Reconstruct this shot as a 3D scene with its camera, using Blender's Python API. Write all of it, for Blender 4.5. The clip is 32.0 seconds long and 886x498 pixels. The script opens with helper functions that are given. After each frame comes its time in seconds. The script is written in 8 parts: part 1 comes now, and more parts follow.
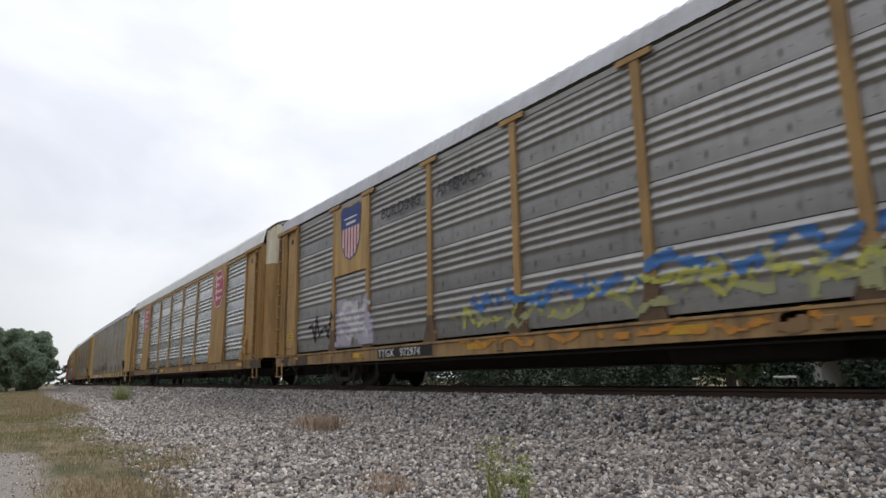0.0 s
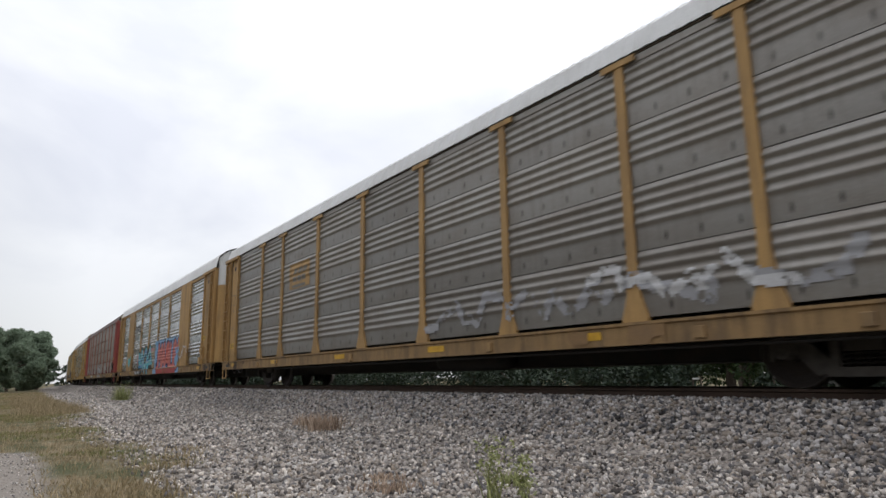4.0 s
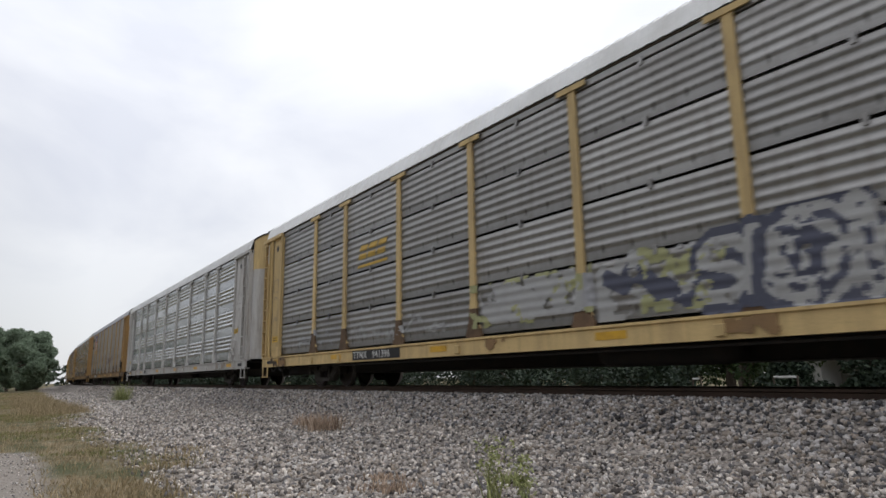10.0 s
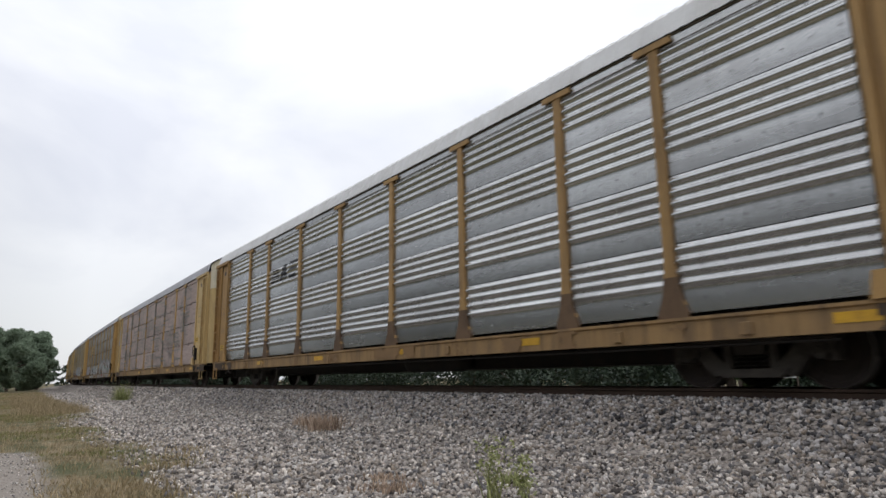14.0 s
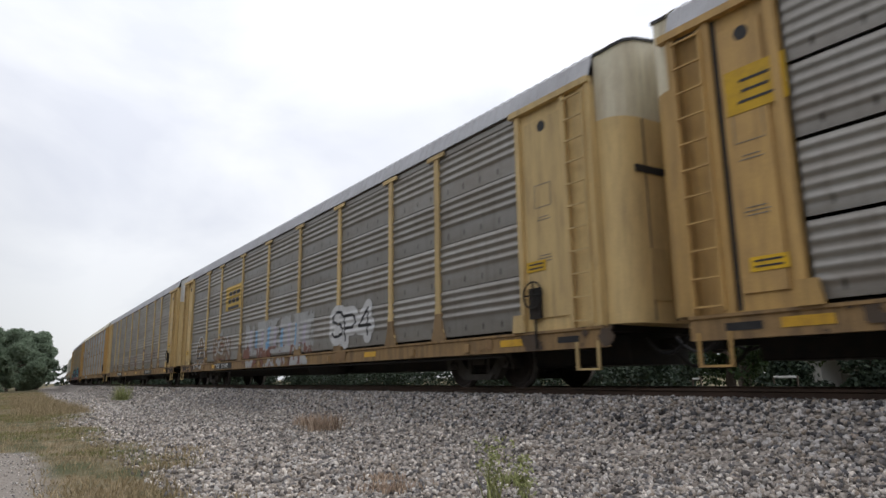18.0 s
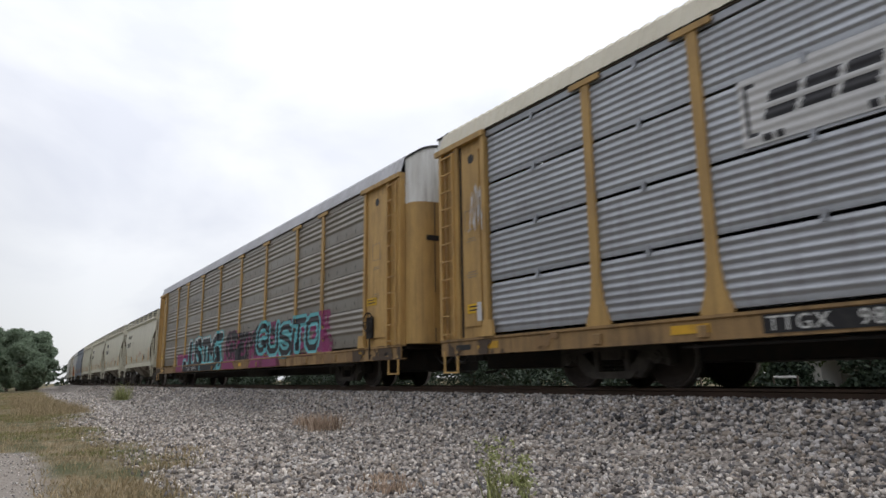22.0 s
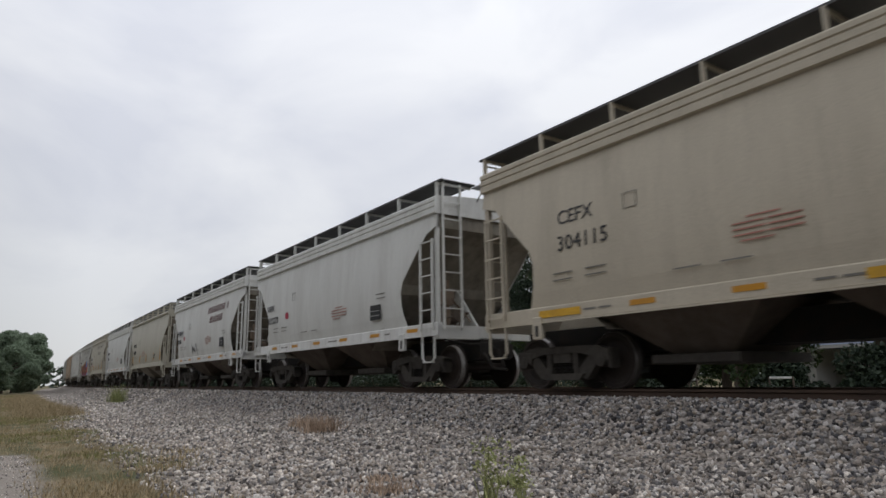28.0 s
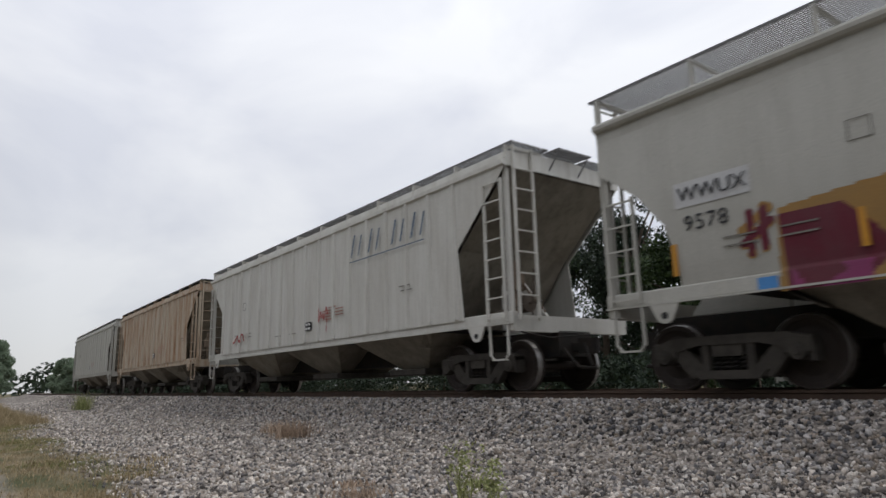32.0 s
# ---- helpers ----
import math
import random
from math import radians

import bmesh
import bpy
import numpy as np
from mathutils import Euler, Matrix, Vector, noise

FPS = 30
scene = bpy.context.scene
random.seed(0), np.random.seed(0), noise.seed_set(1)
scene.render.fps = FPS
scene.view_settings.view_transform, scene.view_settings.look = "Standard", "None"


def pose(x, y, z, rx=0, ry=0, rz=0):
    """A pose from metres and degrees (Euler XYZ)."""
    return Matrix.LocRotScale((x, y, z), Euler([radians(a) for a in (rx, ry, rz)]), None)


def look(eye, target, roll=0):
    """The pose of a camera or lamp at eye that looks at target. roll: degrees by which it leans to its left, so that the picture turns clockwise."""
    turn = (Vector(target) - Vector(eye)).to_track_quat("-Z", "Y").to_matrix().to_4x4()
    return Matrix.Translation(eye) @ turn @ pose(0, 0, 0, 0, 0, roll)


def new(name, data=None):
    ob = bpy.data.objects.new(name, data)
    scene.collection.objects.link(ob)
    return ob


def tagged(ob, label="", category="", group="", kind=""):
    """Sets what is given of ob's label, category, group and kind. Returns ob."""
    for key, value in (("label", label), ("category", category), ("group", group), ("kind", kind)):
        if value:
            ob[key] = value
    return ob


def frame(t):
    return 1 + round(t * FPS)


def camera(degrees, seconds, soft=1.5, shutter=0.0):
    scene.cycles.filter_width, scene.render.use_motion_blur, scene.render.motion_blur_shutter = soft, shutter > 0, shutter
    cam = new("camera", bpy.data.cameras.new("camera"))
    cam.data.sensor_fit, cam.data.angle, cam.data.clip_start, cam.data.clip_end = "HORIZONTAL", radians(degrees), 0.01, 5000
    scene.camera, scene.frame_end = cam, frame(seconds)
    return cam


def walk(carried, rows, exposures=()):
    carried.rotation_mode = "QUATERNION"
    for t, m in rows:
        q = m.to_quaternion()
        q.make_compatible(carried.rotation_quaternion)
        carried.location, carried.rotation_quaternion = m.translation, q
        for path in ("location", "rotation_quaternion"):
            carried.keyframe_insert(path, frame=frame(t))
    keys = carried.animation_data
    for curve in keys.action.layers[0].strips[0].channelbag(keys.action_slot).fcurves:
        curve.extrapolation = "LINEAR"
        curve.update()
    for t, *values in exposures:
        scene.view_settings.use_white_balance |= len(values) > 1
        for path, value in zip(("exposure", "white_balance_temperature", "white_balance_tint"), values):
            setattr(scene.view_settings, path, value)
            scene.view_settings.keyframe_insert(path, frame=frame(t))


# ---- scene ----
# Rail line, train and trackside. x: along the line (the train rolls to +x), y: away from the camera, z: up from the rail top.
SPEED = 19.95
TRACK_Y = 9.1
CURVE_X, CURVE_R = -20.0, 1780.0
EYE = (0.0, 0.0, 0.20)


def aim(turn, tilt, roll):
    a, b = radians(turn), radians(tilt)
    way = Vector((-math.cos(a) * math.cos(b), math.sin(a) * math.cos(b), math.sin(b)))
    return look(EYE, Vector(EYE) + 10 * way, roll)


cam = camera(68.6, 32.0, soft=1.5, shutter=0.11)
walk(cam, [
    (0.0, aim(34.45, 11.2, -0.8)),
    (25.5, aim(34.45, 11.2, -0.8)),
    (26.0, aim(34.5, 11.22, -0.81)),
    (27.0, aim(34.74, 11.30, -0.89)),
    (27.5, aim(34.78, 11.31, -0.9)),
    (31.5, aim(34.78, 11.31, -0.9)),
    (31.6, aim(34.84, 11.32, -0.92)),
    (31.8, aim(35.6, 11.38, -1.1)),
    (31.9, aim(36.3, 11.46, -1.28)),
    (32.0, aim(37.2, 11.58, -1.48)),
], exposures=[(0.0, 0.04), (1.0, -0.03), (2.0, -0.12), (3.0, 0.04), (5.5, 0.0), (7.0, 0.08), (8.0, 0.07), (9.0, -0.06), (11.0, -0.03), (12.0, -0.18), (13.0, 0.03), (14.0, 0.0), (17.0, -0.08), (18.0, 0.01), (20.0, 0.0), (21.0, 0.04), (23.0, 0.03), (24.0, -0.02), (25.0, -0.2), (27.5, -0.28), (29.0, -0.32), (30.0, -0.28), (32.0, -0.26)])

# ---- world and sun: overcast day ----
world = bpy.data.worlds.new("overcast_sky")
scene.world = world
world.use_nodes = True
wn, wl = world.node_tree.nodes, world.node_tree.links
wn.clear()
w_out = wn.new("ShaderNodeOutputWorld")
w_bg = wn.new("ShaderNodeBackground")
w_sky = wn.new("ShaderNodeTexSky")
w_sky.sky_type = "NISHITA"
w_sky.sun_disc = False
w_sky.sun_elevation, w_sky.sun_rotation = radians(55), radians(20)
w_tc = wn.new("ShaderNodeTexCoord")
w_map = wn.new("ShaderNodeMapping")
w_map.inputs["Scale"].default_value = (1.6, 1.6, 3.4)
w_noise = wn.new("ShaderNodeTexNoise")
w_noise.inputs["Scale"].default_value = 1.7
w_noise.inputs["Detail"].default_value = 5
w_noise.inputs["Roughness"].default_value = 0.5
w_noise.inputs["Distortion"].default_value = 0.4
w_ramp = wn.new("ShaderNodeValToRGB")
w_ramp.color_ramp.elements[0].position = 0.36
w_ramp.color_ramp.elements[0].color = (0.74, 0.76, 0.83, 1)
w_ramp.color_ramp.elements[1].position = 0.62
w_ramp.color_ramp.elements[1].color = (0.93, 0.94, 0.97, 1)
w_sep = wn.new("ShaderNodeSeparateXYZ")
w_elev = wn.new("ShaderNodeMapRange")
w_elev.inputs["From Min"].default_value = 0.0
w_elev.inputs["From Max"].default_value = 0.6
w_elev.inputs["To Min"].default_value = 0.78
w_elev.inputs["To Max"].default_value = 1.3
w_mul = wn.new("ShaderNodeVectorMath")
w_mul.operation = "SCALE"
w_mix = wn.new("ShaderNodeMixRGB")
w_mix.blend_type = "ADD"
w_mix.inputs["Fac"].default_value = 0.015
wl.new(w_tc.outputs["Generated"], w_map.inputs["Vector"])
wl.new(w_map.outputs["Vector"], w_noise.inputs["Vector"])
wl.new(w_noise.outputs["Fac"], w_ramp.inputs["Fac"])
wl.new(w_tc.outputs["Generated"], w_sep.inputs["Vector"])
wl.new(w_sep.outputs["Z"], w_elev.inputs["Value"])
wl.new(w_ramp.outputs["Color"], w_mul.inputs[0])
w_side = wn.new("ShaderNodeMapRange")
w_side.inputs["From Min"].default_value = 0.1
w_side.inputs["From Max"].default_value = -0.5
w_low = wn.new("ShaderNodeMapRange")
w_low.inputs["From Min"].default_value = 0.05
w_low.inputs["From Max"].default_value = 0.62
w_low.inputs["To Min"].default_value = 0.72
w_low.inputs["To Max"].default_value = 0.0
w_shade = wn.new("ShaderNodeMath")
w_shade.operation = "MULTIPLY"
w_left = wn.new("ShaderNodeMath")
w_left.operation = "SUBTRACT"
w_left.inputs[0].default_value = 1.0
w_both = wn.new("ShaderNodeMath")
w_both.operation = "MULTIPLY"
wl.new(w_sep.outputs["Y"], w_side.inputs["Value"])
wl.new(w_sep.outputs["Z"], w_low.inputs["Value"])
wl.new(w_side.outputs["Result"], w_shade.inputs[0])
wl.new(w_low.outputs["Result"], w_shade.inputs[1])
wl.new(w_shade.outputs["Value"], w_left.inputs[1])
wl.new(w_elev.outputs["Result"], w_both.inputs[0])
wl.new(w_left.outputs["Value"], w_both.inputs[1])
# the veiled sun stands ahead of the train and beyond it: that side of the sky is brighter
w_ahead = wn.new("ShaderNodeMapRange")
w_ahead.inputs["From Min"].default_value = 0.0
w_ahead.inputs["From Max"].default_value = 0.9
w_ahead.inputs["To Min"].default_value = 1.0
w_ahead.inputs["To Max"].default_value = 1.2
w_all = wn.new("ShaderNodeMath")
w_all.operation = "MULTIPLY"
wl.new(w_sep.outputs["X"], w_ahead.inputs["Value"])
wl.new(w_both.outputs["Value"], w_all.inputs[0])
wl.new(w_ahead.outputs["Result"], w_all.inputs[1])
wl.new(w_all.outputs["Value"], w_mul.inputs["Scale"])
wl.new(w_mul.outputs["Vector"], w_mix.inputs["Color1"])
wl.new(w_sky.outputs["Color"], w_mix.inputs["Color2"])
wl.new(w_mix.outputs["Color"], w_bg.inputs["Color"])
w_bg.inputs["Strength"].default_value = 1.0
wl.new(w_bg.outputs["Background"], w_out.inputs["Surface"])

sun_data = bpy.data.lights.new("sun", "SUN")
sun_data.energy, sun_data.angle, sun_data.color = 0.6, radians(25), (1.0, 0.97, 0.92)
sun = new("sun", sun_data)
sun.matrix_world = look((30, 70, 110), (0, 0, 0))


# ---- materials ----
def material(name, base, rough=0.7, metal=0.0, dirt=(0.1, 0.085, 0.065), dirt_amount=0.35, grain=6.0, streak=(1, 1, 1),
             bump=0.15, vary=0.12, spec=0.3, fine=60.0, bump_dist=0.01, runs=0.0, run_color=(0.07, 0.045, 0.03), rivets=False, smudges=0.0):
    """Painted or raw surface: base colour with stains of a second colour, fine grain, and a shade that differs from piece to piece."""
    m = bpy.data.materials.new(name)
    m.use_nodes = True
    n, l = m.node_tree.nodes, m.node_tree.links
    b = n["Principled BSDF"]
    tc = n.new("ShaderNodeTexCoord")
    info = n.new("ShaderNodeObjectInfo")
    off = n.new("ShaderNodeVectorMath")
    off.operation = "MULTIPLY_ADD"
    off.inputs[1].default_value = (1, 1, 1)
    shift = n.new("ShaderNodeVectorMath")
    shift.operation = "SCALE"
    shift.inputs[0].default_value = (37.0, 19.0, 53.0)
    l.new(info.outputs["Random"], shift.inputs["Scale"])
    l.new(tc.outputs["Object"], off.inputs[0])
    l.new(shift.outputs["Vector"], off.inputs[2])
    mp = n.new("ShaderNodeMapping")
    mp.inputs["Scale"].default_value = streak
    l.new(off.outputs["Vector"], mp.inputs["Vector"])
    big = n.new("ShaderNodeTexNoise")
    big.inputs["Scale"].default_value = grain
    big.inputs["Detail"].default_value = 6
    big.inputs["Roughness"].default_value = 0.65
    l.new(mp.outputs["Vector"], big.inputs["Vector"])
    ramp = n.new("ShaderNodeValToRGB")
    ramp.color_ramp.elements[0].position = 0.42
    ramp.color_ramp.elements[0].color = (0, 0, 0, 1)
    ramp.color_ramp.elements[1].position = 0.72
    ramp.color_ramp.elements[1].color = (1, 1, 1, 1)
    l.new(big.outputs["Fac"], ramp.inputs["Fac"])
    amount = n.new("ShaderNodeMath")
    amount.operation = "MULTIPLY"
    amount.inputs[1].default_value = dirt_amount
    l.new(ramp.outputs["Color"], amount.inputs[0])
    small = n.new("ShaderNodeTexNoise")
    small.inputs["Scale"].default_value = fine
    small.inputs["Detail"].default_value = 3
    l.new(off.outputs["Vector"], small.inputs["Vector"])
    mix = n.new("ShaderNodeMixRGB")
    mix.inputs["Color1"].default_value = (*base, 1)
    mix.inputs["Color2"].default_value = (*dirt, 1)
    l.new(amount.outputs["Value"], mix.inputs["Fac"])
    colour = mix.outputs["Color"]
    if runs:
        # thin vertical runs and blotches of grime
        mp2 = n.new("ShaderNodeMapping")
        mp2.inputs["Scale"].default_value = (9.0, 9.0, 0.55)
        l.new(off.outputs["Vector"], mp2.inputs["Vector"])
        thin = n.new("ShaderNodeTexNoise")
        thin.inputs["Scale"].default_value = 1.0
        thin.inputs["Detail"].default_value = 7
        thin.inputs["Roughness"].default_value = 0.7
        l.new(mp2.outputs["Vector"], thin.inputs["Vector"])
        rr2 = n.new("ShaderNodeMapRange")
        rr2.inputs["From Min"].default_value = 0.5
        rr2.inputs["From Max"].default_value = 0.78
        rr2.inputs["To Max"].default_value = runs
        l.new(thin.outputs["Fac"], rr2.inputs["Value"])
        mixr = n.new("ShaderNodeMixRGB")
        l.new(rr2.outputs["Result"], mixr.inputs["Fac"])
        l.new(colour, mixr.inputs["Color1"])
        mixr.inputs["Color2"].default_value = (*run_color, 1)
        colour = mixr.outputs["Color"]
    if smudges:
        # soft dark smudges below the fixings, in upright rows
        sp2 = n.new("ShaderNodeSeparateXYZ")
        l.new(tc.outputs["Object"], sp2.inputs["Vector"])
        sq = []
        for axis, pitch, start, size in (("X", 0.56, 0.12, 0.026), ("Z", 5.0, 2.35, 0.075)):
            sh = n.new("ShaderNodeMath")
            sh.operation = "ADD"
            sh.inputs[1].default_value = 50 * pitch + start
            l.new(sp2.outputs[axis], sh.inputs[0])
            md = n.new("ShaderNodeMath")
            md.operation = "MODULO"
            md.inputs[1].default_value = pitch
            l.new(sh.outputs["Value"], md.inputs[0])
            ce = n.new("ShaderNodeMath")
            ce.operation = "SUBTRACT"
            ce.inputs[1].default_value = pitch / 2
            l.new(md.outputs["Value"], ce.inputs[0])
            dv = n.new("ShaderNodeMath")
            dv.operation = "DIVIDE"
            dv.inputs[1].default_value = size
            l.new(ce.outputs["Value"], dv.inputs[0])
            pw = n.new("ShaderNodeMath")
            pw.operation = "MULTIPLY"
            l.new(dv.outputs["Value"], pw.inputs[0])
            l.new(dv.outputs["Value"], pw.inputs[1])
            sq.append(pw)
        add = n.new("ShaderNodeMath")
        add.operation = "ADD"
        l.new(sq[0].outputs["Value"], add.inputs[0])
        l.new(sq[1].outputs["Value"], add.inputs[1])
        fall = n.new("ShaderNodeMapRange")
        fall.inputs["From Min"].default_value = 0.1
        fall.inputs["From Max"].default_value = 1.4
        fall.inputs["To Min"].default_value = smudges
        fall.inputs["To Max"].default_value = 0.0
        l.new(add.outputs["Value"], fall.inputs["Value"])
        br = n.new("ShaderNodeMath")
        br.operation = "MULTIPLY"
        l.new(fall.outputs["Result"], br.inputs[0])
        uneven = n.new("ShaderNodeMapRange")
        uneven.inputs["From Min"].default_value = 0.3
        uneven.inputs["From Max"].default_value = 0.6
        uneven.inputs["To Min"].default_value = 0.35
        uneven.inputs["To Max"].default_value = 0.85
        l.new(big.outputs["Fac"], uneven.inputs["Value"])
        l.new(uneven.outputs["Result"], br.inputs[1])
        mixs = n.new("ShaderNodeMixRGB")
        l.new(br.outputs["Value"], mixs.inputs["Fac"])
        l.new(colour, mixs.inputs["Color1"])
        mixs.inputs["Color2"].default_value = (0.035, 0.028, 0.024, 1)
        colour = mixs.outputs["Color"]
    if rivets:
        # a row of small dark rivet heads along the plain strip of each sheet
        sp = n.new("ShaderNodeSeparateXYZ")
        l.new(tc.outputs["Object"], sp.inputs["Vector"])
        dots = []
        for axis, pitch, start in (("X", 0.34, 0.0), ("Z", 0.44, 0.03)):
            sh = n.new("ShaderNodeMath")
            sh.operation = "ADD"
            sh.inputs[1].default_value = 50 * pitch + start
            l.new(sp.outputs[axis], sh.inputs[0])
            md = n.new("ShaderNodeMath")
            md.operation = "MODULO"
            md.inputs[1].default_value = pitch
            l.new(sh.outputs["Value"], md.inputs[0])
            lt = n.new("ShaderNodeMath")
            lt.operation = "COMPARE"
            lt.inputs[1].default_value = pitch / 2
            lt.inputs[2].default_value = 0.014
            l.new(md.outputs["Value"], lt.inputs[0])
            dots.append(lt)
        dm = n.new("ShaderNodeMath")
        dm.operation = "MULTIPLY"
        l.new(dots[0].outputs["Value"], dm.inputs[0])
        l.new(dots[1].outputs["Value"], dm.inputs[1])
        mixd = n.new("ShaderNodeMixRGB")
        l.new(dm.outputs["Value"], mixd.inputs["Fac"])
        l.new(colour, mixd.inputs["Color1"])
        mixd.inputs["Color2"].default_value = (0.13, 0.125, 0.12, 1)
        colour = mixd.outputs["Color"]
    rng = n.new("ShaderNodeMapRange")
    rng.inputs["To Min"].default_value = 1 - vary
    rng.inputs["To Max"].default_value = 1 + vary
    l.new(info.outputs["Random"], rng.inputs["Value"])
    rng2 = n.new("ShaderNodeMapRange")
    rng2.inputs["From Min"].default_value = 0.25
    rng2.inputs["From Max"].default_value = 0.75
    rng2.inputs["To Min"].default_value = 0.86
    rng2.inputs["To Max"].default_value = 1.12
    l.new(small.outputs["Fac"], rng2.inputs["Value"])
    both = n.new("ShaderNodeMath")
    both.operation = "MULTIPLY"
    l.new(rng.outputs["Result"], both.inputs[0])
    l.new(rng2.outputs["Result"], both.inputs[1])
    sc = n.new("ShaderNodeVectorMath")
    sc.operation = "SCALE"
    l.new(colour, sc.inputs[0])
    l.new(both.outputs["Value"], sc.inputs["Scale"])
    l.new(sc.outputs["Vector"], b.inputs["Base Color"])
    rr = n.new("ShaderNodeMapRange")
    rr.inputs["To Min"].default_value = max(0.05, rough - 0.12)
    rr.inputs["To Max"].default_value = min(1.0, rough + 0.12)
    l.new(big.outputs["Fac"], rr.inputs["Value"])
    l.new(rr.outputs["Result"], b.inputs["Roughness"])
    b.inputs["Metallic"].default_value = metal
    b.inputs["Specular IOR Level"].default_value = spec
    if bump:
        bp = n.new("ShaderNodeBump")
        bp.inputs["Strength"].default_value = bump
        bp.inputs["Distance"].default_value = bump_dist
        l.new(small.outputs["Fac"], bp.inputs["Height"])
        l.new(bp.outputs["Normal"], b.inputs["Normal"])
    return m


yellow = material("yellow_paint", (0.50, 0.318, 0.115), 0.55, dirt=(0.23, 0.145, 0.075), dirt_amount=0.55, grain=1.6, streak=(2.2, 2.2, 0.6), runs=0.5)
yellow_sill = material("grimy_yellow_sill_paint", (0.34, 0.215, 0.095), 0.65, dirt=(0.11, 0.08, 0.058), dirt_amount=0.75, grain=1.6, streak=(2.2, 2.2, 0.6), runs=0.75)
yellow_pale = material("pale_yellow_paint", (0.60, 0.44, 0.205), 0.6, dirt=(0.30, 0.21, 0.12), dirt_amount=0.5, grain=1.6, streak=(2.2, 2.2, 0.6), runs=0.45)
yellow_dull = material("dull_yellow_paint", (0.42, 0.258, 0.10), 0.6, dirt=(0.17, 0.11, 0.065), dirt_amount=0.55, grain=1.4, streak=(2, 2, 0.5), runs=0.55)
yellow_bright = material("yellow_reflective_tape", (0.66, 0.38, 0.04), 0.4, dirt=(0.3, 0.17, 0.05), dirt_amount=0.5, grain=5)
galv_bright = material("bright_galvanised_steel", (0.52, 0.525, 0.52), 0.26, metal=0.9, dirt=(0.28, 0.28, 0.28), dirt_amount=0.6, grain=1.1, streak=(0.5, 1, 2.5), runs=0.3, run_color=(0.16, 0.15, 0.14), rivets=True)
galv_grey = material("grey_galvanised_steel", (0.315, 0.308, 0.297), 0.38, metal=0.68, dirt=(0.2, 0.187, 0.173), dirt_amount=0.6, grain=1.1, streak=(0.5, 1, 2.5), runs=0.4, rivets=True, smudges=1.0)
galv_mid = material("clean_galvanised_steel", (0.44, 0.445, 0.445), 0.28, metal=0.88, dirt=(0.58, 0.58, 0.58), dirt_amount=0.6, grain=0.9, streak=(0.7, 1, 3.0), rivets=True)
galv_brown2 = material("grey_brown_weathered_steel", (0.265, 0.245, 0.212), 0.42, metal=0.55, dirt=(0.2, 0.165, 0.135), dirt_amount=0.55, grain=1.2, streak=(0.6, 1, 2.0), runs=0.35, smudges=1.3)
roof_cream = material("cream_roof_steel", (0.56, 0.52, 0.42), 0.5, dirt=(0.4, 0.36, 0.28), dirt_amount=0.4, grain=1.2)
galv_dull = material("weathered_galvanised_steel", (0.27, 0.256, 0.233), 0.42, metal=0.55, dirt=(0.2, 0.17, 0.14), dirt_amount=0.6, grain=1.2, streak=(0.6, 1, 2.0), runs=0.35, smudges=1.1)
galv_brown = material("brown_weathered_steel", (0.31, 0.275, 0.235), 0.43, metal=0.5, dirt=(0.2, 0.15, 0.115), dirt_amount=0.65, grain=1.2, streak=(0.6, 1, 2.0), runs=0.35, smudges=1.3)
galv_blue = material("blue_grey_galvanised_steel", (0.36, 0.375, 0.40), 0.44, metal=0.55, dirt=(0.22, 0.22, 0.23), dirt_amount=0.5, grain=1.1, streak=(0.5, 1, 2.5), runs=0.3)
flaking = material("flaking_cream_paint", (0.52, 0.42, 0.385), 0.8, dirt=(0.33, 0.26, 0.235), dirt_amount=0.7, grain=2.6, streak=(0.6, 1, 3.0), vary=0.08)
red_paint = material("oxide_red_paint", (0.38, 0.092, 0.08), 0.6, dirt=(0.11, 0.04, 0.03), dirt_amount=0.5, grain=1.4, streak=(2, 2, 0.5), runs=0.5)
salmon = material("faded_red_paint", (0.40, 0.15, 0.11), 0.65, dirt=(0.2, 0.08, 0.05), dirt_amount=0.5, grain=2, streak=(2, 2, 0.5), runs=0.5)
white_paint = material("white_paint", (0.66, 0.66, 0.64), 0.5, dirt=(0.33, 0.3, 0.26), dirt_amount=0.45, grain=1.3, streak=(2, 2, 0.5), runs=0.5)
cream_paint = material("cream_paint", (0.70, 0.65, 0.5), 0.55, dirt=(0.3, 0.22, 0.13), dirt_amount=0.5, grain=1.3, streak=(2, 2, 0.5), runs=0.5)
grey_white = material("greyish_white_paint", (0.55, 0.54, 0.52), 0.55, dirt=(0.30, 0.26, 0.22), dirt_amount=0.6, grain=1.4, streak=(2, 2, 0.6), runs=0.7, run_color=(0.12, 0.075, 0.05))
roof_white = material("white_roof_steel", (0.72, 0.72, 0.71), 0.5, dirt=(0.45, 0.43, 0.4), dirt_amount=0.4, grain=1.2)
roof_grey = material("grey_roof_steel", (0.42, 0.42, 0.44), 0.5, metal=0.2, dirt=(0.25, 0.24, 0.24), dirt_amount=0.5, grain=1.2)
roof_dark = material("brown_roof_steel", (0.20, 0.16, 0.15), 0.65, dirt=(0.1, 0.08, 0.07), dirt_amount=0.5, grain=1.2)
black_paint = material("black_paint", (0.02, 0.02, 0.022), 0.55, dirt=(0.06, 0.055, 0.05), dirt_amount=0.4)
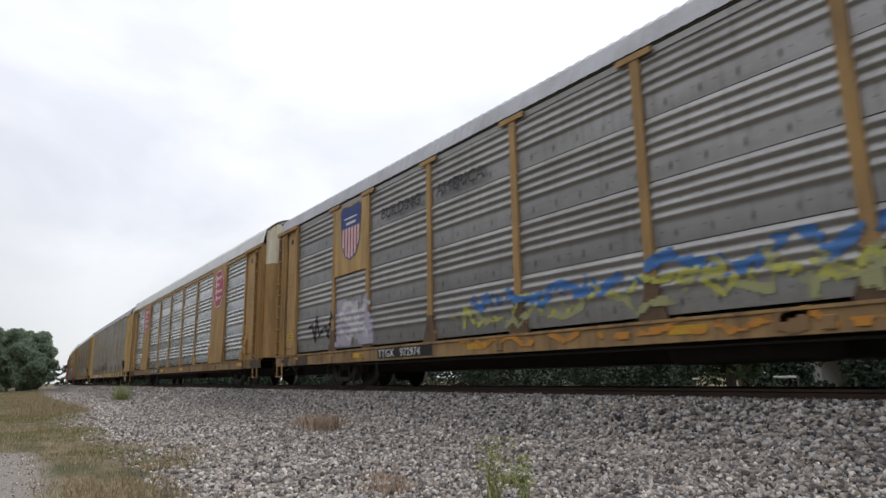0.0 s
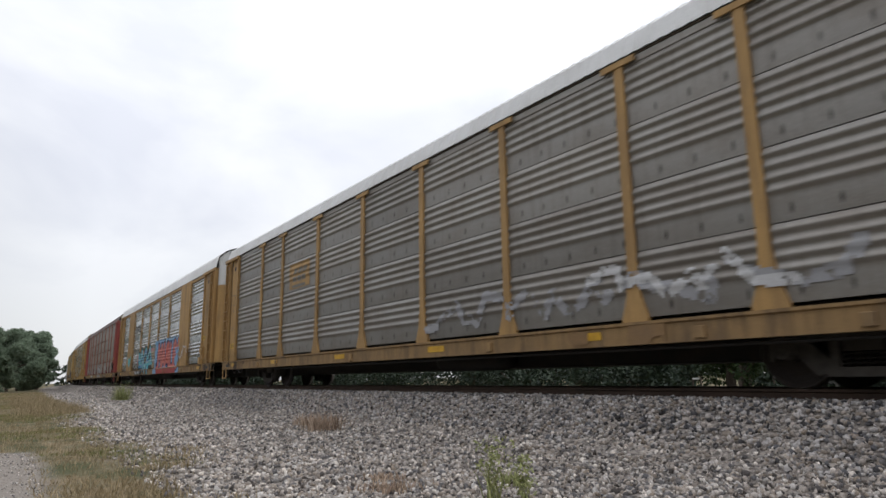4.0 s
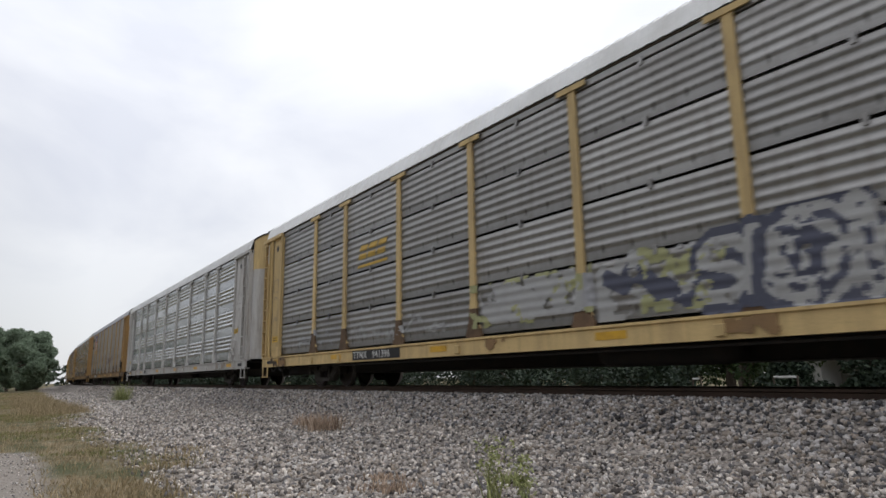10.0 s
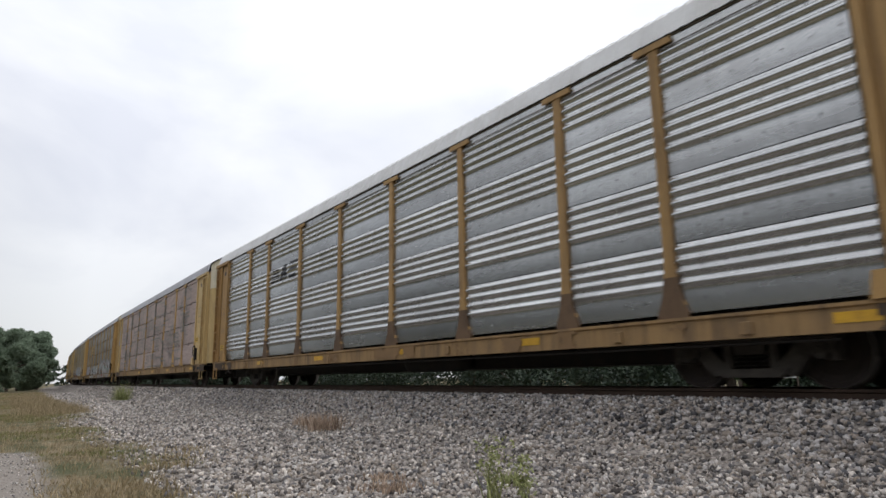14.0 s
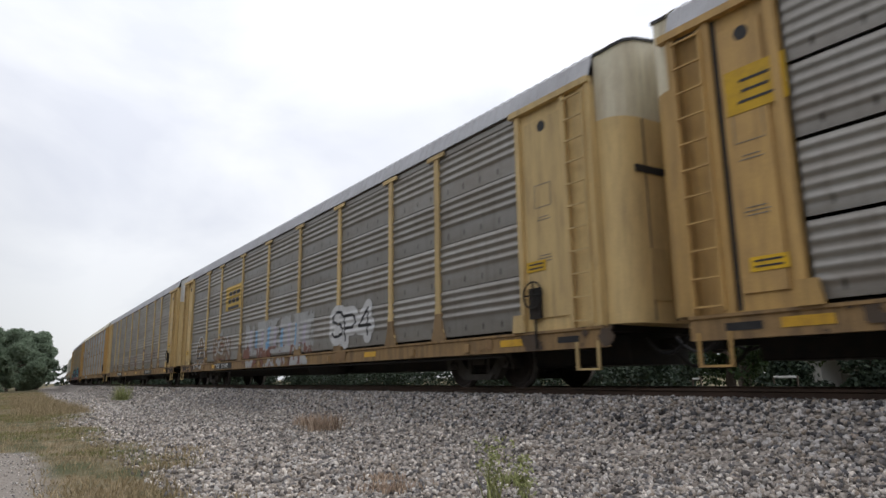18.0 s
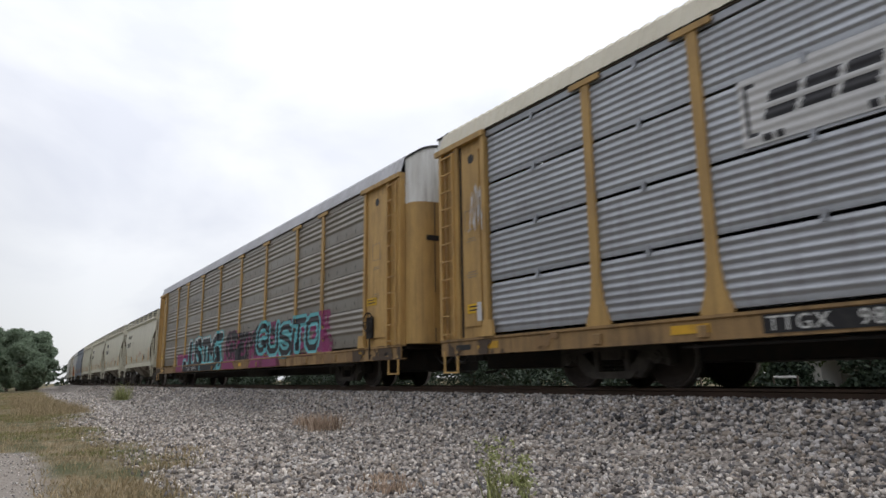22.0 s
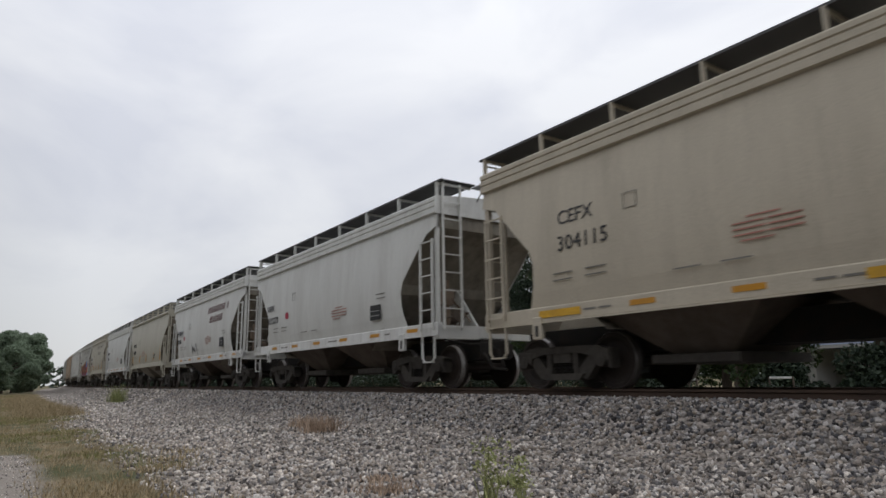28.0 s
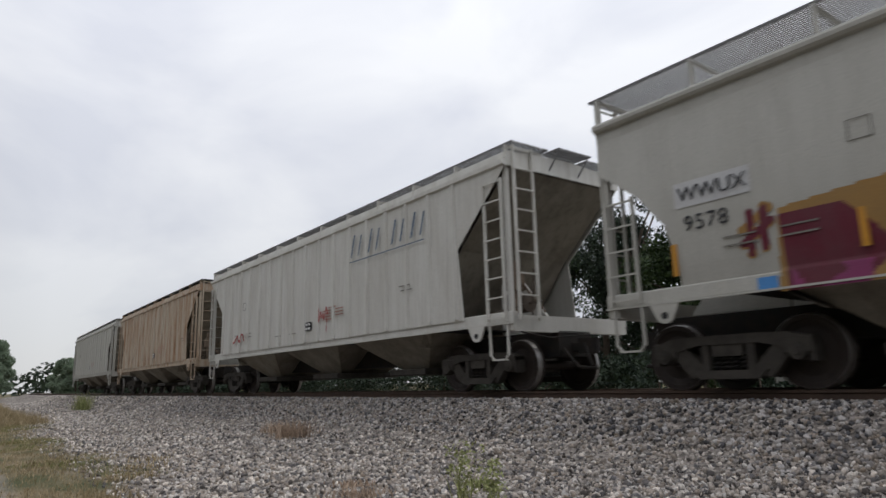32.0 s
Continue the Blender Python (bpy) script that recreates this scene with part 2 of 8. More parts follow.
dark_steel = material("grimy_underframe_steel", (0.016, 0.015, 0.014), 0.8, dirt=(0.05, 0.035, 0.026), dirt_amount=0.5, grain=4)
truck_steel = material("dusty_cast_steel", (0.062, 0.055, 0.047), 0.85, dirt=(0.018, 0.016, 0.015), dirt_amount=0.6, grain=5)
wheel_steel = material("rusty_wheel_steel", (0.034, 0.025, 0.021), 0.65, dirt=(0.02, 0.016, 0.014), dirt_amount=0.6, grain=6)
tread_steel = material("polished_wheel_rim", (0.35, 0.34, 0.33), 0.4, metal=0.7, dirt=(0.12, 0.09, 0.07), dirt_amount=0.4)
white_mark = material("white_lettering_paint", (0.72, 0.72, 0.70), 0.6, dirt=(0.4, 0.38, 0.35), dirt_amount=0.5, grain=5)
black_mark = material("black_lettering_paint", (0.035, 0.035, 0.04), 0.6, dirt=(0.1, 0.1, 0.1), dirt_amount=0.3)
blue_mark = material("blue_emblem_paint", (0.03, 0.06, 0.22), 0.55, dirt=(0.1, 0.12, 0.25), dirt_amount=0.4)

foot_brown = material("brown_primer_paint", (0.15, 0.095, 0.055), 0.75, dirt=(0.07, 0.048, 0.035), dirt_amount=0.7, grain=3, runs=0.4)
foot_tan = material("tan_primer_paint", (0.26, 0.175, 0.09), 0.75, dirt=(0.14, 0.09, 0.055), dirt_amount=0.6, grain=3, runs=0.4)
foot_red = material("dark_red_primer_paint", (0.15, 0.035, 0.03), 0.75, dirt=(0.07, 0.03, 0.025), dirt_amount=0.6, grain=3, runs=0.4)
# serves the door seams and the painted shadow at the eave
seam_dark = material("dirty_seam_and_eave_shade", (0.1, 0.08, 0.06), 0.8)
yellow_sign = material("yellow_sign_paint", (0.64, 0.39, 0.02), 0.5, dirt=(0.25, 0.16, 0.05), dirt_amount=0.5, grain=4)
grey_mark = material("grey_small_print", (0.2, 0.19, 0.17), 0.7)
red_print = material("faded_red_small_print", (0.42, 0.2, 0.16), 0.7)


# ---- mesh helpers ----
def mesh_of(name, verts, faces, smooth=False):
    me = bpy.data.meshes.new(name)
    me.from_pydata(verts, [], faces)
    me.update()
    if smooth:
        me.polygons.foreach_set("use_smooth", [True] * len(me.polygons))
    return me


def part_of(name, me, mat, parent, m=None, label=""):
    """One mesh object under a thing or a part; alike parts share mesh data and carry the material on the object."""
    ob = new(name, me)
    if len(me.materials) == 0:
        me.materials.append(mat)
    if mat is not None and len(me.materials) == 1:
        ob.material_slots[0].link = "OBJECT"
        ob.material_slots[0].material = mat
    ob.parent = parent
    if m is not None:
        ob.matrix_basis = m
    if label:
        ob["label"] = label
    return ob


class Soup:
    """Collects boxes, prisms, tubes and sheets into one mesh."""

    def __init__(self):
        self.v, self.f = [], []

    def add(self, verts, faces):
        k = len(self.v)
        self.v += [tuple(p) for p in verts]
        self.f += [tuple(i + k for i in q) for q in faces]
        return self

    def box(self, x0, x1, y0, y1, z0, z1, c=0.0):
        if c <= 0:
            vs = [(x, y, z) for x in (x0, x1) for y in (y0, y1) for z in (z0, z1)]
            return self.add(vs, [(0, 1, 3, 2), (4, 6, 7, 5), (0, 4, 5, 1), (2, 3, 7, 6), (0, 2, 6, 4), (1, 5, 7, 3)])
        # chamfered along x
        prof = [(y0 + c, z0), (y1 - c, z0), (y1, z0 + c), (y1, z1 - c), (y1 - c, z1), (y0 + c, z1), (y0, z1 - c), (y0, z0 + c)]
        return self.prism(prof, x0, x1, "x")

    def prism(self, prof, a, b, axis="x"):
        """Extrudes a closed outline of (u, v) from a to b along an axis: x -> (y, z), y -> (x, z), z -> (x, y)."""
        n = len(prof)

        def at(t, u, v):
            return {"x": (t, u, v), "y": (u, t, v), "z": (u, v, t)}[axis]
        vs = [at(a, u, v) for u, v in prof] + [at(b, u, v) for u, v in prof]
        fs = [(i, (i + 1) % n, n + (i + 1) % n, n + i) for i in range(n)] + [tuple(range(n))[::-1], tuple(range(n, 2 * n))]
        if axis == "y":
            fs = [q[::-1] for q in fs]
        return self.add(vs, fs)

    def tube(self, p, q, r, n=6):
        p, q = Vector(p), Vector(q)
        d = (q - p).normalized()
        a = d.orthogonal().normalized()
        b = d.cross(a)
        vs = [p + r * (math.cos(t) * a + math.sin(t) * b) for t in [2 * math.pi * i / n for i in range(n)]]
        vs += [v + (q - p) for v in vs]
        fs = [(i, (i + 1) % n, n + (i + 1) % n, n + i) for i in range(n)] + [tuple(range(n))[::-1], tuple(range(n, 2 * n))]
        return self.add(vs, fs)

    def lathe(self, prof, n=24, axis="y"):
        """Turns an open outline of (radius, t) round an axis through the origin."""
        k = len(prof)
        vs = []
        for i in range(n):
            c, s = math.cos(2 * math.pi * i / n), math.sin(2 * math.pi * i / n)
            for r, t in prof:
                vs.append((r * c, t, r * s) if axis == "y" else (r * c, r * s, t))
        fs = []
        for i in range(n):
            j = (i + 1) % n
            fs += [(i * k + a, i * k + a + 1, j * k + a + 1, j * k + a) for a in range(k - 1)]
        return self.add(vs, fs)

    def sheet(self, rows):
        """A grid surface through rows of equally many points."""
        k = len(rows[0])
        vs = [p for r in rows for p in r]
        fs = [(i * k + j, i * k + j + 1, (i + 1) * k + j + 1, (i + 1) * k + j) for i in range(len(rows) - 1) for j in range(k - 1)]
        return self.add(vs, fs)

    def mesh(self, name, smooth=False):
        return mesh_of(name, self.v, self.f, smooth)


cache = {}


def cached(key, make):
    if key not in cache:
        cache[key] = make()
    return cache[key]


def thing(name, label, category, group="", kind="", m=None):
    ob = new(name)
    ob.empty_display_size = 0.3
    tagged(ob, label, category, group, kind)
    if m is not None:
        ob.matrix_basis = m
    return ob


def letters(text, size, mat, parent, m, name="lettering", spread=1.0, label="", flat=0.004):
    """Words in the built-in font, turned into a mesh that lies on a side facing -y; m places its lower left corner."""
    def make():
        cu = bpy.data.curves.new("words", "FONT")
        cu.body, cu.size, cu.space_character, cu.extrude, cu.resolution_u = text, size, spread, flat, 3
        cu.offset = 0.0
        ob = bpy.data.objects.new("words", cu)
        me = bpy.data.meshes.new_from_object(ob)
        bpy.data.objects.remove(ob)
        return me
    me = cached(("text", text, size, spread), make)
    return part_of(name, me, mat, parent, m @ pose(0, 0, 0, 90, 0, 0), label)


# ---- the line's path ----
def on_line(u):
    """Place and heading (degrees) at u metres along the centre of the line; the line bends away beyond CURVE_X."""
    if u >= CURVE_X:
        return u, TRACK_Y, 0.0
    a = (CURVE_X - u) / CURVE_R
    return CURVE_X - CURVE_R * math.sin(a), TRACK_Y + CURVE_R * (1 - math.cos(a)), -math.degrees(a)


def beside(u, d):
    """A point d metres from the line's centre towards the camera's side."""
    x, y, h = on_line(u)
    a = math.radians(h)
    return x + d * math.sin(a), y - d * math.cos(a)


GROUND = ((-400, -1.2), (-60, -1.1), (-9, -0.9), (-3.0, -0.8), (-1.9, -0.2), (-1.45, -0.15), (1.35, -0.15), (1.6, -0.2), (2.75, -0.72), (3.4, -0.8), (6.0, -0.85), (9.5, -0.86), (60, -0.95), (400, -1.2))


def ground_z(d):
    """Height of the ground at d metres from the line's centre."""
    if d <= GROUND[0][0]:
        return GROUND[0][1]
    for (a, za), (b, zb) in zip(GROUND, GROUND[1:]):
        if d <= b:
            return za + (zb - za) * (d - a) / (b - a)
    return GROUND[-1][1]


# ---- ground, track ----
def smooth_noise(x, y, s):
    return noise.noise(Vector((x / s, y / s, 3.7)))


def grass_share(u, d):
    """How grassy the ground is: 0 bare gravel, 1 closed grass."""
    if d < -4.0:
        return min(1.0, (-4.0 - d) / 1.5)
    far = max(0.0, min(1.0, (-u - 14) / 40))
    edge = 6.75 - 1.5 * far + 0.8 * smooth_noise(u, d, 2.6) + 0.5 * smooth_noise(u, d, 0.8)
    g = max(0.0, min(1.0, (d - edge) / 0.7))
    lane = abs(d - 9.0 - 0.2 * smooth_noise(u, 0, 6))
    if lane < 0.6 and u > -13:
        g *= max(0.0, (lane - 0.38) / 0.22)
    return g


def build_ground():
    us = sorted({round(-20 - 4 * 1.22 ** i, 2) for i in range(1, 30) if 4 * 1.22 ** i < 1500} | {round(-20 + 0.4 * i, 2) for i in range(51)} | {-60 + 0.8 * i for i in range(50)} | {2, 4, 6, 9, 12, 25, 50, 100, 200, 400, 700})
    ds = [-1300, -600, -300, -150, -80, -50, -32, -22, -16, -12, -9, -7, -6, -5, -4.4, -3.8, -3.0, -2.4, -1.9, -1.45, -1.0, -0.5, 0, 0.5, 1.0, 1.35, 1.6, 1.9, 2.1, 2.3]
    ds += [2.3 + 0.25 * i for i in range(1, 45)] + [14, 15, 17, 20, 25, 32, 45, 70, 120, 200, 400, 800, 1500]
    verts, share, worn = [], [], []
    for u in us:
        for d in ds:
            x, y = beside(u, d)
            z = ground_z(d)
            if 1.7 < d < 14:
                z += 0.05 * smooth_noise(x, y, 1.3) + 0.06 * smooth_noise(x, y, 4.0)
            verts.append((x, y, z))
            share.append(grass_share(u, d))
            worn.append(max(0.0, min(1.0, (0.75 - abs(d - 9.0)) / 0.3)) * max(0.0, min(1.0, (u + 14) / 2)))
    k = len(ds)
    faces = [(i * k + j, i * k + j + 1, (i + 1) * k + j + 1, (i + 1) * k + j) for i in range(len(us) - 1) for j in range(k - 1)]
    me = mesh_of("ground", verts, faces, True)
    at = me.attributes.new("grass", "FLOAT", "POINT")
    at.data.foreach_set("value", share)
    at = me.attributes.new("lane", "FLOAT", "POINT")
    at.data.foreach_set("value", worn)
    m = bpy.data.materials.new("gravel_and_dry_grass")
    m.use_nodes = True
    n, l = m.node_tree.nodes, m.node_tree.links
    b = n["Principled BSDF"]
    tc = n.new("ShaderNodeTexCoord")
    vor = n.new("ShaderNodeTexVoronoi")
    vor.inputs["Scale"].default_value = 22
    l.new(tc.outputs["Object"], vor.inputs["Vector"])
    stone = n.new("ShaderNodeValToRGB")
    stone.color_ramp.elements[0].color = (0.035, 0.032, 0.03, 1)
    stone.color_ramp.elements[1].color = (0.55, 0.50, 0.455, 1)
    l.new(vor.outputs["Color"], stone.inputs["Fac"])
    nz = n.new("ShaderNodeTexNoise")
    nz.inputs["Scale"].default_value = 1.4
    nz.inputs["Detail"].default_value = 8
    l.new(tc.outputs["Object"], nz.inputs["Vector"])
    grass = n.new("ShaderNodeValToRGB")
    grass.color_ramp.elements[0].position = 0.4
    grass.color_ramp.elements[0].color = (0.085, 0.09, 0.045, 1)
    grass.color_ramp.elements[1].position = 0.6
    grass.color_ramp.elements[1].color = (0.22, 0.175, 0.11, 1)
    l.new(nz.outputs["Fac"], grass.inputs["Fac"])
    ga = n.new("ShaderNodeAttribute")
    ga.attribute_name = "grass"
    mix = n.new("ShaderNodeMixRGB")
    l.new(ga.outputs["Fac"], mix.inputs["Fac"])
    patch = n.new("ShaderNodeMixRGB")
    patch.blend_type = "MULTIPLY"
    patch.inputs["Fac"].default_value = 0.7
    tone = n.new("ShaderNodeTexNoise")
    tone.inputs["Scale"].default_value = 3.0
    tone.inputs["Detail"].default_value = 10
    tone.inputs["Roughness"].default_value = 0.8
    l.new(tc.outputs["Object"], tone.inputs["Vector"])
    spread = n.new("ShaderNodeValToRGB")
    spread.color_ramp.elements[0].position = 0.38
    spread.color_ramp.elements[0].color = (0.45, 0.43, 0.42, 1)
    spread.color_ramp.elements[1].position = 0.62
    spread.color_ramp.elements[1].color = (1, 0.97, 0.93, 1)
    l.new(tone.outputs["Fac"], spread.inputs["Fac"])
    l.new(stone.outputs["Color"], patch.inputs["Color1"])
    l.new(spread.outputs["Color"], patch.inputs["Color2"])
    la = n.new("ShaderNodeAttribute")
    la.attribute_name = "lane"
    sand = n.new("ShaderNodeMixRGB")
    sand.inputs["Color2"].default_value = (0.27, 0.24, 0.21, 1)
    l.new(la.outputs["Fac"], sand.inputs["Fac"])
    l.new(patch.outputs["Color"], sand.inputs["Color1"])
    l.new(sand.outputs["Color"], mix.inputs["Color1"])
    l.new(grass.outputs["Color"], mix.inputs["Color2"])
    l.new(mix.outputs["Color"], b.inputs["Base Color"])
    b.inputs["Roughness"].default_value = 0.95
    b.inputs["Specular IOR Level"].default_value = 0.15
    bp = n.new("ShaderNodeBump")
    bp.inputs["Strength"].default_value = 0.8
    bp.inputs["Distance"].default_value = 0.03
    l.new(vor.outputs["Distance"], bp.inputs["Height"])
    l.new(bp.outputs["Normal"], b.inputs["Normal"])
    me.materials.append(m)
    return tagged(new("ground", me), "grey ballast, pale gravel and dry trackside grass", "ground", kind="structure")


def stone_material(name, dark, light, mixed=False):
    m = bpy.data.materials.new(name)
    m.use_nodes = True
    n, l = m.node_tree.nodes, m.node_tree.links
    b = n["Principled BSDF"]
    geo = n.new("ShaderNodeNewGeometry")
    ramp = n.new("ShaderNodeValToRGB")
    ramp.color_ramp.elements[0].color = (*dark, 1)
    ramp.color_ramp.elements[1].color = (*light, 1)
    e = ramp.color_ramp.elements.new(0.55)
    e.color = tuple(0.5 * (a + c) for a, c in zip(dark, light)) + (1,)
    if mixed:
        # blue-grey, tan and brownish stones among the grey ones
        for at, c in ((0.2, (0.13, 0.132, 0.145)), (0.34, (0.30, 0.235, 0.17)), (0.46, (0.22, 0.215, 0.215)), (0.68, (0.36, 0.30, 0.245)), (0.84, (0.42, 0.41, 0.40))):
            k = ramp.color_ramp.elements.new(at)
            k.color = tuple(0.7 * v + 0.3 * (a + (b2 - a) * at) for v, a, b2 in zip(c, dark, light)) + (1,)
    l.new(geo.outputs["Random Per Island"], ramp.inputs["Fac"])
    tc = n.new("ShaderNodeTexCoord")
    nz = n.new("ShaderNodeTexNoise")
    nz.inputs["Scale"].default_value = 45
    nz.inputs["Detail"].default_value = 3
    l.new(tc.outputs["Object"], nz.inputs["Vector"])
    rng = n.new("ShaderNodeMapRange")
    rng.inputs["From Min"].default_value = 0.3
    rng.inputs["From Max"].default_value = 0.7
    rng.inputs["To Min"].default_value = 0.7
    rng.inputs["To Max"].default_value = 1.25
    l.new(nz.outputs["Fac"], rng.inputs["Value"])
    sc = n.new("ShaderNodeVectorMath")
    sc.operation = "SCALE"
    l.new(ramp.outputs["Color"], sc.inputs[0])
    l.new(rng.outputs["Result"], sc.inputs["Scale"])
    l.new(sc.outputs["Vector"], b.inputs["Base Color"])
    b.inputs["Roughness"].default_value = 0.85
    b.inputs["Specular IOR Level"].default_value = 0.25
    return m


def stones(name, label, places, sizes, mat, seed):
    """Broken stones, each a dented, squashed lump of 20 faces, as one object."""
    rng = np.random.default_rng(seed)
    g = (1 + 5 ** 0.5) / 2
    ico = np.array([(-1, g, 0), (1, g, 0), (-1, -g, 0), (1, -g, 0), (0, -1, g), (0, 1, g), (0, -1, -g), (0, 1, -g), (g, 0, -1), (g, 0, 1), (-g, 0, -1), (-g, 0, 1)]) / 1.9
    tri = np.array([(0, 11, 5), (0, 5, 1), (0, 1, 7), (0, 7, 10), (0, 10, 11), (1, 5, 9), (5, 11, 4), (11, 10, 2), (10, 7, 6), (7, 1, 8), (3, 9, 4), (3, 4, 2), (3, 2, 6), (3, 6, 8), (3, 8, 9), (4, 9, 5), (2, 4, 11), (6, 2, 10), (8, 6, 7), (9, 8, 1)])
    n = len(places)
    p = np.asarray(places)
    q = rng.normal(size=(n, 4))
    q /= np.linalg.norm(q, axis=1)[:, None]
    w, x, y, z = q.T
    rot = np.stack([np.stack([1 - 2 * (y * y + z * z), 2 * (x * y - z * w), 2 * (x * z + y * w)], -1),
                    np.stack([2 * (x * y + z * w), 1 - 2 * (x * x + z * z), 2 * (y * z - x * w)], -1),
                    np.stack([2 * (x * z - y * w), 2 * (y * z + x * w), 1 - 2 * (x * x + y * y)], -1)], 1)
    shape = ico[None] * rng.uniform(0.48, 1.4, (n, 12, 1)) * rng.uniform(0.5, 1.25, (n, 1, 3))
    v = np.einsum("nij,nkj->nki", rot, shape) * np.asarray(sizes)[:, None, None] * 0.5
    v += p[:, None, :]
    f = tri[None] + 12 * np.arange(n)[:, None, None]
    me = bpy.data.meshes.new(name)
    me.vertices.add(n * 12)
    me.vertices.foreach_set("co", v.ravel())
    me.loops.add(n * 60)
    me.loops.foreach_set("vertex_index", f.ravel())
    me.polygons.add(n * 20)
    me.polygons.foreach_set("loop_start", np.arange(n * 20) * 3)
    me.update(calc_edges=True)
    me.materials.append(mat)
    return tagged(new(name, me), label, name.replace("_", " "), kind="stuff")


def scatter(n, u0, u1, d0, d1, seed, keep=None, lift=0.0, near=1.6):
    """Random places beside the line, denser towards u1."""
    rng = np.random.default_rng(seed)
    out = []
    while len(out) < n:
        u = u1 - (u1 - u0) * rng.random() ** near
        d = rng.uniform(d0, d1)
        if keep and not keep(u, d, rng.random()):
            continue
        x, y = beside(u, d)
        z = ground_z(d)
        if 1.7 < d < 14:
            z += 0.05 * smooth_noise(x, y, 1.3) + 0.06 * smooth_noise(x, y, 4.0)
        out.append((x, y, z + lift))
    return out


def sweep(name, prof, us, mat, label, d0=0.0, category="rail"):
    """A rail or similar: an outline of (d, z) carried along the line."""
    k = len(prof)
    verts, faces = [], []
    for u in us:
        for d, z in prof:
            x, y = beside(u, d0 + d)
            verts.append((x, y, z))
    for i in range(len(us) - 1):
        for j in range(k):
            a, b = i * k + j, i * k + (j + 1) % k
            faces.append((a, b, b + k, a + k))
    me = mesh_of(name, verts, faces)
    me.materials.append(mat)
    return tagged(new(name, me), label, category, kind="structure")


def build_track():
    us = [-900 + 20 * i for i in range(40)] + [-100 + 5 * i for i in range(21)] + [10, 50, 120, 300]
    rail = [(-0.036, 0.0), (0.036, 0.0), (0.036, -0.035), (0.009, -0.05), (0.009, -0.14), (0.075, -0.16), (0.075, -0.175), (-0.075, -0.175), (-0.075, -0.16), (-0.009, -0.14), (-0.009, -0.05), (-0.036, -0.035)]
    rusty = material("rusty_rail_steel", (0.09, 0.058, 0.042), 0.75, dirt=(0.045, 0.035, 0.03), dirt_amount=0.6, grain=2)
    sweep("rail", rail, us, rusty, "rusty steel rail of the near side", 0.755)
    sweep("rail", rail, us, rusty, "rusty steel rail of the far side", -0.755)
    tie_mat = material("creosoted_timber", (0.06, 0.048, 0.04), 0.9, dirt=(0.11, 0.1, 0.09), dirt_amount=0.6, grain=5)
    tie = Soup().box(-0.115, 0.115, -1.3, 1.3, -0.36, -0.176, 0.01).mesh("tie")
    track = thing("railway_ties", "dark creosoted timber ties sunk in ballast", "railway tie", kind="structure")
    for i in range(150):
        u = 4.0 - 0.53 * i
        x, y, h = on_line(u)
        part_of("tie", tie, tie_mat, track, pose(x, y, 0, 0, 0, h))


build_ground()
build_track()


# ---- trucks and wheels, shared by all cars ----
WHEEL_R = 0.457


def wheelset_mesh():
    s = Soup()
    for side in (-1, 1):
        prof = [(0.07, 0.78), (0.075, 0.90), (0.12, 0.90), (0.13, 0.80), (0.30, 0.775), (0.375, 0.80), (0.385, 0.815), (WHEEL_R - 0.01, 0.815), (WHEEL_R, 0.80), (WHEEL_R + 0.005, 0.72), (WHEEL_R + 0.03, 0.70), (WHEEL_R + 0.028, 0.685), (0.38, 0.685), (0.36, 0.72), (0.14, 0.70), (0.08, 0.66)]
        s.lathe([(r, side * t) for r, t in prof], 32)
    s.lathe([(0.0, -0.95), (0.08, -0.95), (0.08, 0.95), (0.0, 0.95)], 12)
    for k in range(3):
        a = 2 * math.pi * k / 3
        for side in (-1, 1):
            s.box(0.16 * math.cos(a) - 0.03, 0.16 * math.cos(a) + 0.03, side * 0.79 - 0.012, side * 0.79 + 0.012, 0.16 * math.sin(a) - 0.03, 0.16 * math.sin(a) + 0.03)
    me = s.mesh("wheelset", False)
    me.materials.append(wheel_steel)
    me.materials.append(tread_steel)
    for p in me.polygons:
        c = p.center
        if abs(c.y) > 0.7 and 0.44 < math.hypot(c.x, c.z) < 0.47:
            p.material_index = 1
    return me


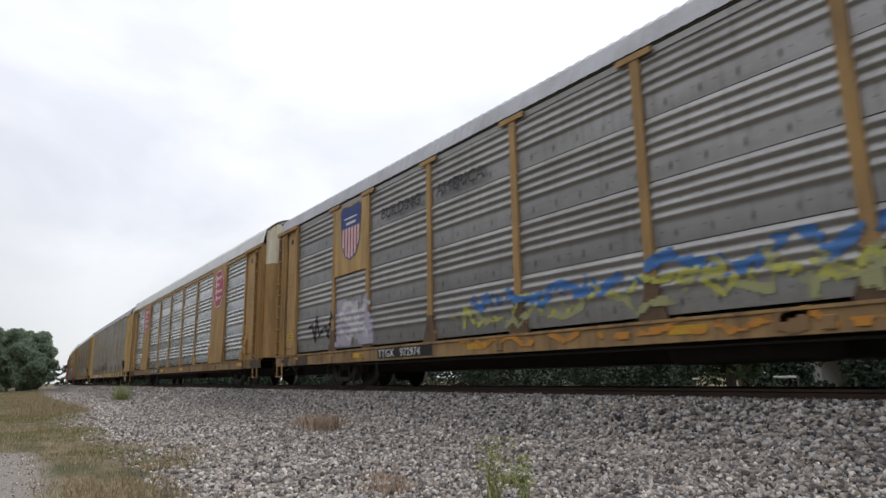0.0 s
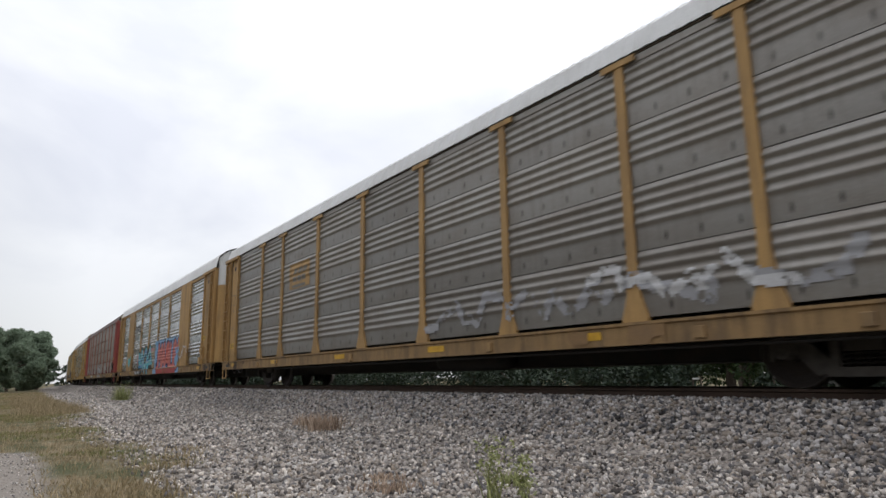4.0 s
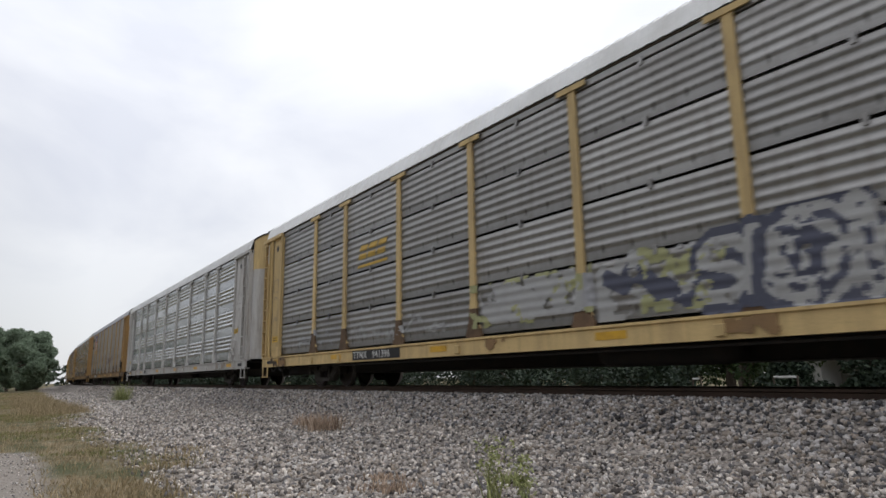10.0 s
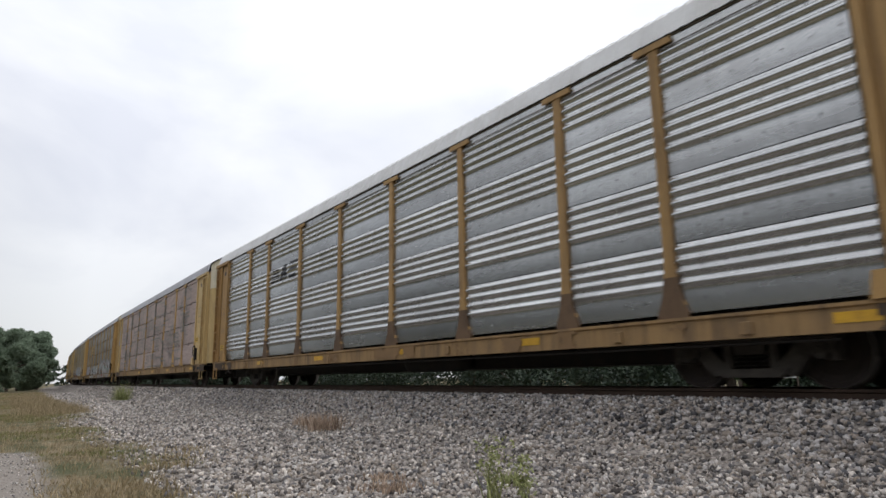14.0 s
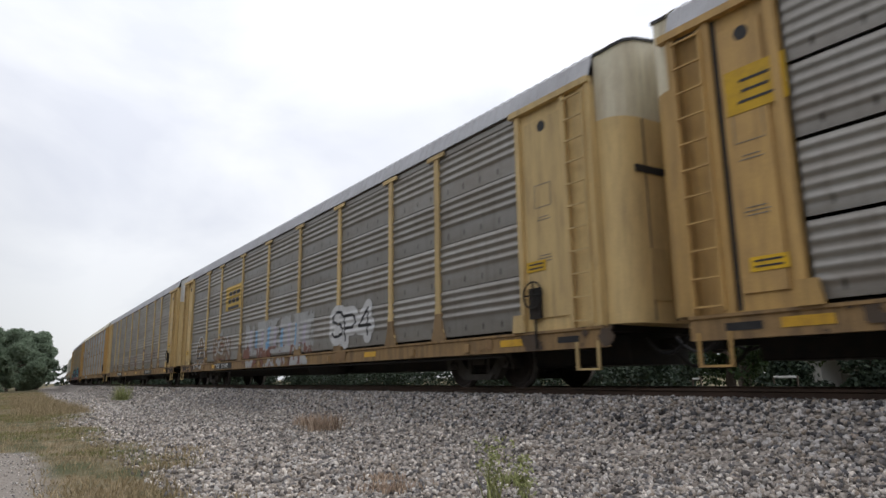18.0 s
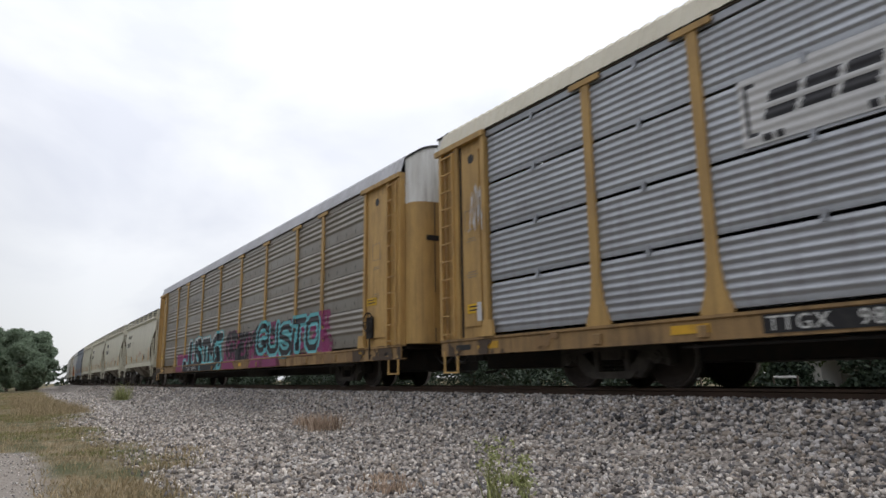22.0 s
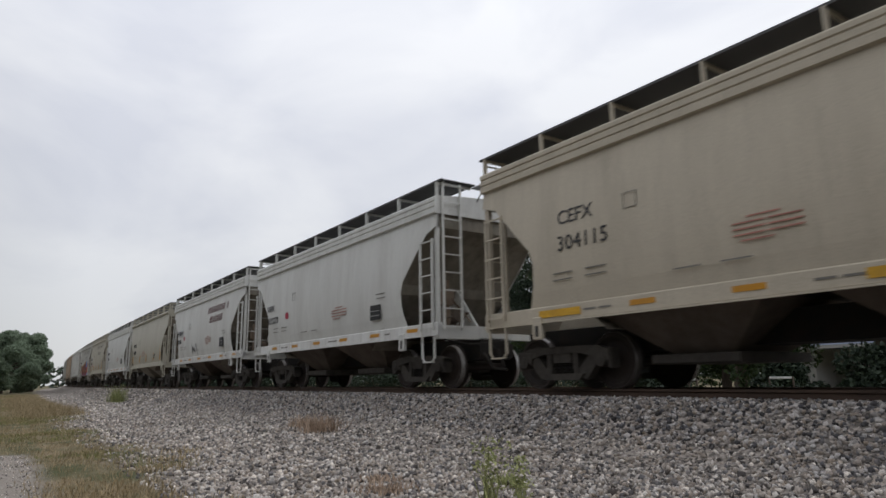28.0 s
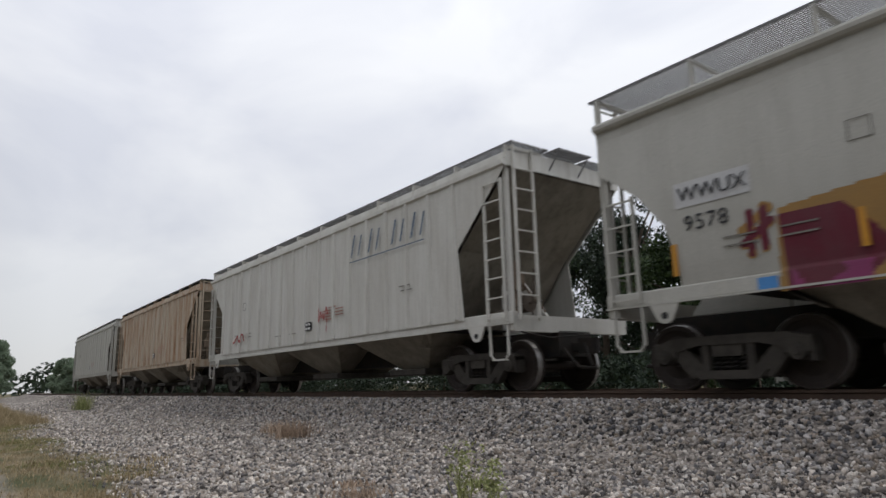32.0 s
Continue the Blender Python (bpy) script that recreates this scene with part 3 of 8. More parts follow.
def side_frame_mesh(y, half):
    """Cast side frame: a bow between two axle boxes with two openings and a spring seat."""
    s = Soup()
    z0 = WHEEL_R
    w = 0.11
    top = [(-half - 0.17, z0 + 0.02), (-half - 0.17, z0 + 0.16), (-half + 0.12, z0 + 0.24), (-0.42, z0 + 0.25), (0.42, z0 + 0.25), (half - 0.12, z0 + 0.24), (half + 0.17, z0 + 0.16), (half + 0.17, z0 + 0.02), (half - 0.17, z0 + 0.06), (0.42, z0 + 0.13), (-0.42, z0 + 0.13), (-half + 0.17, z0 + 0.06)]
    quads = [(0, 1, 2, 11), (11, 2, 3, 10), (10, 3, 4, 9), (9, 4, 5, 8), (8, 5, 6, 7)]
    for q in quads:
        s.prism([top[i] for i in q], y - w, y + w, "y")
    for sg in (-1, 1):
        s.prism([(sg * (half - 0.26), z0 + 0.14), (sg * (half - 0.06), z0 + 0.05), (sg * 0.54, z0 - 0.3), (sg * 0.28, z0 - 0.22)], y - 0.08, y + 0.08, "y")
        s.prism([(sg * 0.26, z0 + 0.2), (sg * 0.36, z0 + 0.2), (sg * 0.36, z0 - 0.24), (sg * 0.26, z0 - 0.24)], y - 0.09, y + 0.09, "y")
        s.box(sg * half - 0.17, sg * half + 0.17, y - 0.12, y + 0.12, z0 - 0.04, z0 + 0.19, 0.03)
        s.prism([(sg * (half + 0.19), z0 - 0.12), (sg * (half + 0.12), z0 - 0.12), (sg * (half + 0.12), z0 + 0.1), (sg * (half + 0.19), z0 + 0.1)][::sg], y - 0.1, y + 0.1, "y")
    s.prism([(-0.52, z0 - 0.2), (0.52, z0 - 0.2), (0.40, z0 - 0.31), (-0.40, z0 - 0.31)], y - 0.12, y + 0.12, "y")
    return s.mesh("side_frame")


def spring_mesh():
    s = Soup()
    pts = []
    for i in range(33):
        a = i * math.pi / 4
        pts.append(Vector((0.055 * math.cos(a), 0.055 * math.sin(a), 0.22 * i / 32)))
    rows = []
    for i, p in enumerate(pts):
        a = i * math.pi / 4
        out = Vector((math.cos(a), math.sin(a), 0))
        rows.append([p + 0.015 * (math.cos(t) * out + math.sin(t) * Vector((0, 0, 1))) for t in [2 * math.pi * j / 5 for j in range(6)]])
    return s.sheet(rows).mesh("spring")


def build_truck(car, x, half=0.9):
    """One four-wheel truck: bolster with side frames, springs, bearings and two wheelsets that turn."""
    def bolster():
        s = Soup()
        s.prism([(-0.2, WHEEL_R - 0.02), (0.2, WHEEL_R - 0.02), (0.22, WHEEL_R + 0.2), (-0.22, WHEEL_R + 0.2)], -1.08, 1.08, "y")
        s.lathe([(0, 0.70), (0.2, 0.70), (0.2, 0.60), (0, 0.60)], 12, "z")
        for sg in (-1, 1):
            s.box(sg * 0.36, sg * 0.41, -0.75, 0.75, WHEEL_R - 0.12, WHEEL_R)
        return s.mesh("truck")
    truck = part_of("truck", cached("truck", bolster), truck_steel, car, pose(x, 0, 0))
    for y in (-0.99, 0.99):
        part_of("side_frame", cached(("side_frame", y, half), lambda: side_frame_mesh(y, half)), truck_steel, truck)
        for sx in (-0.17, -0.055, 0.055, 0.17):
            part_of("spring", cached("spring", spring_mesh), dark_steel, truck, pose(sx * 1.1, y, WHEEL_R - 0.2))
    bearing = cached("bearing", lambda: Soup().lathe([(0.0, -0.12), (0.045, -0.12), (0.05, -0.10), (0.1, -0.095), (0.105, 0.0), (0.11, 0.1)], 16).mesh("bearing_cap"))
    sets = []
    for sx in (-half, half):
        part_of("bearing_cap", bearing, truck_steel, truck, pose(sx, -1.05, WHEEL_R))
        ws = part_of("wheelset", cached("wheelset", wheelset_mesh), wheel_steel, truck, pose(sx, 0, WHEEL_R))
        sets.append(ws)
    return sets


def coupler_mesh():
    s = Soup()
    s.box(-0.5, 0.15, -0.08, 0.08, 0.72, 0.9, 0.02)
    s.prism([(0.1, -0.16), (0.28, -0.17), (0.42, -0.05), (0.40, 0.06), (0.28, 0.02), (0.26, 0.16), (0.1, 0.13)], 0.68, 0.95, "z")
    s.tube((-0.1, -0.35, 0.78), (0.25, -0.35, 0.45), 0.03)
    s.tube((0.25, -0.35, 0.45), (0.6, -0.3, 0.42), 0.03)
    return s.mesh("coupler")


# ---- paint on car sides ----
GLYPHS = {
    "S": "45 36 16 05 04 33 42 41 30 10 01", "P": "00 06 36 45 44 33 03", "4": "30 36 02 42", "0": "10 01 05 16 36 45 41 30 10", "O": "10 01 05 16 36 45 41 30 10",
    "A": "00 26 40|12 32", "M": "00 06 23 46 40", "Y": "06 23 46|23 20", "J": "46 41 30 10 01", "U": "06 01 10 30 41 46", "T": "06 46|26 20", "E": "46 06 00 40|03 33",
    "R": "00 06 36 45 44 33 03|23 40", "K": "00 06|46 03 40", "N": "00 06 40 46", "I": "20 26", "H": "00 06|40 46|03 43", "L": "06 00 40", "D": "00 06 26 44 42 20 00",
    "C": "45 36 16 05 01 10 30 41", "Z": "06 46 00 40", "B": "00 06 35 24 03|24 42 31 00", "V": "06 20 46", "W": "06 10 23 30 46", "X": "00 46|06 40", "G": "45 36 16 05 01 10 30 42 22",
}


def word(text, x0, z0, w, h, slant=0.0, wobble=0.0, seed=1):
    """Pen strokes of a painted tag: line pieces (xa, za, xb, zb) in a box of w x h metres."""
    rnd = random.Random(seed)
    out = []
    step = w / len(text)
    for i, ch in enumerate(text):
        dz = rnd.uniform(-wobble, wobble)
        tilt = rnd.uniform(-wobble, wobble)
        for line in GLYPHS.get(ch, "").split("|"):
            pts = []
            for q in line.split():
                fx, fz = int(q[0]) / 4, int(q[1]) / 6
                pts.append((x0 + step * (i + 0.1 + 0.8 * fx) + slant * fz * h + tilt * fz, z0 + dz + fz * h))
            out += [(*a, *b) for a, b in zip(pts, pts[1:])]
    return out


def scrawl(x0, z0, w, h, n, seed):
    """An unreadable looping tag."""
    rnd = random.Random(seed)
    pts = [(x0 + w * i / n + rnd.uniform(-0.5, 0.5) * w / n, z0 + rnd.random() * h) for i in range(n + 1)]
    return [(*a, *b) for a, b in zip(pts, pts[1:])]


def near(segs, r, mat):
    """Cover all within r of the strokes."""
    s = np.array(segs)

    def mask(X, Z):
        best = np.full(X.shape, 9.0)
        for xa, za, xb, zb in s:
            dx, dz = xb - xa, zb - za
            t = np.clip(((X - xa) * dx + (Z - za) * dz) / (dx * dx + dz * dz + 1e-9), 0, 1)
            best = np.minimum(best, np.hypot(X - xa - t * dx, Z - za - t * dz))
        return best < r
    return mask, mat


def poly(points, mat):
    """Cover the inside of an outline."""
    def mask(X, Z):
        inside = np.zeros(X.shape, bool)
        n = len(points)
        for i in range(n):
            (xa, za), (xb, zb) = points[i], points[(i + 1) % n]
            if za == zb:
                continue
            cross = ((za > Z) != (zb > Z)) & (X < (xb - xa) * (Z - za) / (zb - za) + xa)
            inside ^= cross
        return inside
    return mask, mat


def rect(x0, x1, z0, z1, mat, skew=0.0):
    return poly([(x0, z0), (x1, z0), (x1 + skew, z1), (x0 + skew, z1)], mat)


def blotches(X, Z, seed, size):
    """Irregular noise from 0 to 1 over a side, with blotches of about the given size."""
    rng = np.random.default_rng(seed)
    total, weight = np.zeros(X.shape), 0.0
    for octave, share in ((1.0, 0.5), (2.1, 0.3), (4.7, 0.2)):
        table = rng.random((64, 64))
        u, v = X * octave / size + 7.3 * octave, Z * octave / size + 3.1 * octave
        i, j = np.floor(u).astype(int), np.floor(v).astype(int)
        fu, fv = u - i, v - j
        fu, fv = fu * fu * (3 - 2 * fu), fv * fv * (3 - 2 * fv)
        i, j, i2, j2 = i % 64, j % 64, (i + 1) % 64, (j + 1) % 64
        total += share * ((table[i, j] * (1 - fu) + table[i2, j] * fu) * (1 - fv) + (table[i, j2] * (1 - fu) + table[i2, j2] * fu) * fv)
        weight += share
    return total / weight


def cloud(x0, x1, z0, z1, mat, seed, fill=0.5, size=0.5):
    """A ragged patch."""
    def mask(X, Z):
        v = 5.0 * (blotches(X, Z, seed, size) - 0.5)
        e = np.minimum(np.minimum(X - x0, x1 - X) / (0.12 * (x1 - x0)), np.minimum(Z - z0, z1 - Z) / (0.25 * (z1 - z0)))
        return (np.minimum(e, 1.3) + v * 0.8 > 1.3 - 2 * fill) & (e > 0)
    return mask, mat


def faded(shape, seed, keep=0.6, size=0.12):
    """The same shape, worn through in spots."""
    mask, mat = shape

    def worn(X, Z):
        v = blotches(X, Z, seed, 1.4 * size)
        return mask(X, Z) & (v < np.quantile(v, keep))
    return worn, mat


def paint(car, name, label, box, layers, surface, cell=0.03):
    """Lays paint on a side as a skin of small faces that follows the relief; later layers cover earlier ones."""
    x0, x1, z0, z1 = box
    nx, nz = int((x1 - x0) / cell) + 1, int((z1 - z0) / cell) + 1
    xs, zs = x0 + cell * np.arange(nx + 1), z0 + cell * np.arange(nz + 1)
    X, Z = np.meshgrid(xs[:-1] + cell / 2, zs[:-1] + cell / 2, indexing="ij")
    idx = np.full(X.shape, -1)
    mats = []
    for mask, mat in layers:
        if mat not in mats:
            mats.append(mat)
        idx[mask(X, Z)] = mats.index(mat)
    on = np.argwhere(idx >= 0)
    if len(on) == 0:
        return None
    VX, VZ = np.meshgrid(xs, zs, indexing="ij")
    VY = surface(VX, VZ)
    ids = np.arange(VX.size).reshape(VX.shape)
    quads = np.stack([ids[on[:, 0], on[:, 1]], ids[on[:, 0] + 1, on[:, 1]], ids[on[:, 0] + 1, on[:, 1] + 1], ids[on[:, 0], on[:, 1] + 1]], 1)
    used, inv = np.unique(quads, return_inverse=True)
    inv = inv.reshape(quads.shape)
    verts = np.stack([VX.ravel(), VY.ravel(), VZ.ravel()], 1)[used]
    me = bpy.data.meshes.new(name)
    me.vertices.add(len(used))
    me.vertices.foreach_set("co", verts.ravel())
    me.loops.add(inv.size)
    me.loops.foreach_set("vertex_index", inv.ravel())
    me.polygons.add(len(inv))
    me.polygons.foreach_set("loop_start", np.arange(len(inv)) * 4)
    for m in mats:
        me.materials.append(m)
    me.polygons.foreach_set("material_index", idx[on[:, 0], on[:, 1]])
    me.update(calc_edges=True)
    ob = new(name, me)
    ob.parent = car
    if label:
        ob["label"] = label
    return ob


# ---- autoracks ----
RACK_L = 26.7
RACK_W = 1.5
SILL0, SILL1, PANEL1, EAVE = 0.62, 0.94, 4.86, 5.0
END_R, END_F, BAY_A, BAY_B, BAY_M = 1.3, 1.85, 2.65, 2.0, 2.85


TAIL = 0.27


def rack_posts():
    xs = [-RACK_L / 2 + END_R]
    for w in (BAY_A, BAY_B) + (BAY_M,) * 5 + (BAY_B, BAY_A):
        xs.append(xs[-1] + w)
    return xs


POSTS = rack_posts()


def panel_profile(z0, z1, ridges, flat, deep):
    """Corrugated sheet: (depth outwards, height) from bottom to top; a faintly bulging strip below, then rounded waves."""
    h0 = z0 + flat * (z1 - z0)
    out = [(0.0, z0)] + [(0.09 * deep * math.sin(math.pi * f), z0 + f * (h0 - z0)) for f in (0.12, 0.3, 0.5, 0.7, 0.88)]
    p = (z1 - h0) / ridges
    for i in range(ridges):
        b = h0 + i * p
        out += [(deep * (0.5 - 0.5 * math.cos(2 * math.pi * k / 8)), b + p * (0.04 + 0.92 * k / 8)) for k in range(8)]
    out.append((0.0, z1))
    return out


def panel_mesh(width, z0, z1, ridges, flat, deep):
    s = Soup()
    prof = panel_profile(z0, z1, ridges, flat, deep)
    x0, x1 = -width / 2, width / 2
    s.sheet([[(x0, -d, z) for d, z in prof], [(x1, -d, z) for d, z in prof]])
    s.f = [q[::-1] for q in s.f]
    # returned edges give the sheet its thickness
    s.sheet([[(x0, -d, z) for d, z in prof], [(x0, 0.03, z) for d, z in prof]])
    s.sheet([[(x1, 0.03, z) for d, z in prof], [(x1, -d, z) for d, z in prof]])
    s.add([(x0, 0, z0), (x1, 0, z0), (x1, 0.03, z0), (x0, 0.03, z0)], [(3, 2, 1, 0)])
    return s.mesh("side_panel", True)


def outline_prism(s, rows, y0, y1):
    """Extrudes stacked left-right widths [(z, xl, xr)...] between two depths as one closed body."""
    left = [(a, z) for z, a, b in rows]
    right = [(b, z) for z, a, b in rows][::-1]
    return s.prism(left + right, y0, y1, "y")


def post_mesh(tee, foot):
    """Pressed post with a foot that widens downwards, and on older cars a T head."""
    s = Soup()
    w = 0.082
    y0, y1 = -RACK_W - 0.052, -RACK_W + 0.01
    rows = [(SILL1 - 0.02, -foot, foot), (SILL1 + 0.06, -foot, foot), (SILL1 + 0.36, -foot * 0.55, foot * 0.55), (SILL1 + 0.78, -w, w)]
    rows += [(EAVE - 0.03 if tee else EAVE, -w, w)]
    outline_prism(s, rows, y0, y1)
    if tee:
        s.box(-0.33, 0.33, y0 - 0.02, y0 + 0.01, EAVE - 0.13, EAVE - 0.035)
    return s.mesh("side_post")


ROOF = [(-1.56, EAVE), (-1.50, EAVE + 0.2), (-1.45, EAVE + 0.36), (-1.28, EAVE + 0.5), (-0.9, EAVE + 0.62), (-0.45, EAVE + 0.68), (0, EAVE + 0.7)]


def roof_mesh(n, k):
    """Arched roof of pressed sheets with a standing rib at every joint."""
    s = Soup()
    arch = [(y, EAVE + k * (z - EAVE)) for y, z in ROOF]
    prof = arch + [(-y, z) for y, z in arch[-2::-1]]
    step = (RACK_L + TAIL) / n
    rows = []
    for i in range(n):
        a = -RACK_L / 2 - TAIL + i * step
        for t, lift in ((0.0, 0.0), (0.6, 0.0), (0.68, 0.014), (0.92, 0.014)):
            rows.append([(a + t * step, y * (1 + lift / 1.5), z + lift * min(1, (z - EAVE) / 0.4)) for y, z in prof])
    rows.append([(RACK_L / 2, y, z) for y, z in prof])
    s.sheet(rows)
    s.f = [q[::-1] for q in s.f]
    return s.mesh("roof")


NOSE = [(-1.44, 0.0), (-1.43, 0.18), (-1.36, 0.33), (-1.22, 0.44), (-1.0, 0.5), (-0.5, 0.53), (0.0, 0.54)]


def nose_rows(z, f=1.0):
    """Plan outline of the rounded end at one height; f narrows it under the roof's arch."""
    pts = NOSE + [(-y, x) for y, x in NOSE[-2::-1]]
    return [(x * (0.35 + 0.65 * f), y * f, z) for y, x in pts]


def nose_door_mesh():
    s = Soup()
    rows = [nose_rows(z) for z in (0.96, 1.3, 4.22)]
    s.sheet(rows)
    s.f = [q[::-1] for q in s.f]
    s.add(nose_rows(0.96), [tuple(range(13))])
    return s.mesh("end_door", True)


def nose_cap_mesh(k):
    s = Soup()
    ys, zs = [-1.45] + [y for y, z in ROOF[1:]], [EAVE + 0.1] + [z for y, z in ROOF[1:]]

    def arch(y):
        return EAVE + k * (float(np.interp(-abs(y), ys, zs)) - EAVE) - 0.01
    low = nose_rows(4.22)
    rim = [(x, y, arch(y)) for x, y, z in low]
    mid = [(x * 0.93, y * 0.99, z + 0.02) for x, y, z in rim]
    back = [(0.0, y, z + 0.03) for x, y, z in mid]
    s.sheet([low, rim])
    s.sheet([rim, mid, back])
    s.f = [q[::-1] for q in s.f]
    return s.mesh("roof_end", False)


def roof_lip_mesh(k):
    """Dark edge strip along the rim of the roof end."""
    ys, zs = [-1.45] + [y for y, z in ROOF[1:]], [EAVE + 0.1] + [z for y, z in ROOF[1:]]
    rim = [(x, y, EAVE + k * (float(np.interp(-abs(y), ys, zs)) - EAVE) - 0.01) for x, y, z in nose_rows(4.22)]
    rows = [[(x * 1.0 + 0.004, y * 1.004, z - 0.03) for x, y, z in rim], [(x * 1.02 + 0.02, y * 1.015, z - 0.03) for x, y, z in rim], [(x * 1.02 + 0.02, y * 1.015, z + 0.02) for x, y, z in rim], [(x * 0.85, y * 0.985, z + 0.032) for x, y, z in rim]]
    return Soup().sheet(rows).mesh("roof_lip")


def ladder_mesh(z0, z1, w=0.42):
    s = Soup()
    n = int((z1 - z0) / 0.36)
    for sg in (-1, 1):
        s.box(sg * w / 2 - 0.02, sg * w / 2 + 0.02, -0.05, 0.0, z0, z1)
    for i in range(n + 1):
        z = z0 + 0.06 + i * (z1 - z0 - 0.12) / n
        s.box(-w / 2, w / 2, -0.075, -0.05, z - 0.012, z + 0.012)
    return s.mesh("ladder")


def rack_surface(rows, ridges, flat, deep):
    """Depth of an autorack's side, just proud of panels, posts and sill, for paint."""
    h = (PANEL1 - SILL1 - 0.06) / rows

    def at(X, Z):
        q = np.mod(Z - SILL1 - 0.06, h)
        prof = panel_profile(0, h - 0.02, ridges, flat, deep)
        d = np.interp(q, [z for _, z in prof], [a for a, _ in prof])
        d = np.where((Z < SILL1 + 0.01), 0.068, d)
        for x in POSTS[1:-1]:
            w = np.where(Z < SILL1 + 0.72, 0.25 + (0.082 - 0.25) * np.clip((Z - SILL1) / 0.72, 0, 1), 0.082)
            d = np.where((np.abs(X - x) < w + 0.012) & (Z > SILL1), 0.058, d)
        d = np.where(((X < POSTS[0] + 0.05) | (X > POSTS[-1] - 0.05)) & (Z > SILL1), 0.085, d)
        return -RACK_W - d - 0.014
    return at


def hose_mesh():
    """Hanging brake hose."""
    s = Soup()
    rows = []
    for i in range(9):
        f = i / 8
        p = Vector((0.1 + 0.75 * f, 0, 0.25 - 0.95 * f * (1 - f)))
        rows.append([p + Vector((0.0, 0.03 * math.cos(t), 0.03 * math.sin(t))) for t in [2 * math.pi * j / 6 for j in range(7)]])
    return s.sheet(rows).mesh("air_hose")


cars = []
RR = -RACK_L / 2


def autorack(label, t, panel, trim, roof, sill=None, end=None, cap=None, plates=None, rows=4, ridges=4, flat=0.34, deep=0.027, tee=True, slots=False, plate_text="", shift=0.0, board=0.0, door=None, feet=None):
    """One autorack whose trailing coupling passes the mark (14 m before the camera) at t seconds."""
    car = thing("autorack_car", label, "railway car", "cars of the train")
    sill, end, cap = sill or trim, end or trim, cap or roof
    h = (PANEL1 - SILL1 - 0.06) / rows
    gap = 0.05 if slots else 0.014
    rnd = random.Random(int(t * 100))
    for i, (a, b) in enumerate(zip(POSTS, POSTS[1:])):
        w = b - a - 0.1
        if plates and i in (1, len(POSTS) - 3):
            def plate():
                out = [(-w / 2 - 0.05, 0.03), (-w / 2 - 0.05, -0.07)]
                for x in (-w / 6, w / 6):
                    out += [(x - 0.03, -0.07), (x - 0.02, -0.082), (x + 0.02, -0.082), (x + 0.03, -0.07)]
                out += [(w / 2 + 0.05, -0.07), (w / 2 + 0.05, 0.03)]
                s = Soup()
                s.prism(out, SILL1, PANEL1 + 0.13, "z")
                return s.mesh("blank_panel")
            part_of("blank_panel", cached(("plate", round(w, 3)), plate), plates, car, pose((a + b) / 2, -RACK_W, 0))
            for sg in (-1, 1):
                gus = cached(("gusset", sg, round(w, 3)), lambda: Soup().prism([(sg * (w / 2 + 0.1), SILL1), (sg * (w / 2 - 0.3), SILL1), (sg * (w / 2 - 0.08), SILL1 + 0.62), (sg * (w / 2 + 0.1), SILL1 + 0.75)][::sg], -0.105, -0.07, "y").mesh("gusset"))
                part_of("gusset", gus, plates, car, pose((a + b) / 2, -RACK_W, 0))
            continue
        for r in range(rows):
            z0 = SILL1 + 0.06 + r * h
            me = cached(("panel", round(w, 3), rows, ridges, flat, slots, deep), lambda: panel_mesh(w, 0, h - gap, ridges, flat, deep))
            part_of("side_panel", me, panel, car, pose((a + b) / 2, -RACK_W + rnd.uniform(-0.004, 0.004), z0, rnd.uniform(-0.12, 0.12)))
    if slots:
        latch = cached("panel_latch", lambda: Soup().prism([(-0.03, -0.09), (0.03, -0.09), (0.04, 0.05), (-0.04, 0.05)], -0.035, 0.02, "y").mesh("panel_latch"))
        for a, b in zip(POSTS, POSTS[1:]):
            for r in range(1, rows + 1):
                part_of("panel_latch", latch, panel, car, pose((a + b) / 2, -RACK_W, SILL1 + 0.05 + r * h))
    post = cached(("post", tee), lambda: post_mesh(tee, 0.23 if tee else 0.2))
    for i, x in enumerate(POSTS[1:-1]):
        if plates and i in (0, 1, len(POSTS) - 4, len(POSTS) - 3):
            continue
        sp = part_of("side_post", post, trim, car, pose(x, 0, 0))
        if feet:
            part_of("post_foot", cached("post_foot", lambda: outline_prism(outline_prism(Soup(), [(SILL1 - 0.012, -0.236, 0.236), (SILL1 + 0.06, -0.236, 0.236), (SILL1 + 0.2, -0.18, 0.18)], -RACK_W - 0.058, -RACK_W), [(SILL1 + 0.2, -0.18, 0.18), (SILL1 + 0.36, -0.132, 0.132), (SILL1 + 0.56, -0.112, 0.112)], -RACK_W - 0.055, -RACK_W).mesh("post_foot")), feet, sp, None, "brown primer on the post's foot")

    for sg, wd in ((-1, END_R + TAIL), (1, END_F)):
        xe = RACK_L / 2 if sg > 0 else -RACK_L / 2 - TAIL
        xm = xe - sg * wd / 2
        key = ("end", sg)
        def end_plate():
            s = Soup()
            if sg > 0:
                return s.box(-wd / 2, wd / 2, -RACK_W - 0.02, -RACK_W + 0.04, SILL1, EAVE).mesh("end_panel")
            s.box(-wd / 2 + 0.6, wd / 2, -RACK_W - 0.02, -RACK_W + 0.04, SILL1, EAVE)
            return s.mesh("end_panel")
        part_of("end_panel", cached(key + (1,), end_plate), end, car, pose(xm, 0, 0))
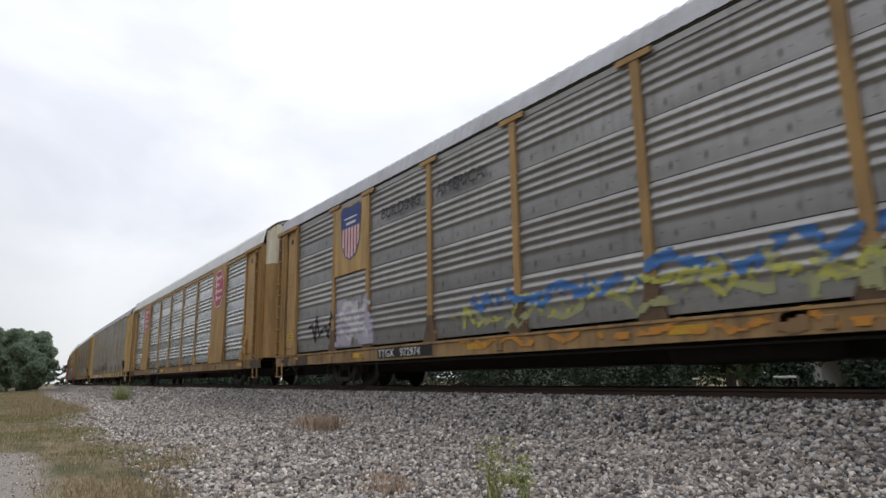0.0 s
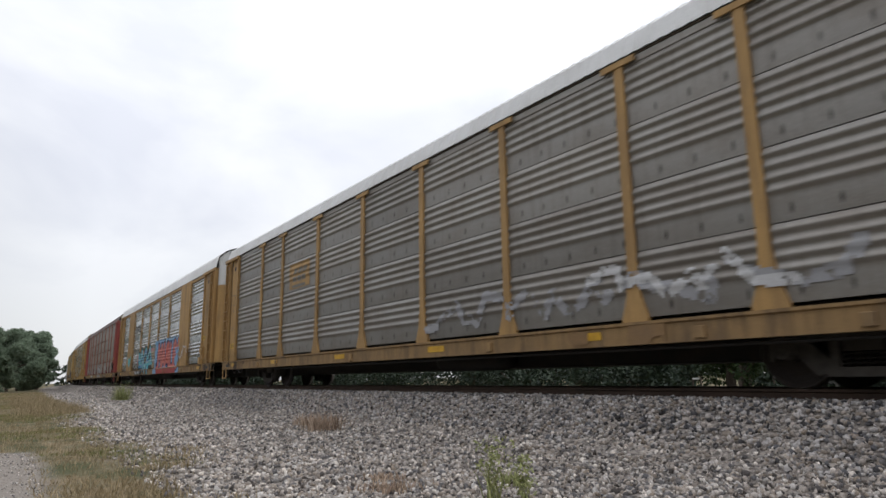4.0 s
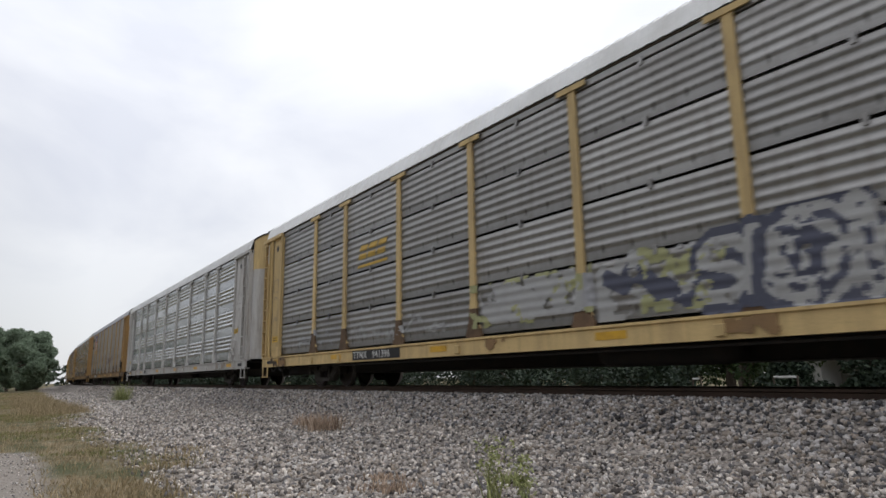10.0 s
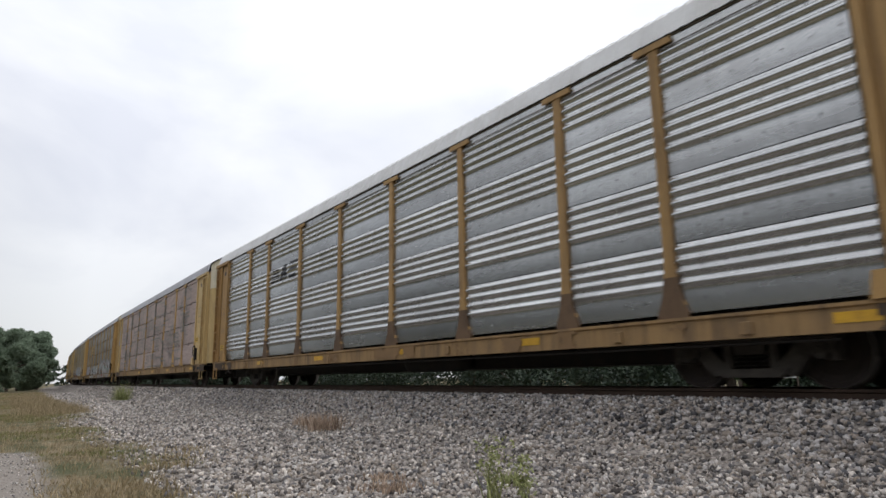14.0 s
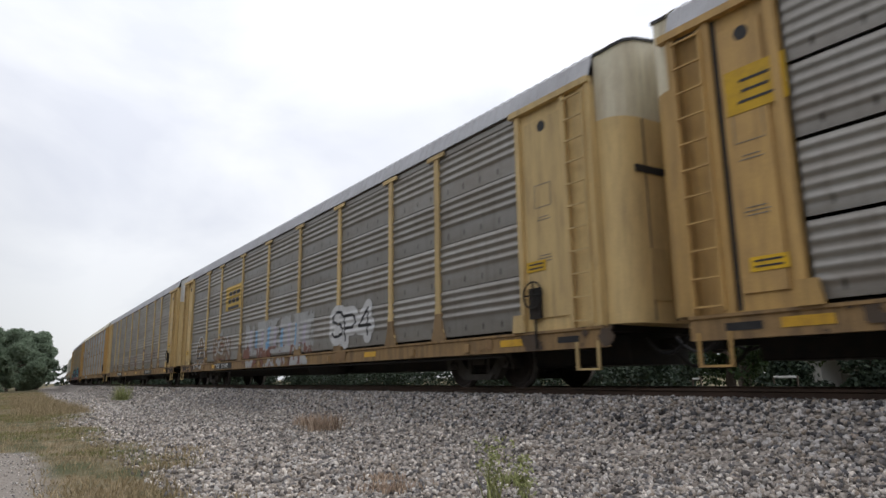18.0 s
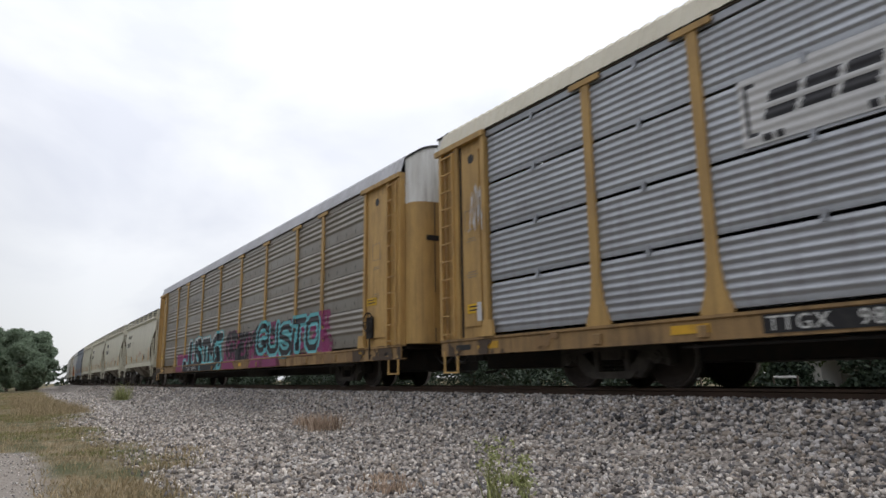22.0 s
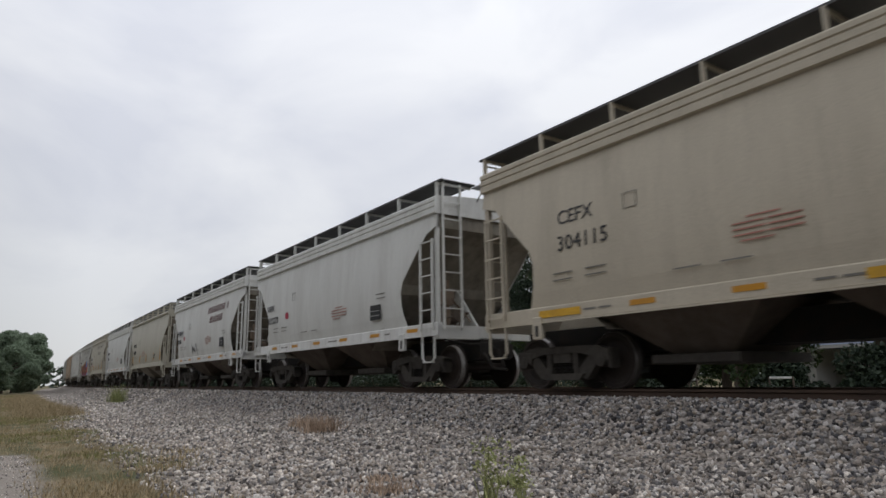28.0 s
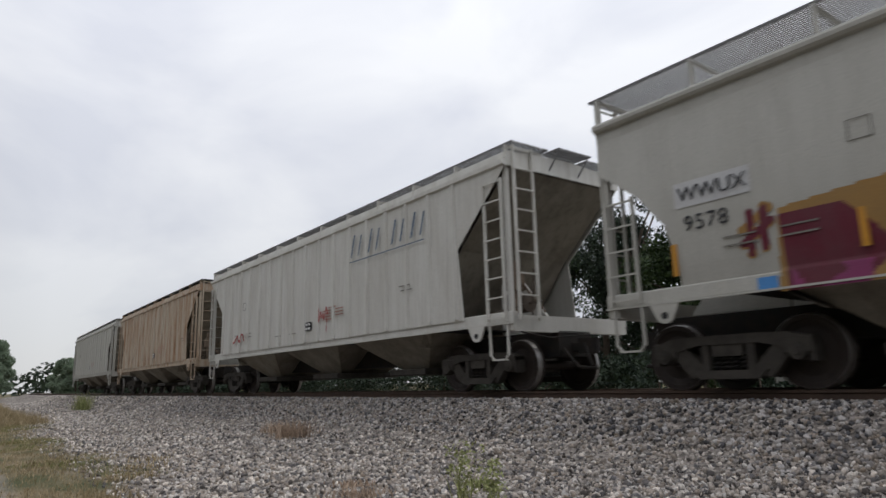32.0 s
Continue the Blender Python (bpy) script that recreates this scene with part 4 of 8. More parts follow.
        if sg < 0:
            part_of("ladder_recess", cached("recess", lambda: Soup().box(-0.62, 0.0, -RACK_W + 0.06, -RACK_W + 0.1, SILL1, EAVE).box(-0.04, 0.0, -RACK_W + 0.02, -RACK_W + 0.06, SILL1, EAVE).mesh("ladder_recess")), end, car, pose(xe + 0.62, 0, 0))
        if sg < 0:
            part_of("corner_gap", cached("corner_gap", lambda: Soup().box(-0.035, 0.035, -RACK_W - 0.024, -RACK_W - 0.018, SILL1 + 0.02, EAVE - 0.13).mesh("corner_gap")), black_paint, car, pose(xe + 0.71, 0, 0), "dark upright gap beside the ladder")
        # inset door leaf, lifting hole and faint plates of the end bay
        leaf = cached(key + (7,), lambda: Soup().prism([(-0.36 if sg < 0 else -0.5, 0), (0.2 if sg < 0 else 0.42, 0), (0.2 if sg < 0 else 0.42, 3.5), (-0.36 if sg < 0 else -0.5, 3.5)], -0.028, 0.0, "y").mesh("access_door"))
        ac = part_of("access_door", leaf, end, car, pose(xm + (0.37 if sg < 0 else -0.2), -RACK_W - 0.02, SILL1 + 0.22))
        part_of("lifting_hole", cached("lift_hole", lambda: Soup().tube((0, 0.01, 0), (0, -0.012, 0), 0.1, 14).mesh("lifting_hole")), black_paint, ac, pose(-0.05, -0.02, 3.36))
        part_of("stencil_frame", cached("sframe", lambda: Soup().box(-0.2, 0.2, -0.004, 0, 0.2, 0.21).box(-0.2, 0.2, -0.004, 0, -0.2, -0.19).box(-0.2, -0.19, -0.004, 0, -0.19, 0.2).box(0.19, 0.2, -0.004, 0, -0.19, 0.2).mesh("stencil_frame")), grey_mark, ac, pose(-0.08, -0.03, 2.1))
        for zz, ww in ((1.72, 0.12), (1.67, 0.16), (1.05, 0.13), (1.0, 0.17), (0.95, 0.15)):
            part_of("small_print", cached(("endprint", ww), lambda: Soup().box(-ww, ww, -0.004, 0, 0, 0.012).mesh("small_print")), grey_mark, ac, pose(-0.08, -0.03, zz))
        part_of("sill_bracket", cached("sbracket", lambda: Soup().prism([(-0.16, 0.0), (0.16, 0.0), (0.12, 0.3), (-0.12, 0.3)], -0.13, -0.06, "y").mesh("sill_bracket")), end, car, pose(xe - sg * (wd + 0.02), -RACK_W, SILL1))
        part_of("lower_opening", cached("lowopen", lambda: Soup().box(-0.24, 0.24, -RACK_W - 0.066, -RACK_W - 0.062, SILL0 + 0.1, SILL1 - 0.12).mesh("lower_opening")), black_paint, car, pose(xe - sg * 0.75, 0, 0), "dark opening in the sill")
        for yy, zz in ((-0.7, 0.5), (0.6, 0.55)):
            part_of("air_hose", cached("air_hose", hose_mesh), black_paint, car, Matrix.Translation((xe, yy, zz)) @ Matrix.Rotation(0 if sg > 0 else math.pi, 4, "Z"))
        stile = cached("stile", lambda: Soup().box(-0.055, 0.055, -RACK_W - 0.085, -RACK_W - 0.02, SILL1 - 0.04, EAVE - 0.02, 0.0).mesh("end_stile"))
        for x in (xe - sg * 0.06, xe - sg * 0.62, xe - sg * (wd - 0.06)):
            part_of("end_stile", stile, end, car, pose(x, 0, 0))
        part_of("lintel", cached(key + (2,), lambda: Soup().box(-wd / 2 - 0.12, wd / 2, -RACK_W - 0.12, -RACK_W, EAVE - 0.12, EAVE - 0.01).mesh("lintel")), end, car, pose(xm, 0, 0))
        part_of("end_frame", cached(key + (3,), lambda: Soup().box(-0.05, 0.05, -RACK_W + 0.04, RACK_W, SILL1, EAVE).mesh("end_frame")), end, car, pose(xe - sg * 0.06, 0, 0))
        part_of("ladder", cached("rack_ladder", lambda: ladder_mesh(0.98, EAVE - 0.2)), end, car, pose(xe - sg * 0.34, -RACK_W - 0.085, 0))
        flip = Matrix.Translation((xe, 0, 0)) @ Matrix.Rotation(0 if sg > 0 else math.pi, 4, "Z")
        leaves = part_of("end_door", cached("nose_door", nose_door_mesh), door or end, car, flip)
        seam = cached("door_seam", lambda: Soup().box(0.0, 0.012, -0.012, 0.012, 1.0, 4.2).mesh("door_hinge"))
        for y, x in ((-0.95, 0.5), (-0.5, 0.528), (0.0, 0.54), (0.5, 0.528), (0.95, 0.5)):
            part_of("door_hinge", seam, seam_dark, leaves, pose(x, y, 0))
        if door:
            for y, x in ((-1.12, 0.46), (-0.86, 0.505), (-0.72, 0.515), (-0.36, 0.53), (-0.22, 0.532), (0.22, 0.532), (0.4, 0.53), (0.72, 0.515), (0.95, 0.5)):
                part_of("door_rib", cached("door_rib", lambda: Soup().prism([(-0.01, -0.05), (0.035, -0.03), (0.035, 0.03), (-0.01, 0.05)], 1.02, 4.2, "z").mesh("door_rib")), door, leaves, pose(x, y, 0))
        if not door:
            part_of("door_slot", cached("door_slot", lambda: Soup().box(0.0, 0.02, -0.42, 0.42, 3.3, 3.42).mesh("door_slot")), black_paint, leaves, pose(0.508, -0.75, 0, 0, 0, -3.4))
        part_of("hatch", cached("hatch", lambda: Soup().box(0.0, 0.025, -0.2, 0.2, 1.3, 2.1).mesh("hatch")), door or end, leaves, pose(0.505, -0.8, 0, 0, 0, -3.4))
        part_of("roof_end", cached(("nose_cap", bool(plates)), lambda: nose_cap_mesh(1.3 if plates else 1.0)), cap, car, flip)
        part_of("roof_lip", cached(("roof_lip", bool(plates)), lambda: roof_lip_mesh(1.3 if plates else 1.0)), black_paint, car, flip, "dark rubber edge of the roof end")
        part_of("coupler", cached("coupler", coupler_mesh), dark_steel, car, Matrix.Translation((xe + sg * 0.35, 0, -0.12)) @ Matrix.Rotation(0 if sg > 0 else math.pi, 4, "Z"))

        def step():
            s = Soup()
            for x in (-0.22, 0.22):
                s.box(x - 0.02, x + 0.02, -RACK_W - 0.08, -RACK_W - 0.05, 0.28, SILL0 + 0.1)
            s.box(-0.22, 0.22, -RACK_W - 0.1, -RACK_W - 0.03, 0.28, 0.31)
            return s.mesh("step_iron")
        part_of("step_iron", cached("step", step), end, car, pose(xe - sg * 0.34, 0, 0))

        def brake_wheel():
            s = Soup()
            s.tube((0, 0.0, 0), (0, -0.03, 0), 0.05, 10)
            for i in range(14):
                a, b = 2 * math.pi * i / 14, 2 * math.pi * (i + 1) / 14
                s.tube((0.23 * math.cos(a), -0.05, 0.23 * math.sin(a)), (0.23 * math.cos(b), -0.05, 0.23 * math.sin(b)), 0.016, 5)
            for i in range(4):
                a = math.pi * i / 2
                s.tube((0, -0.02, 0), (0.23 * math.cos(a), -0.05, 0.23 * math.sin(a)), 0.013, 5)
            s.box(-0.13, 0.13, -0.02, 0.06, -0.4, 0.12)
            s.tube((0, 0, -0.4), (0, 0, -0.9), 0.02)
            return s.mesh("brake_wheel")
        if sg > 0:
            part_of("brake_wheel", cached("brake_wheel", brake_wheel), dark_steel if end is not grey_white and not plates else end, car, pose(xe - 1.45, -RACK_W - 0.1, 1.55))
        sign = cached("sign", lambda: Soup().box(-0.24, 0.24, -0.006, 0.0, -0.09, 0.09).mesh("warning_plate"))
        wp = part_of("warning_plate", sign, yellow_sign, car, pose(xe - sg * (wd - 0.42), -RACK_W - 0.052, 1.5 if sg < 0 else 2.05), "bright yellow warning plate")
        for zz in (-0.045, 0.025):
            part_of("small_print", cached("wprint", lambda: Soup().box(-0.18, 0.18, -0.01, -0.006, 0, 0.025).mesh("small_print")), black_mark, wp, pose(0, 0, zz))

    def sill_mesh():
        s = Soup()
        y0 = -RACK_W - 0.06
        s.prism([(y0, SILL0), (y0 + 0.14, SILL0), (y0 + 0.14, SILL0 + 0.03), (y0 + 0.03, SILL0 + 0.03), (y0 + 0.03, SILL1 - 0.03), (y0 + 0.14, SILL1 - 0.03), (y0 + 0.14, SILL1), (y0 - 0.03, SILL1), (y0 - 0.03, SILL1 - 0.04), (y0, SILL1 - 0.06)], -RACK_L / 2 - TAIL, RACK_L / 2, "x")
        return s.mesh("side_sill")
    part_of("side_sill", cached("sill", sill_mesh), sill, car)
    lug = cached("lug", lambda: Soup().box(-0.07, 0.07, -RACK_W - 0.1, -RACK_W - 0.06, SILL0 + 0.04, SILL0 + 0.2, 0.01).mesh("tie_down_lug"))
    for x in (-9.4, -7.6, -2.2, 3.5, 7.9, 9.9):
        part_of("tie_down_lug", lug, sill, car, pose(x, 0, 0))

    def chord():
        s = Soup()
        s.box(-RACK_L / 2 - TAIL, RACK_L / 2, -RACK_W - (0.015 if tee else 0.05), -RACK_W + 0.03, PANEL1 - 0.016, EAVE - 0.03, 0.01)
        return s.mesh("top_chord")
    part_of("top_chord", cached(("chord", tee), chord), trim if not tee else panel, car)
    # dark strip paints in the roof edge's shadow along with the seam
    part_of("eave_seam", cached("eave_seam", lambda: Soup().box(-RACK_L / 2 - TAIL, RACK_L / 2, -RACK_W - 0.035, -RACK_W + 0.03, EAVE - 0.03, EAVE + 0.004).mesh("eave_seam")), seam_dark, car)
    part_of("roof", cached(("roof", tee), lambda: roof_mesh(110 if tee else 84, 1.0 if tee else 1.3)), roof, car)
    part_of("far_side", cached("far_side", lambda: Soup().box(-RACK_L / 2 - TAIL + 0.1, RACK_L / 2 - 0.1, RACK_W - 0.05, RACK_W, SILL0, EAVE).mesh("far_side")), panel, car)
    part_of("deck", cached("deck", lambda: Soup().box(-RACK_L / 2 - TAIL, RACK_L / 2, -1.4, 1.44, 0.86, 0.98).mesh("deck")), dark_steel, car)
    part_of("inner_deck", cached("deck2", lambda: Soup().box(-RACK_L / 2 + 0.2, RACK_L / 2 - 0.2, -1.4, 1.44, 2.9, 3.0).mesh("inner_deck")), dark_steel, car)
    part_of("centre_sill", cached("rack_csill", lambda: Soup().box(-RACK_L / 2 + 0.2, RACK_L / 2 - 0.2, -0.75, 0.75, 0.36, 0.86, 0.03).mesh("centre_sill")), dark_steel, car)
    beam = cached("cross_beam", lambda: Soup().prism([(-1.5, 0.62), (1.45, 0.62), (1.45, 0.86), (-1.5, 0.86)], -0.06, 0.06, "x").mesh("cross_beam"))
    for i in range(13):
        part_of("cross_beam", beam, dark_steel, car, pose(-RACK_L / 2 + 1 + i * (RACK_L - 2) / 12, 0, 0))
    part_of("air_tank", cached("air_tank", lambda: Soup().lathe([(0, -1.2), (0.15, -1.18), (0.2, -1.0), (0.2, 1.0), (0.15, 1.18), (0, 1.2)], 14).mesh("air_tank", True)), dark_steel, car, pose(2.2, -0.95, 0.52, 0, 0, 90))
    part_of("brake_pipe", cached("brake_pipe", lambda: Soup().tube((-8.0, -1.46, 0.56), (10.9, -1.46, 0.56), 0.022).mesh("brake_pipe")), dark_steel, car)
    wheels = []
    for x in (-9.6, 9.6):
        wheels += build_truck(car, x)
    tape = cached("tape", lambda: Soup().box(-0.3, 0.3, -RACK_W - 0.068, -RACK_W - 0.062, SILL0 + 0.1, SILL0 + 0.22).mesh("reflector_tape"))
    for x in (-12.1, -7.8, -2.9, 1.7, 5.9, 11.2):
        part_of("reflector_tape", tape, yellow_bright, car, pose(x, 0, 0), "bright yellow reflective strip")
    if plate_text:
        back = cached("number_board", lambda: Soup().box(0, 2.36, -RACK_W - 0.07, -RACK_W - 0.062, SILL0 + 0.04, SILL1 - 0.05).mesh("number_board"))
        part_of("number_board", back, black_paint, car, pose(RR + board + (7.4 if plates else 6.55), 0, 0), "black lettering board")
        letters(plate_text.replace(" ", "   "), 0.25, white_mark, car, pose(RR + board + (7.46 if plates else 6.61), -RACK_W - 0.078, SILL0 + 0.07), spread=1.15)
    cars.append((car, -14.0 - SPEED * t + 0.95 + RACK_L / 2, 9.6, wheels))
    car["relief"] = (rows, ridges, flat, deep)
    car["shift"] = shift
    return car


def rack_paint(car, name, label, box, layers, cell=0.03, flat_at=0.0):
    """Paint on an autorack; lengths count from its trailing end."""
    at = rack_surface(*[int(v) if i < 2 else v for i, v in enumerate(car["relief"])])
    off = RR + car["shift"]
    ob = paint(car, name, label, box, layers, (lambda X, Z: np.full(X.shape, -RACK_W - flat_at)) if flat_at else (lambda X, Z: at(X + off, Z)), cell)
    if ob:
        ob.location.x = off
    return ob


# ---- covered hoppers ----
def belly(z, b0, eave, curved):
    f = np.clip((z - b0) / (eave - b0), 0, 1)
    return 1.49 + (0.09 * np.sin(math.pi * f ** 0.8) if curved else 0.06)


def hopper(label, t, length, paint_mat, pockets=2, ribs=False, sill=None, curved=True, eave=3.74, cut=1.08, bars=True, dark_grate=True, round_cut=False, bars_at=(1.2, 3.45, 5.6, 7.85, 9.75), red_at=6.3):
    """One covered hopper; its trailing coupling passes the mark at t seconds. length: over the couplers."""
    car = thing("covered_hopper_car", label, "railway car", "cars of the train")
    e = (length - (1.9 if ribs else 1.5)) / 2
    b0 = 1.3
    key = (length, pockets, ribs, curved, eave, cut, round_cut, dark_grate)
    sill = sill or paint_mat
    zt, zm = (eave - 0.06, 2.65) if ribs else ((3.4, 2.1) if round_cut else (3.18, 2.0))
    notch = ((b0, 1.2), (1.7, 1.36), (2.1, 1.4), (2.35, 1.3), (3.1, 0.56), (3.28, 0.38), (3.4, 0.0)) if round_cut else ((b0, 1.2), (1.7, 1.2), (2.2, 1.06), (2.67, 0.68), (3.06, 0.18), (3.18, 0.0))

    def xend(z):
        if not ribs:
            return e - 0.02 - float(np.interp(z, [a for a, _ in notch], [b for _, b in notch]))
        if z >= zt:
            return e - 0.02
        return e - 0.02 - cut * (zt - z) / (zt - zm) if z >= zm else e - 0.02 - cut + 0.1 * (zm - z)

    def shell(sg):
        """Side plate with a slanted cut at each end, following a slight belly."""
        s = Soup()
        zs = sorted({b0, b0 + 0.3, b0 + 0.6, zm, zt, eave} | {a for a, _ in notch if not ribs} | {zm + (zt - zm) * i / 6 for i in range(7)} | {zt + (eave - zt) * i / 3 for i in range(4)})
        rows, back = [], []
        for z in zs:
            x, y = xend(z), float(belly(z, b0, eave, curved))
            rows.append([(x * k / 10, sg * y, z) for k in range(-10, 11)])
            back.append([(x * k / 10, sg * (y - 0.02), z) for k in range(-10, 11)])
        s.sheet(rows).sheet(back)
        n, k = len(zs), 21
        for i in range(n - 1):
            for j in (0, k - 1):
                a = i * k + j
                s.f.append((a, a + k, a + k + n * k, a + n * k))
        return s.mesh("side_sheet", False)
    for sg in (-1, 1):
        part_of("side_sheet", cached(("shell", sg) + key, lambda: shell(sg)), paint_mat, car)

    def slope(sg):
        s = Soup()
        yw = 1.44
        line = [(e - 0.06, eave + 0.05), (e - 0.06, zt + 0.01)] + [(xend(zt - (zt - zm) * i / 6) - 0.04, zt - (zt - zm) * i / 6) for i in range(7)] + [(e - 2.9, 0.9)]
        ys = [min(float(belly(z, b0, eave, curved)) - 0.012, yw) if ribs or z > zt else float(belly(max(z, b0), b0, eave, curved)) - 0.012 for x, z in line]
        s.sheet([[(sg * x, -y, z) for (x, z), y in zip(line, ys)], [(sg * x, y, z) for (x, z), y in zip(line, ys)]])
        return s.mesh("slope_sheet")
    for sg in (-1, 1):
        part_of("slope_sheet", cached(("slope", sg) + key, lambda: slope(sg)), pocket_pale if ribs or round_cut else slope_shade_grime, car, None, "slope sheet darkened with brake dust and painted shade")
        web = cached(("web", ribs), lambda: Soup().prism([(0, 1.1), (1.5, 1.1), (0.25, 2.6), (0, 2.6)], -0.03, 0.03, "y").mesh("shear_plate"))
        part_of("shear_plate", web, paint_mat, car, Matrix.Translation((sg * (e - 1.9), 0, 0)) @ Matrix.Rotation(0 if sg > 0 else math.pi, 4, "Z"))
        if not ribs and not round_cut:
            part_of("end_web", cached("end_web", lambda: Soup().prism([(-0.02, 1.3), (0.62, 1.3), (0.62, 1.56), (-0.02, 2.24)], -0.012, 0.012, "y").mesh("end_web")), paint_mat, car, Matrix.Translation((sg * (e - 1.2), -1.4 * sg, 0)) @ Matrix.Rotation(0 if sg > 0 else math.pi, 4, "Z"))
        if sg > 0:
            part_of("brake_cylinder", cached("brake_cylinder", lambda: Soup().tube((-0.2, -0.55, 1.6), (0.2, -0.55, 1.6), 0.17, 14).tube((0.2, -0.55, 1.6), (0.52, -0.55, 1.6), 0.03).box(-0.24, -0.2, -0.74, -0.36, 1.3, 1.8).mesh("brake_cylinder")), pocket_dark, car, pose(e - 0.75, 0, 0), "rusty brake cylinder on the end platform")
            part_of("brake_valve", cached("brake_valve", lambda: Soup().box(-0.12, 0.12, -1.06, -0.82, 1.78, 2.12, 0.03).box(-0.06, 0.06, -0.98, -0.88, 1.3, 1.78).tube((0.0, -0.94, 2.1), (0.0, -0.94, 2.34), 0.07, 10).tube((0.1, -0.9, 1.95), (0.3, -0.5, 1.4), 0.02).mesh("brake_valve")), valve_rust, car, pose(e - 0.5, 0, 0), "dusty brown brake valve")
            part_of("brake_rod", cached("end_rods", lambda: Soup().tube((-0.6, -1.2, 1.38), (0.4, -1.1, 1.5), 0.02).tube((-0.5, -0.9, 1.36), (-0.1, -0.8, 2.0), 0.018).tube((0.2, -0.75, 1.3), (0.25, -0.7, 2.2), 0.018).mesh("brake_rod")), pocket_dark, car, pose(e - 0.5, 0, 0))

    def roof():
        s = Soup()
        prof = [(-1.495, eave - 0.05), (-1.495, eave + 0.1), (-1.55, eave + 0.115), (-1.58, eave + 0.15), (-1.585, eave + 0.2), (-1.56, eave + 0.24), (-1.5, eave + 0.27), (-0.9, eave + 0.3), (0, eave + 0.36)]
        if round_cut:
            prof = [(-1.50, eave - 0.05), (-1.56, eave - 0.03), (-1.56, eave + 0.07), (-1.54, eave + 0.085), (-1.54, eave + 0.1), (-1.56, eave + 0.115), (-1.56, eave + 0.19), (-1.54, eave + 0.205), (-1.54, eave + 0.22), (-1.56, eave + 0.235), (-1.56, eave + 0.3), (-1.52, eave + 0.34), (-0.9, eave + 0.4), (0, eave + 0.46)]
        if ribs:
            prof = [(-1.55, eave - 0.04), (-1.6, eave - 0.02), (-1.6, eave + 0.06), (-1.5, eave + 0.1), (-1.48, eave + 0.24), (-0.9, eave + 0.28), (0, eave + 0.32)]
        prof = prof + [(-y, z) for y, z in prof[-2::-1]]
        s.sheet([[(x, y, z) for y, z in prof] for x in (-e, e)])
        s.f = [q[::-1] for q in s.f]
        for sg in (-1, 1):
            s.add([(sg * e, y, z) for y, z in prof], [tuple(range(len(prof)))])
        return s.mesh("roof")
    part_of("roof", cached(("hroof",) + key, roof), paint_mat, car)
    hatch = cached(("roof_hatch", eave), lambda: Soup().box(-0.9, 0.9, -0.3, 0.3, eave + 0.24, eave + 0.42, 0.03).mesh("roof_hatch"))
    for i in range(pockets + 1):
        part_of("roof_hatch", hatch, paint_mat, car, pose(-e + 1.6 + i * (2 * e - 3.2) / pockets, 0, 0))

    zg = eave + 0.7 - (0.3 if ribs else 0)

    def boards():
        """Open grating walkway: bearing bars and cross bars."""
        s = Soup()
        for y0, y1 in ((-1.47, -0.55), (0.55, 1.47)):
            if dark_grate:
                s.box(-e - 0.12, e + 0.12, y0, y1, zg - 0.012, zg - 0.006)
            for y in (y0, y1 - 0.02):
                s.box(-e - 0.12, e + 0.12, y, y + 0.02, zg - 0.04, zg)
            k = 12 if dark_grate else 18
            for i in range(1, k):
                y = y0 + (y1 - y0) * i / k
                s.box(-e - 0.12, e + 0.12, y - 0.004, y + 0.004, zg - 0.012, zg)
            m = int(length / (0.07 if dark_grate else 0.055))
            for i in range(m + 1):
                x = -e - 0.12 + (2 * e + 0.24) * i / m
                s.box(x - (0.02 if dark_grate else 0.011), x + (0.02 if dark_grate else 0.011), y0, y1, zg - 0.02, zg - 0.012)
        return s.mesh("running_board")
    part_of("running_board", cached(("boards",) + key, boards), grate_dark if dark_grate else grate_grey, car, None, "open steel grating walkway")

    def end_board():
        s = Soup()
        for i in range(18):
            y = -0.45 + 0.9 * i / 17
            s.box(-0.2, 0.22, y - 0.006, y + 0.006, zg - 0.02, zg)
        for x in (-0.2, -0.06, 0.08, 0.22):
            s.box(x - 0.01, x + 0.01, -0.46, 0.46, zg - 0.03, zg)
        for y in (-0.4, 0.4):
            s.tube((0.2, y, zg - 0.03), (-0.1, y, zg - 0.36), 0.015)
        return s.mesh("end_walkway")
    for sg in (-1, 1):
        part_of("end_walkway", cached(("end_board", zg), end_board), grate_grey, car, pose(sg * (e + 0.08), 0, 0, 0, 0, 0 if sg > 0 else 180))
    stand = cached(("stand", eave, ribs), lambda: Soup().prism([(-1.5, eave + 0.1), (-1.42, eave + 0.1), (-1.42, zg - 0.09), (-0.55, zg - 0.09), (-0.55, zg - 0.04), (-1.5, zg - 0.04)], -0.018, 0.018, "x").mesh("walkway_bracket"))
    n = max(6, int(length / 1.45))
    for i in range(n):
        part_of("walkway_bracket", stand, paint_mat, car, pose(-e + 0.05 + i * (2 * e - 0.1) / (n - 1), 0, 0))

    def sill_mesh(sg):
        s = Soup()
        y = 1.52
        a, b = (-y, -y + 0.12) if sg < 0 else (y - 0.12, y)
        s.box(-e, e, a, b, 1.1 if round_cut else 1.16, 1.36, 0.02)
        return s.mesh("side_sill")
    for sg in (-1, 1):
        part_of("side_sill", cached(("hsill", length, sg, round_cut), lambda: sill_mesh(sg)), sill, car)
